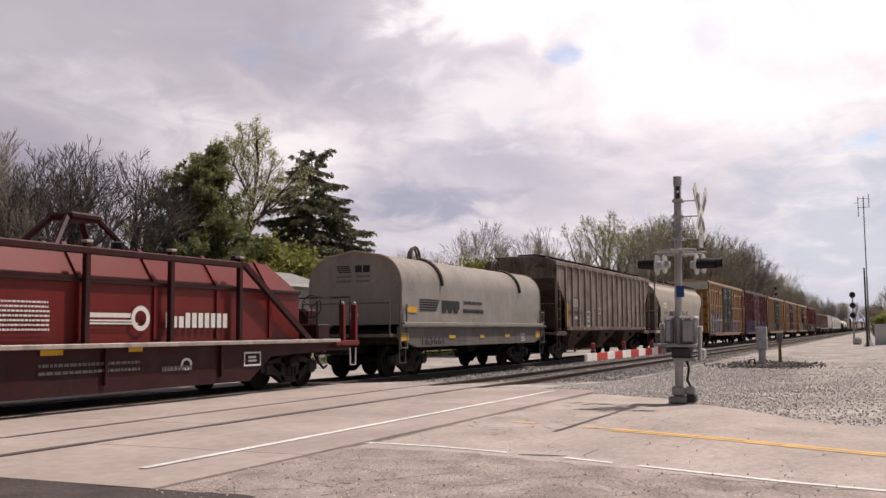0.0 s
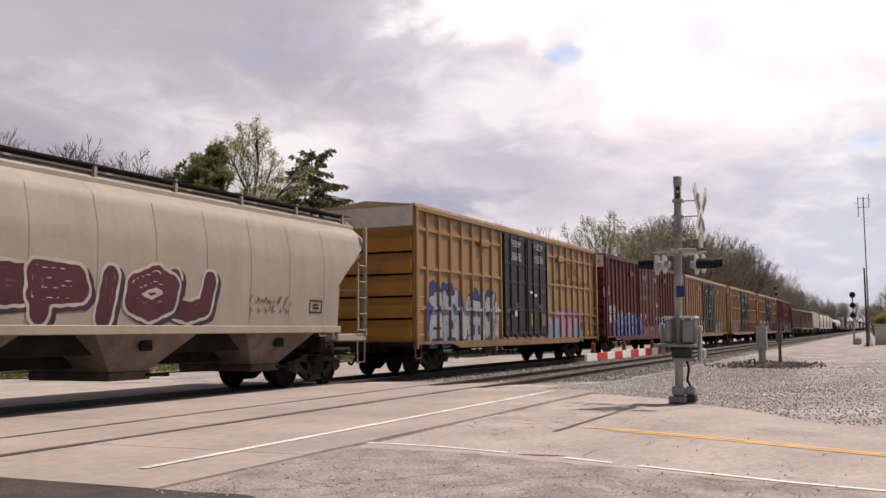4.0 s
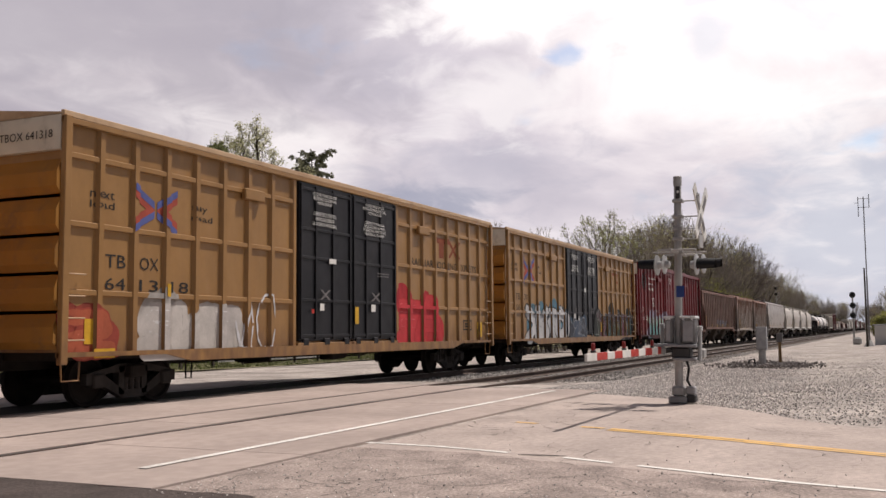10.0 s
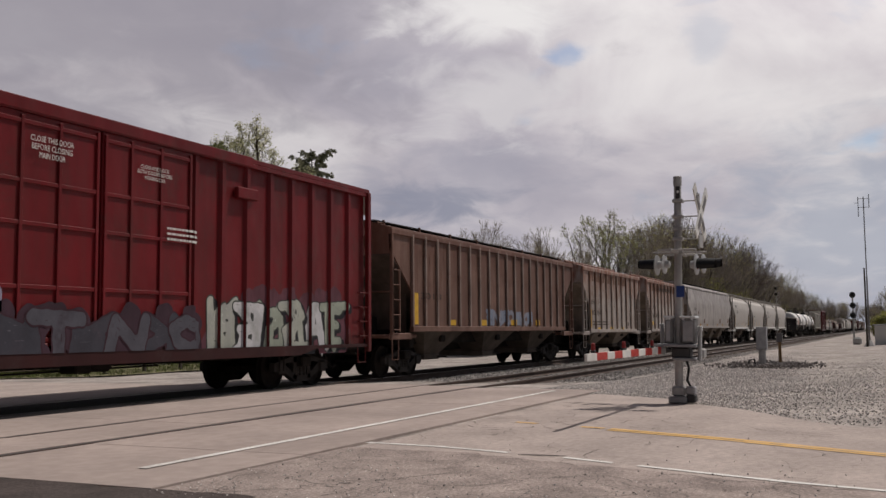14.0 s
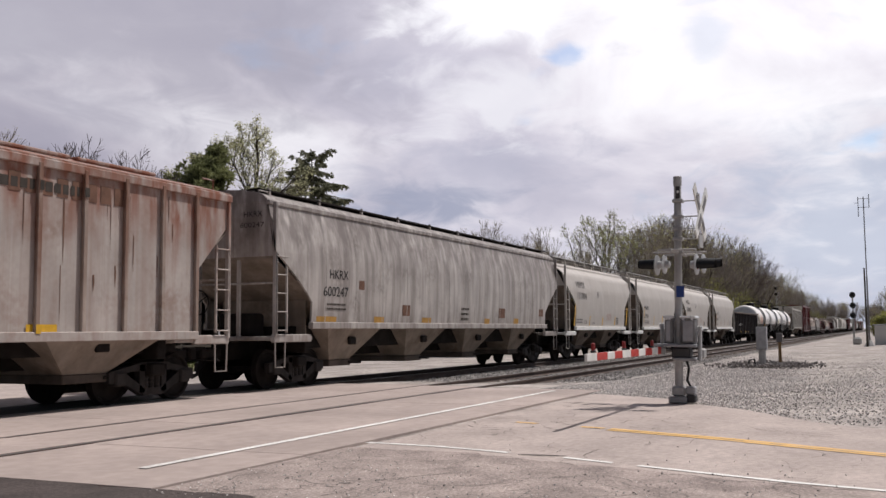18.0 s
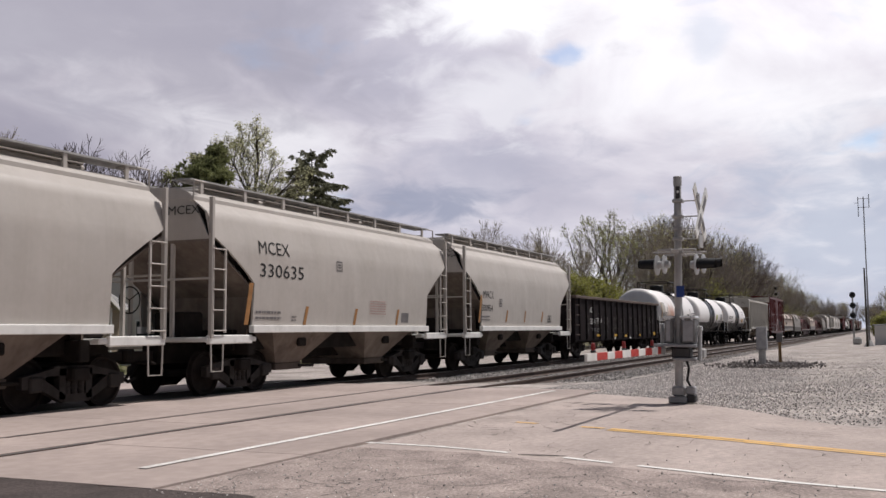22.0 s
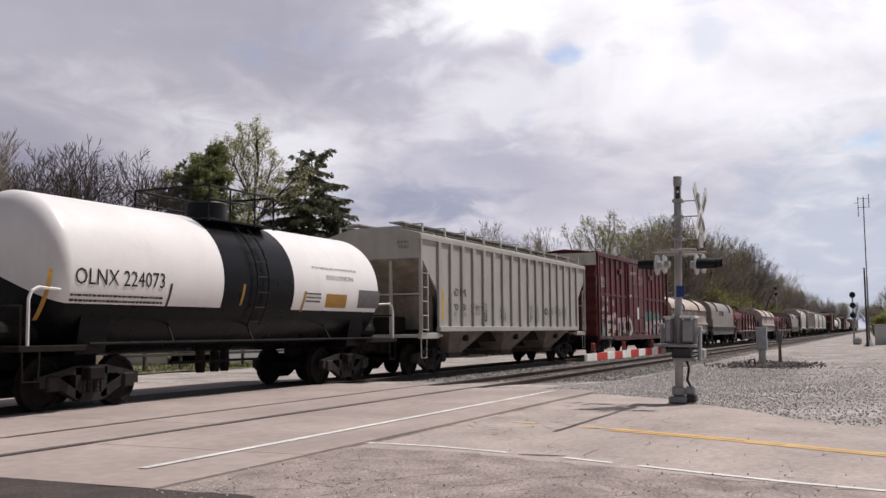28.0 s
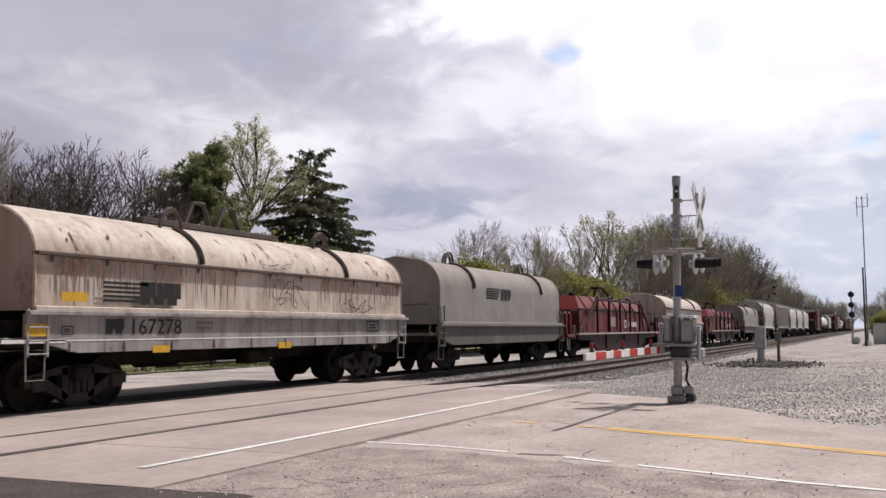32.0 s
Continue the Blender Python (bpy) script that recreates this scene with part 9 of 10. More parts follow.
def block_signal(x, y, z0, heads, top):
    t = tagged(new("railway_signal"), "black railway signal heads on a slim mast", "railway signal")
    t.location = (x, y, z0)
    part("mast", Shape().lathe([(0, 0.09), (top, 0.07)], (0, 0, 0), "z", 10), M["galv"], t)
    part("foot_box", Shape().box(-0.4, 0.4, -0.62, 0.12, 0.0, 0.7, 0.16), M["lamp_silver"], t, "silver case at the foot")
    for z in heads:
        hd = part("head", Shape().lathe([(-0.06, 0.16), (0.0, 0.27), (0.03, 0.27), (0.05, 0.12)], (-0.18, 0, z), "x", 20), M["black"], t, "round black signal head")
        part("hood", Shape().lathe([(-0.35, 0.16), (0.0, 0.17)], (-0.25, 0, z), "x", 12), M["black"], hd)
    return t


block_signal(95.6, 2.64, land(95.6, 2.64), (4.5, 3.55, 2.65), 4.8)
block_signal(185.5, 17.9, -0.4, (9.0, 7.9), 9.6)


def antenna(x, y):
    z = land(x, y)
    t = tagged(new("antenna_mast"), "tall thin antenna mast with small aerials", "antenna")
    t.location = (x, y, z)
    top = 11.9
    part("mast", Shape().lathe([(0, 0.075), (5.5, 0.06), (5.52, 0.045), (top, 0.04)], (0, 0, 0), "z", 10), M["drive_grey"], t)
    part("footing", Shape().lathe([(0, 0.45), (0.5, 0.12)], (0, 0, 0), "z", 8), M["galv"], t)
    for zz in (11.75, 11.05):
        part("crossarm", Shape().tube([(0, 0.4, zz), (0, -0.4, zz)], 0.02, 5), M["dark_box"], t)
    for yy, a, b in ((0.4, 10.3, 11.9), (-0.4, 11.0, 12.1)):
        part("aerial", Shape().tube([(0, yy, a), (0, yy, b)], 0.03, 5), M["dark_box"], t)
    for zz in (11.4,):
        part("director", Shape().tube([(0, 0.4, zz), (0, 0.7, zz)], 0.015, 4), M["dark_box"], t)
    return t


antenna(83.8, 1.2)
pole = tagged(new("utility_pole"), "short dark wooden utility pole", "pole")
pole.location = (83.0, 1.35, land(83, 1.3))
part("pole", Shape().lathe([(0, 0.085), (6.1, 0.06)], (0, 0, 0), "z", 12), M["fence_wood"], pole)
part("pole_cap", Shape().lathe([(6.1, 0.095), (6.16, 0.07)], (0, 0, 0), "z", 12), M["galv"], pole)


def shed(x, y):
    z = land(x, y)
    t = tagged(new("signal_hut"), "pale grey equipment hut with a low roof", "hut")
    t.location = (x, y, z)
    part("wall", Shape().box(0, 4, -3.0, 0, 0, 1.62, 0.03), M["siding"], t)
    part("roof", Shape().box(-0.15, 4.15, -3.15, 0.15, 1.62, 1.72, 0.03), M["alu"], t)
    part("door", Shape().box(-0.03, 0.01, -1.9, -0.9, 0.1, 1.5, 0.01), M["galv"], t)
    part("step", Shape().box(-0.6, -0.05, -2.0, -0.8, 0, 0.18, 0.02), M["panel_concrete"], t)
    return t


shed(88.0, 0.85)


def house(label, x, y, w, d, e, r, wall, across=False, hip=0.0, windows=(), turn=0.0):
    """A house behind the road: walls w by d, eaves at e, ridge at r, the ridge along x or, if across, along y."""
    t = tagged(new("house"), label, "house")
    t.location = (x, y, land(x, y))
    t.rotation_euler = (0, 0, radians(turn))
    lap, th = 0.4, 0.12
    if across:
        part("wall", Shape().prism([(0, 0), (w, 0), (w, e), (w / 2, r - 0.15), (0, e)], 0, d, "y"), wall, t)
        fall = (r - e + 0.15) / (w / 2) * lap
        for a in ((-lap, e - fall), (w + lap, e - fall)):
            rf = part("roof", Shape().prism([a, (w / 2, r), (w / 2, r + th), (a[0], a[1] + th)], -lap, d + lap, "y"), M["shingle"], t, "grey shingle roof slope")
            part("rake_board", Shape().prism([(a[0], a[1] - 0.12), (w / 2, r - 0.12), (w / 2, r + th + 0.02), (a[0], a[1] + th + 0.02)], -lap - 0.04, -lap, "y"), M["white_steel"], rf, "white rake board")
    else:
        part("wall", Shape().prism([(0, 0), (d, 0), (d, e), (d / 2, r - 0.15), (0, e)], 0, w - hip * 0.85).box(0, w, 0.001, d - 0.001, 0, e - 0.02), wall, t)
        for k, yy in enumerate((-lap, d + lap)):
            rf = Shape()
            v = [(-lap, yy, e - 0.1), (w + lap, yy, e - 0.1), (w + lap - hip - (lap if hip else 0), d / 2, r), (-lap, d / 2, r)]
            v += [(p[0], p[1], p[2] + th) for p in v]
            rf.add(v, [(0, 1, 5, 4), (1, 2, 6, 5), (2, 3, 7, 6), (3, 0, 4, 7), (4, 5, 6, 7), (3, 2, 1, 0)])
            rf = part("roof", rf, M["shingle"], t, "grey shingle roof slope")
            if k == 0:
                part("gutter", Shape().box(-lap, w + lap, yy - 0.08, yy, e - 0.12, e + 0.01, 0.01), M["white_steel"], rf)
        if hip:
            part("hip_roof", Shape().add([(w + lap, -lap, e - 0.1 + th), (w + lap, d + lap, e - 0.1 + th), (w - hip, d / 2, r + th), (w + lap - 0.15, 0, e - 0.15), (w + lap - 0.15, d, e - 0.15), (w - hip - 0.15, d / 2, r - 0.1)], [(0, 1, 2), (5, 4, 3), (0, 3, 4, 1), (1, 4, 5, 2), (2, 5, 3, 0)]), M["shingle"], t, "hipped roof end")
    for a, b, c in windows:
        q = part("window", Shape().box(a - 0.08, a + b + 0.08, -0.06, 0.02, c - 0.08, c + 1.18, 0.02), M["white_steel"], t, "white framed window")
        for i in (0, 1):
            part("pane", Shape().box(a + i * (b / 2 + 0.02), a + i * (b / 2 + 0.02) + b / 2 - 0.02, -0.075, -0.05, c, c + 1.1), M["glass_dark"], q)
    return t


M["glass_dark"] = material("window_glass", (0.03, 0.035, 0.04), 0.08, vary=0.05)
M["tan_siding"] = material("tan_siding", (0.30, 0.25, 0.19), 0.75, vary=0.15, scale=1)
M["grey_siding"] = material("blue_grey_siding", (0.42, 0.41, 0.43), 0.75, vary=0.12, scale=1)
porch_house = house("low tan house with a pale grey shingle roof", 24.0, 32.9, 11.4, 5.6, 2.75, 4.35, M["tan_siding"], windows=((2.0, 1.4, 1.0), (5.2, 1.4, 1.0)))
part("porch_gable", Shape().prism([(8.2, 2.7), (9.6, 2.7), (8.9, 3.25)], -1.3, 0.9, "y"), M["tan_siding"], porch_house)
for a in (7.95, 9.85):
    rf = part("porch_roof", Shape().prism([(a, 2.58), (8.9, 3.30), (8.9, 3.42), (a, 2.70)], -1.5, 0.9, "y"), M["shingle"], porch_house)
    part("rake_board", Shape().prism([(a, 2.50), (8.9, 3.22), (8.9, 3.44), (a, 2.72)], -1.54, -1.5, "y"), M["white_steel"], rf, "white rake board")
for a in (8.25, 9.5):
    part("porch_post", Shape().box(a, a + 0.1, -1.25, -1.15, 0, 2.7, 0.01), M["white_steel"], porch_house)
house("white gabled house behind the low tan one", 37.3, 37.6, 4.6, 3.0, 4.2, 5.7, M["siding"], across=True, windows=((3.0, 1.2, 1.2),), turn=-42)
house("grey-roofed house with a hipped end", 43.0, 33.0, 11.0, 3.2, 4.55, 5.3, M["grey_siding"], hip=1.4, windows=((2.0, 1.4, 1.2), (6.0, 1.4, 1.2)))


def board_fence(x0, x1, y):
    f = tagged(new("fence"), "dark wooden post and rail fence along the far road", "fence")
    f.location = (0, y, 0)
    n = int((x1 - x0) / 2.2)
    for i in range(n + 1):
        x = x0 + (x1 - x0) * i / n
        part("post", Shape().box(x - 0.06, x + 0.06, -0.06, 0.06, land(x, y), 0.85, 0.01), M["fence_wood"], f)
    for i in range(n):
        a, b = x0 + (x1 - x0) * i / n, x0 + (x1 - x0) * (i + 1) / n
        for z in (0.38, 0.72):
            part("rail", Shape().box(a, b, -0.09, -0.06, z - 0.06, z + 0.06, 0.008), M["fence_wood"], f)
    return f


board_fence(30, 76, 28.6)

# ---- trees ----
def skeleton(rnd, height, trunk_r, kids, angle=(25, 50), clear=0.3, lean=(0.0, 0.0), rise=0.10, ratio=(0.5, 0.72), wiggle=0.10, trunk=0.62, fork=True, fine=0.009):
    """Trunk and limbs that fork again and again: thick wood, thin wood, and the twig ends with their directions."""
    wood, thin, tips = Shape(), Shape(), []
    last = len(kids)

    def ribbon(pts, r):
        w = (pts[-1] - pts[0]).orthogonal().normalized()
        w = Matrix.Rotation(rnd.uniform(0, 3.14), 3, (pts[-1] - pts[0]).normalized()) @ w * r
        n = len(pts)
        v = [p - w * (1 - 0.6 * i / n) for i, p in enumerate(pts)] + [p + w * (1 - 0.6 * i / n) for i, p in enumerate(pts)]
        thin.add(v, [(i, i + 1, n + i + 1, n + i) for i in range(n - 1)])

    def grow(p, d, length, r, level):
        n = (6, 5, 4, 3, 2)[min(level, 4)]
        pts, ways = [p], [d]
        for i in range(n):
            d = (d + Vector((rnd.gauss(0, wiggle), rnd.gauss(0, wiggle), rnd.gauss(rise if level else 0.03, 0.06)))).normalized()
            pts.append(pts[-1] + d * length / n)
            ways.append(d)
        if level < 2:
            wood.tube(pts, r, (8, 5)[level], False, r * 0.5)
        elif level == 2:
            thin.tube(pts, r, 3, False, r * 0.5)
        else:
            ribbon(pts, max(fine, r))
        if level >= last - 1:
            tips.extend((q, w) for q, w in zip(pts[1:], ways[1:]))
        if level == last:
            return
        k = kids[level]
        for i in range(k + (2 if fork else 1)):
            t = min(1.0, (clear if level == 0 else 0.25) + (1 - (clear if level == 0 else 0.25)) * (i + rnd.random() * 0.8) / k)
            j = min(n - 1, int(t * n))
            base, way = pts[j].lerp(pts[j + 1], t * n - j), ways[j + 1]
            off = radians(rnd.uniform(*angle)) * (0.6 if t >= 1 else 1)
            side = Matrix.Rotation(rnd.uniform(0, 6.283), 3, way) @ way.orthogonal().normalized()
            out = (way * math.cos(off) + side * math.sin(off)).normalized()
            grow(base, out, length * rnd.uniform(*ratio) * (1.15 - 0.45 * t), r * (0.62 - 0.22 * t) * rnd.uniform(0.75, 1.0), level + 1)
    grow(Vector((0, 0, -0.2)), Vector((lean[0], lean[1], 1)).normalized(), height * trunk, trunk_r, 0)
    return wood, thin, tips


def leaves(rnd, tips, each, size, scatter, lowest=0.0):
    s = Shape()
    for p, way in tips:
        if p.z < lowest:
            continue
        for _ in range(int(each) + (1 if rnd.random() < each % 1 else 0)):
            c = p + Vector((rnd.gauss(0, scatter), rnd.gauss(0, scatter), rnd.gauss(0, scatter)))
            e = Euler((rnd.uniform(-1, 1), rnd.uniform(-1, 1), rnd.uniform(0, 6.28))).to_matrix()
            a, b = size * rnd.uniform(0.5, 1.2), size * rnd.uniform(0.25, 0.6)
            s.add([c + e @ Vector(v) for v in ((-a, 0, 0), (0, -b, 0.1 * a), (a, 0, 0), (0, b, 0.1 * a))], [(0, 1, 2, 3)])
    return s


def fit_height(shape_list, height):
    top = max(v[2] for s in shape_list for v in s.v)
    k = height / top
    for s in shape_list:
        s.v = [(a * k, b * k, c * k) for a, b, c in s.v]


def broad_tree(name, label, seed, height, trunk_r, kids, bark, twig, leaf=None, each=0.0, size=0.1, category="tree", scatter=0.12, lowest=0.0, **shape):
    rnd = random.Random(seed)
    wood, thin, tips = skeleton(rnd, height, trunk_r, kids, **shape)
    group = [wood, thin]
    if leaf:
        lv = leaves(rnd, tips, each, size, scatter, lowest * height)
        group.append(lv)
    fit_height(group, height)
    t = tagged(new(name), label, category)
    part("trunk", wood, bark, t, "branching trunk and limbs")
    part("canopy", thin, twig, t, "canopy of fine branches")
    if leaf:
        part("crown", lv, leaf, t, "thin crown of small young leaves")
    return t


def spray(rnd, s, c, d, l, wide):
    e = d.orthogonal().normalized()
    e = Matrix.Rotation(rnd.uniform(0, 3.14), 3, d) @ e * l * wide
    s.add([c, c + d * l * 0.45 + e, c + d * l, c + d * l * 0.45 - e], [(0, 1, 2, 3)])


def spruce_tree(label, seed, height, width):
    """A spruce: separate boughs that droop and turn up at their ends, hung with short sprays of needles."""
    rnd = random.Random(seed)
    t = tagged(new("spruce_tree"), label, "tree")
    wood, green = Shape(), Shape()
    wood.tube([(0, 0, -0.2), (0.08, 0, height * 0.5), (0, 0, height)], height * 0.017, 8, False, 0.03)
    whorls = 27
    for i in range(whorls):
        f = i / (whorls - 1)
        z0 = height * (0.05 + 0.94 * f ** 0.8)
        reach = width * ((1 - f) ** 0.5) * (0.85 + 0.15 * min(1, f * 3)) + 0.2
        for k in range(rnd.randint(6, 9)):
            a = rnd.uniform(0, 6.283)
            L = reach * rnd.uniform(0.5, 1.15)
            z = z0 + rnd.uniform(-0.3, 0.3)
            out = Vector((math.cos(a), math.sin(a), 0))
            pts = [Vector((0, 0, z)) + out * L * u + Vector((0, 0, L * (0.22 * u - 0.72 * u * u + 0.40 * u ** 3) + (1 - f) * -0.1 * u)) for u in np.linspace(0, 1, 8)]
            if f > 0.93:
                pts = [Vector((0, 0, z)) + out * L * u + Vector((0, 0, L * 0.5 * u)) for u in np.linspace(0, 1, 8)]
            wood.tube(pts, 0.03 + 0.025 * (1 - f), 3, False, 0.01)
            side = Vector((-out.y, out.x, 0))
            for q in range(int(L * 12) + 4):
                u = rnd.uniform(0.12, 1.0) ** 0.8
                j = min(6, int(u * 7))
                c = pts[j].lerp(pts[j + 1], u * 7 - j)
                sg = rnd.choice((-1, 1))
                d = (side * sg * rnd.uniform(0.3, 1) + out * rnd.uniform(0.3, 0.9) + Vector((0, 0, rnd.uniform(-0.9, -0.1)))).normalized()
                l = (0.20 * L * (1.1 - u) + 0.22) * rnd.uniform(0.6, 1.2)
                m = int(l * 20) + 3
                for w in range(m):
                    base = c + d * l * w / m + Vector((0, 0, -0.12 * (w / m) ** 2 * l))
                    dd = (d * 0.8 + Vector((rnd.gauss(0, 0.5), rnd.gauss(0, 0.5), rnd.gauss(-0.35, 0.4)))).normalized()
                    spray(rnd, green, base, dd, rnd.uniform(0.14, 0.30), 0.22)
    part("trunk", wood, M["bark"], t, "dark trunk and boughs")
    part("crown", green, M["leaf_spruce"], t, "hanging sprays of dark needles")
    return t


def pine_tree(label, seed, height, width):
    """A full pine: ascending boughs that carry soft tufts of long needles."""
    rnd = random.Random(seed)
    t = tagged(new("pine_tree"), label, "tree")
    wood, green = Shape(), Shape()
    wood.tube([(0, 0, -0.2), (0.1, 0, height * 0.5), (1.2, 0, height * 0.97)], height * 0.018, 8, False, 0.03)
    whorls = 32
    for i in range(whorls):
        f = i / (whorls - 1)
        z0 = height * (0.04 + 0.92 * f)
        reach = width * (0.16 + 0.84 * math.sin(min(1, (1 - f) * 1.7) * math.pi / 2)) * (1.0 - 0.35 * f * f)
        bend = Vector((1.2 * max(0, f - 0.45) / 0.55, 0, 0))
        for k in range(rnd.randint(5, 8)):
            a = rnd.uniform(0, 6.283)
            L = reach * rnd.uniform(0.45, 1.1)
            out = Vector((math.cos(a), math.sin(a), 0))
            z = z0 + rnd.uniform(-0.25, 0.25)
            pts = [Vector((0, 0, z)) + bend + out * L * u + Vector((0, 0, L * (0.05 * u + (0.12 + 0.35 * f) * u * u))) for u in np.linspace(0, 1, 6)]
            wood.tube(pts, 0.035, 3, False, 0.01)
            for q in range(int(L * 6.5) + 4):
                u = rnd.uniform(0.3, 1.0)
                j = min(4, int(u * 5))
                c = pts[j].lerp(pts[j + 1], u * 5 - j) + Vector((rnd.gauss(0, 0.2), rnd.gauss(0, 0.2), rnd.gauss(0.05, 0.12)))
                for w in range(22):
                    d = (out * 0.5 + Vector((rnd.gauss(0, 0.7), rnd.gauss(0, 0.7), rnd.gauss(0.35, 0.6)))).normalized()
                    spray(rnd, green, c + d * rnd.uniform(0, 0.12), d, rnd.uniform(0.20, 0.40), 0.15)
    part("trunk", wood, M["bark"], t, "dark trunk and boughs")
    part("crown", green, M["leaf_pine"], t, "soft tufts of olive green needles")
    return t


def plant(tree, x, y, turn=0, k=1.0, kz=None):
    m = pose(x, y, land(x, y) - 0.05, 0, 0, turn) @ Matrix.Diagonal((k, k, kz or k, 1))
    return copy_thing(tree, m)


def first(tree, x, y, turn=0, k=1.0):
    tree.matrix_basis = pose(x, y, land(x, y) - 0.05, 0, 0, turn) @ Matrix.Diagonal((k, k, k, 1))
    return tree


# the group behind the road
tall = first(broad_tree("broadleaf_tree", "tall budding tree with a crooked dark trunk", 14, 16.9, 0.22, (7, 6, 5, 3), M["bark"], M["twig_dark"], M["leaf_bud"], 1.2, 0.075, clear=0.60, lean=(0.10, 0.0), angle=(25, 50), rise=0.05, wiggle=0.12, ratio=(0.36, 0.48), lowest=0.5, fine=0.012), 54.3, 40.5, 0)
slim = first(broad_tree("broadleaf_tree", "slim budding tree with a thin forked stem", 15, 14.9, 0.16, (5, 4, 4, 3), M["bark"], M["twig_dark"], M["leaf_bud"], 1.6, 0.09, clear=0.5, lean=(-0.05, 0.0), angle=(18, 36), rise=0.08, wiggle=0.12, ratio=(0.4, 0.55), lowest=0.4), 53.6, 40.2, 0)
spruce = first(spruce_tree("tall dark spruce with drooping boughs", 5, 15.1, 6.5), 61.6, 38.8)
pine = first(pine_tree("full green pine beside the bare trees", 9, 13.9, 4.3), 48.9, 39.0)
VASE = dict(angle=(20, 52), rise=0.07, clear=0.2, trunk=0.5, ratio=(0.58, 0.8), wiggle=0.13)
bare_a = first(broad_tree("bare_tree", "leafless tree with upright forked limbs", 21, 12.7, 0.30, (5, 4, 4, 3), M["bark"], M["twig_dark"], fine=0.018, **VASE), 41.0, 40.5)
bare_b = first(broad_tree("bare_tree", "leafless spreading tree with fine twigs", 22, 12.2, 0.2, (5, 4, 4, 3), M["bark_pale"], M["twig"], M["twig_green"], 0.6, 0.05, angle=(20, 48), clear=0.12, rise=0.12, trunk=0.55, ratio=(0.55, 0.78), fine=0.017), 33.2, 40)
bare_c = first(broad_tree("bare_tree", "slim leafless tree with close limbs", 23, 10.8, 0.13, (7, 4, 4, 2), M["bark"], M["twig_dark"], angle=(15, 32), clear=0.2, trunk=0.72, ratio=(0.36, 0.5), rise=0.12, fine=0.016), 45.0, 40)
budding = broad_tree("broadleaf_tree", "budding tree with pale green young leaves", 31, 13.0, 0.2, (5, 4, 4, 3), M["bark"], M["twig_dark"], M["leaf_bud"], 1.2, 0.11, angle=(20, 45), clear=0.3, trunk=0.55, ratio=(0.55, 0.75), fine=0.018)
first(budding, 50.6, 44.5, 10, 0.8)
thicket = broad_tree("thicket_tree", "many-stemmed thicket tree greening at its twig ends", 33, 9.0, 0.09, (9, 4, 3, 2), M["bark_pale"], M["twig"], M["twig_green"], 4.0, 0.085, angle=(12, 34), clear=0.02, trunk=0.45, ratio=(0.75, 0.95), rise=0.08, fine=0.02)
first(thicket, 66.5, 42, 0, 0.6)
shrub = broad_tree("shrub", "dense shrub coming into green leaf", 41, 4.6, 0.06, (6, 4, 3, 1), M["bark_pale"], M["twig"], M["leaf_green"], 2.4, 0.11, category="shrub", angle=(15, 55), clear=0.02, trunk=0.4, ratio=(0.7, 0.95), scatter=0.16)
first(shrub, 55.5, 38.0, 0, 1.3)
for x, y, a, k in ((60.2, 38.4, 60, 1.4), (50.0, 37.5, 130, 1.3), (46.5, 37.0, 30, 1.1), (52.0, 36.5, 80, 1.2), (58.8, 39.5, 170, 1.5), (55.0, 37.2, 240, 1.5), (65.5, 41, 20, 0.8), (57.8, 37.0, 200, 1.05), (53.0, 39, 270, 1.35), (63.0, 39.5, 310, 0.95)):
    plant(shrub, x, y, a, k)
for x, y, a, k in ((35.6, 40.5, 210, 0.95), (37.6, 43.5, 300, 0.9), (30.0, 42, 70, 1.0), (26.5, 39, 200, 1.05), (23.0, 40, 300, 1.0), (41.6, 50, 190, 0.72)):
    plant(bare_b, x, y, a, k)
for x, y, a, k in ((35.2, 47, 90, 0.95), (31.0, 48, 10, 1.0), (29.0, 45, 320, 0.95), (46.8, 52, 60, 0.72), (38.4, 40.2, 200, 0.98), (43.0, 40.4, 250, 1.02), (39.6, 41.5, 80, 0.95), (37.4, 42, 310, 0.9)):
    plant(bare_a, x, y, a, k)
for x, y, a, k in ((68.5, 43, 0, 0.58), (72.0, 44, 120, 0.56), (66, 45, 220, 0.6), (46.6, 43.5, 40, 0.92), (34.5, 42, 10, 0.9)):
    plant(bare_c, x, y, a, k)
for x, y, a, k in ((45.5, 45, 0, 0.8), (41.5, 44, 120, 0.72), (50.2, 42, 60, 0.9), (43.0, 42, 200, 0.66), (39.5, 46, 310, 0.85), (66.5, 44, 10, 0.6), (70.0, 45, 150, 0.55)):
    plant(thicket, x, y, a, k)

# the wooded strip along the far side of the railway; farther off its trees carry fewer, thicker twigs
thicket_far = first(broad_tree("thicket_tree", "many-stemmed thicket tree greening at its twig ends", 34, 9.0, 0.09, (7, 3, 3, 1), M["bark"], M["twig_mid"], M["twig_green"], 0.6, 0.075, angle=(12, 34), clear=0.02, trunk=0.45, ratio=(0.75, 0.95), rise=0.08, fine=0.009), 120, 25, 0, 1.5)
shrub_far = first(broad_tree("shrub", "dense shrub coming into green leaf", 42, 4.6, 0.06, (6, 3, 3, 1), M["bark_pale"], M["twig_mid"], M["leaf_green"], 0.8, 0.08, category="shrub", angle=(15, 55), clear=0.02, trunk=0.4, ratio=(0.7, 0.95), scatter=0.16, fine=0.009), 118, 21.8, 0, 1.2)
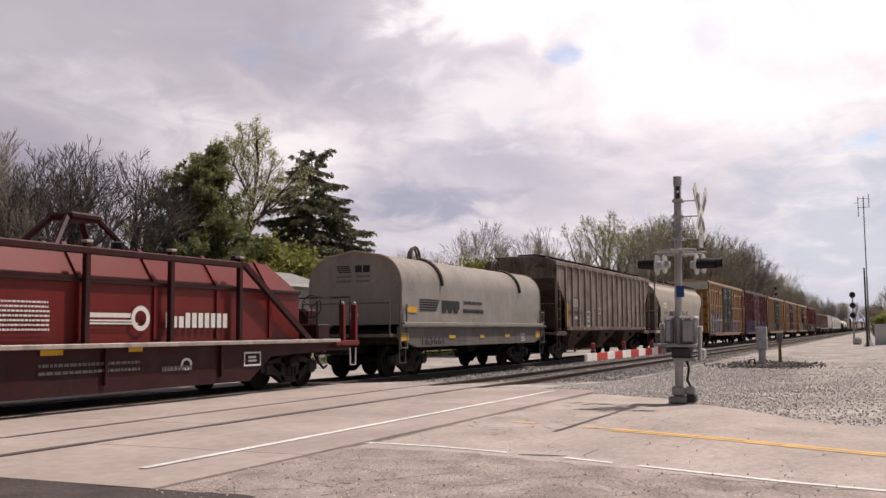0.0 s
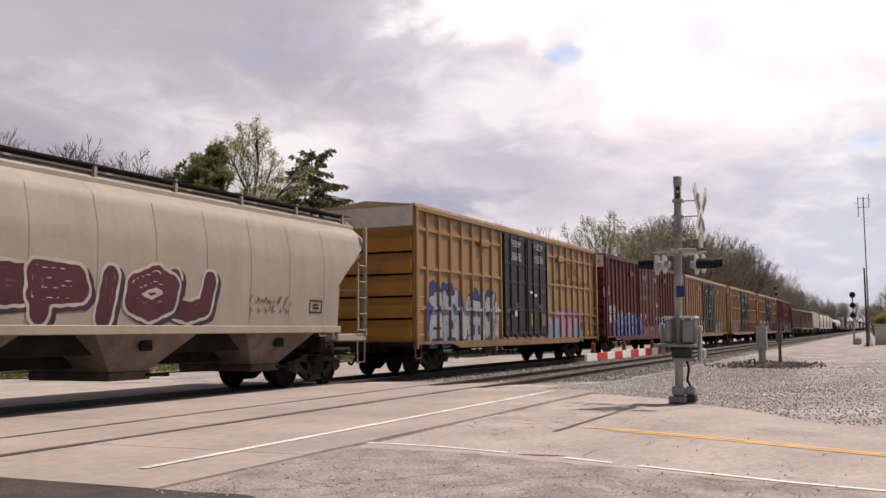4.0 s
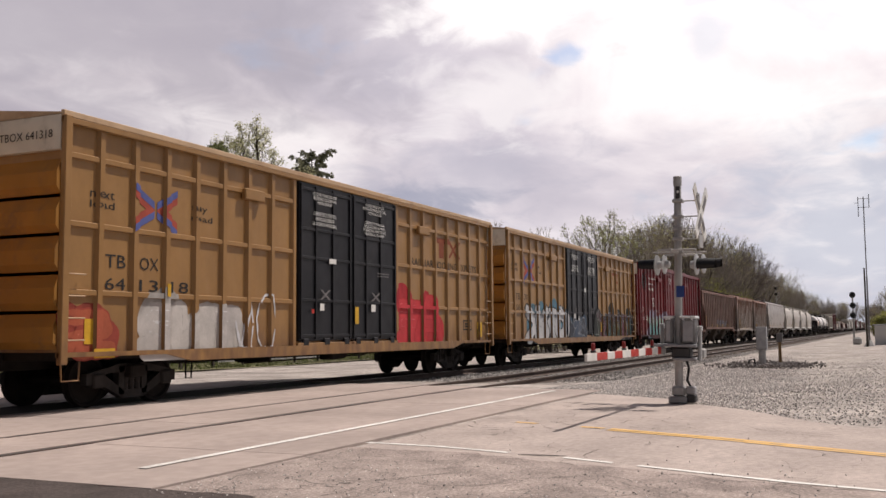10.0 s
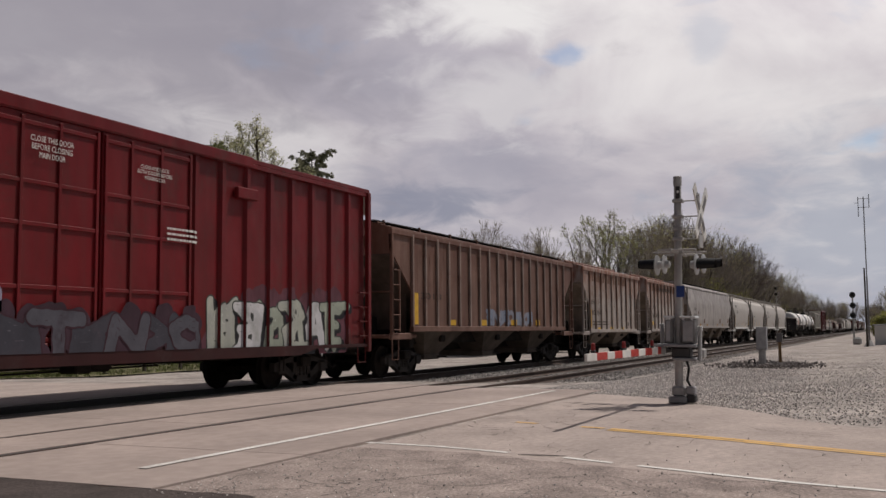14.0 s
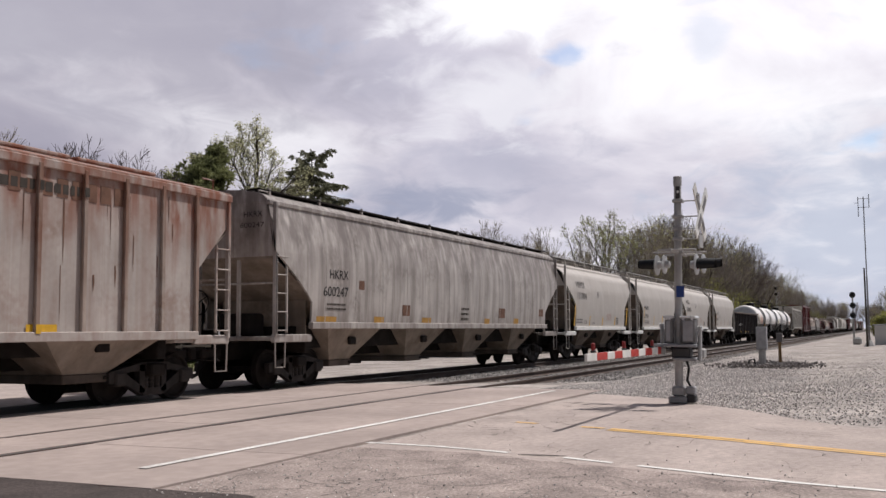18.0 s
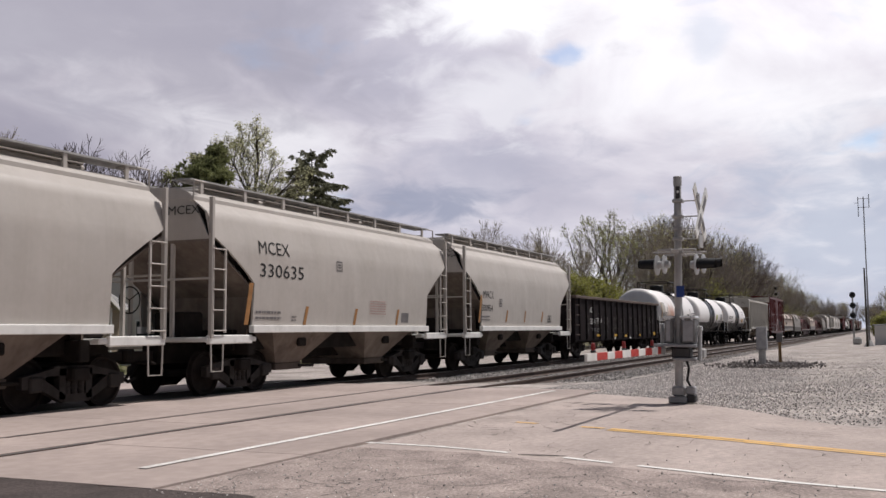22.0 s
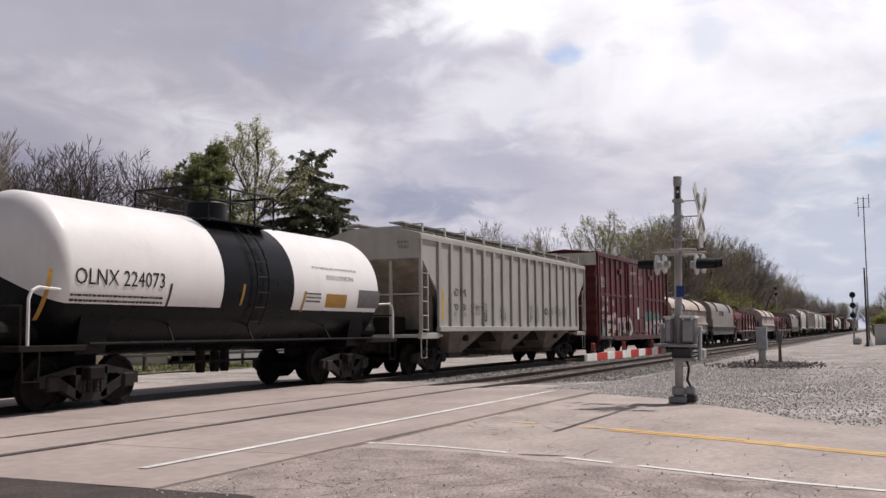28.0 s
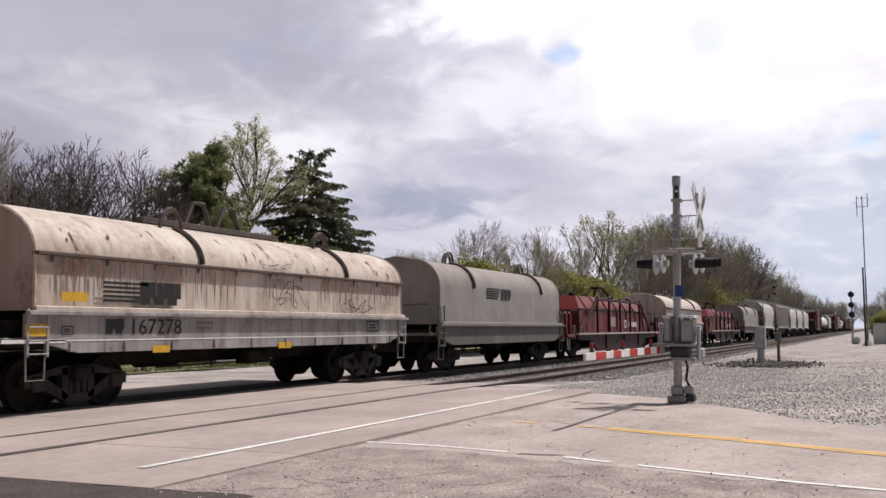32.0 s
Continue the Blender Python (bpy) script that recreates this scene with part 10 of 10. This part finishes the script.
bare_far = first(broad_tree("bare_tree", "leafless spreading tree with fine twigs", 24, 12.2, 0.2, (5, 4, 3, 1), M["bark"], M["twig_mid"], M["twig_green"], 0.12, 0.07, angle=(20, 48), clear=0.12, rise=0.12, trunk=0.55, ratio=(0.55, 0.78), fine=0.012), 122, 28, 0, 1.2)
open_crown = first(broad_tree("broadleaf_tree", "open-crowned tree with a few pale young leaves", 36, 13.0, 0.17, (4, 4, 4, 3), M["bark"], M["twig_mid"], M["leaf_open"], 0.25, 0.11, angle=(18, 46), clear=0.42, trunk=0.62, ratio=(0.42, 0.6), wiggle=0.16, fine=0.012), 101, 24.5, 0, 1.1)
rnd = random.Random(77)
KINDS = [thicket, thicket, bare_b, thicket, thicket]
TALL_OF = {bare_a: 12.7, bare_b: 12.2, bare_c: 10.6, budding: 13.0, thicket: 9.0, thicket_far: 9.0, bare_far: 12.2}
FAR_KINDS = [bare_far, thicket_far, bare_far, bare_far]
RISE = [(60, 8.6), (66, 9.4), (75, 9.6), (84, 8.6), (101, 8.4), (112, 9.6), (125, 12.4), (155, 12.6), (180, 12.6), (213, 12.4), (239, 11.6), (271, 11.8), (348, 12.4), (439, 12.4), (700, 15)]


def crest(x):
    for (a, ha), (b, hb) in zip(RISE, RISE[1:]):
        if x <= b:
            return ha + (hb - ha) * (x - a) / (b - a)
    return RISE[-1][1]


x = 61.5
while x < 660:
    for row in range(3 if x < 100 else 2):
        y = 23.8 + row * (1.2 if x < 76 else 2.8) + rnd.uniform(-1.0, 1.0)
        kind = rnd.choice(KINDS if x < 108 else FAR_KINDS)
        h = crest(x) * (rnd.uniform(0.94, 1.08) if x < 80 else rnd.uniform(0.66, 1.02))
        k = h / TALL_OF[kind]
        plant(kind, x + (rnd.uniform(0, 2.5) if x < 70 else rnd.uniform(-2, 2)), y, rnd.uniform(0, 360), k, k)
    for _ in range(1):
        plant(shrub if x < 100 else shrub_far, x + rnd.uniform(-2.5, 2.5), 21.8 + rnd.uniform(-0.8, 3.0), rnd.uniform(0, 360), rnd.uniform(0.75, 1.3) * (1.0 if x < 130 else 1.3))
    x += 2.6 if x < 100 else 3.8 if x < 160 else (7.0 if x < 300 else 15)
for k, (px, py) in enumerate(((62.0, 24.6), (63.6, 25.6), (65.2, 24.2), (67.0, 25.2), (69.0, 24.4), (71.0, 25.8), (73.5, 24.6), (76.0, 25.4), (79.0, 24.6), (82.0, 25.4))):
    plant(thicket, px, py, k * 77, (0.90 + 0.02 * k) * (1.0 if k % 2 else 0.93))
# low trees in the gap beyond the road
first(spruce_tree("small dark spruce among bare trees", 6, 8.2, 3.4), 89.5, 40)
for kind, x, y, a, k in ((thicket, 71.2, 40, 20, 1.0), (thicket, 74.0, 41, 140, 0.92), (bare_c, 72.4, 40.5, 80, 0.86), (bare_c, 91.0, 39.0, 30, 0.8), (bare_c, 93.0, 40.0, 160, 0.74),
                         (thicket_far, 125, 60, 10, 1.05), (thicket_far, 120.5, 60, 100, 0.95), (thicket_far, 130, 62, 220, 1.0)):
    plant(kind, x, y, a, k)
# those that stand above the rest
for px, py, k, kind in ((87, 24.5, 0.82, open_crown), (92, 24.5, 0.86, open_crown), (106, 25, 1.04, open_crown), (112, 25, 1.0, bare_b), (118, 26, 1.2, bare_b), (125, 25, 1.33, bare_a), (131, 26, 1.3, bare_b), (139, 24.6, 1.4, bare_a), (147, 26, 1.4, bare_b), (156, 25, 1.42, bare_a), (168, 26, 1.42, bare_b), (181, 25, 1.5, bare_a), (196, 25, 1.45, bare_a), (213, 25, 1.6, bare_a)):
    plant(kind, px, py, rnd.uniform(0, 360), k)
# beyond the hut, and closing the far end of the line
for i in range(10):
    plant(rnd.choice(FAR_KINDS), 118 + i * 9, -0.6 - rnd.uniform(0, 4) - i * 0.25, rnd.uniform(0, 360), rnd.uniform(0.28, 0.42))
for i in range(6):
    plant(bare_far, 104 + i * 4, -0.6 - i * 0.6, rnd.uniform(0, 360), rnd.uniform(0.26, 0.34))
for i in range(14):
    plant(rnd.choice(FAR_KINDS), 300 + i * 28, -3 - rnd.uniform(0, 14), rnd.uniform(0, 360), rnd.uniform(0.8, 1.1))
for x, y, k in ((126, 0.7, 0.34), (134, 1.2, 0.30), (150, 1.3, 0.36), (175, 1.5, 0.36), (205, 2.2, 0.40), (255, 2.6, 0.5), (320, 4.0, 0.6), (380, 1.5, 0.7), (430, 4.6, 0.8), (520, 2.5, 1.0), (600, 5, 1.1), (640, 17, 1.2), (660, 20, 1.2), (680, 8, 1.2)):
    plant(rnd.choice(FAR_KINDS), x, y, rnd.uniform(0, 360), k)
plant(shrub, 93.5, 0.3, 0, 0.5)
plant(shrub, 96.5, -0.4, 90, 0.55)


def run(t):
    """How far the train has gone since the middle of the film."""
    u = t - 16.0
    return 12.346 * u - 0.00185 * u * u + 0.00057 * u ** 3


def motions():
    for car, s0 in CARS:
        walk(car, [(t, pose(s0 - run(t), TRACK_FAR, 0)) for t in range(0, 33, 2)])
    # all wheels turn alike: one set of turns for each axle of a truck
    turned = {"front": -0.889, "rear": 0.889}
    for which, x in turned.items():
        rims = [o for o in scene.objects if o.name.split(".")[0] == "wheelset" and abs(o.matrix_basis.translation.x - x) < 0.1]
        walk(rims[0], [(i / 30, pose(x, 0, 0.457, 0, math.degrees(-run(i / 30) / 0.457), 0)) for i in range(0, 961)])
        keys = rims[0].animation_data
        for o in rims[1:]:
            o.rotation_mode = "QUATERNION"
            o.animation_data_create()
            o.animation_data.action = keys.action
            o.animation_data.action_slot = keys.action_slot


motions()
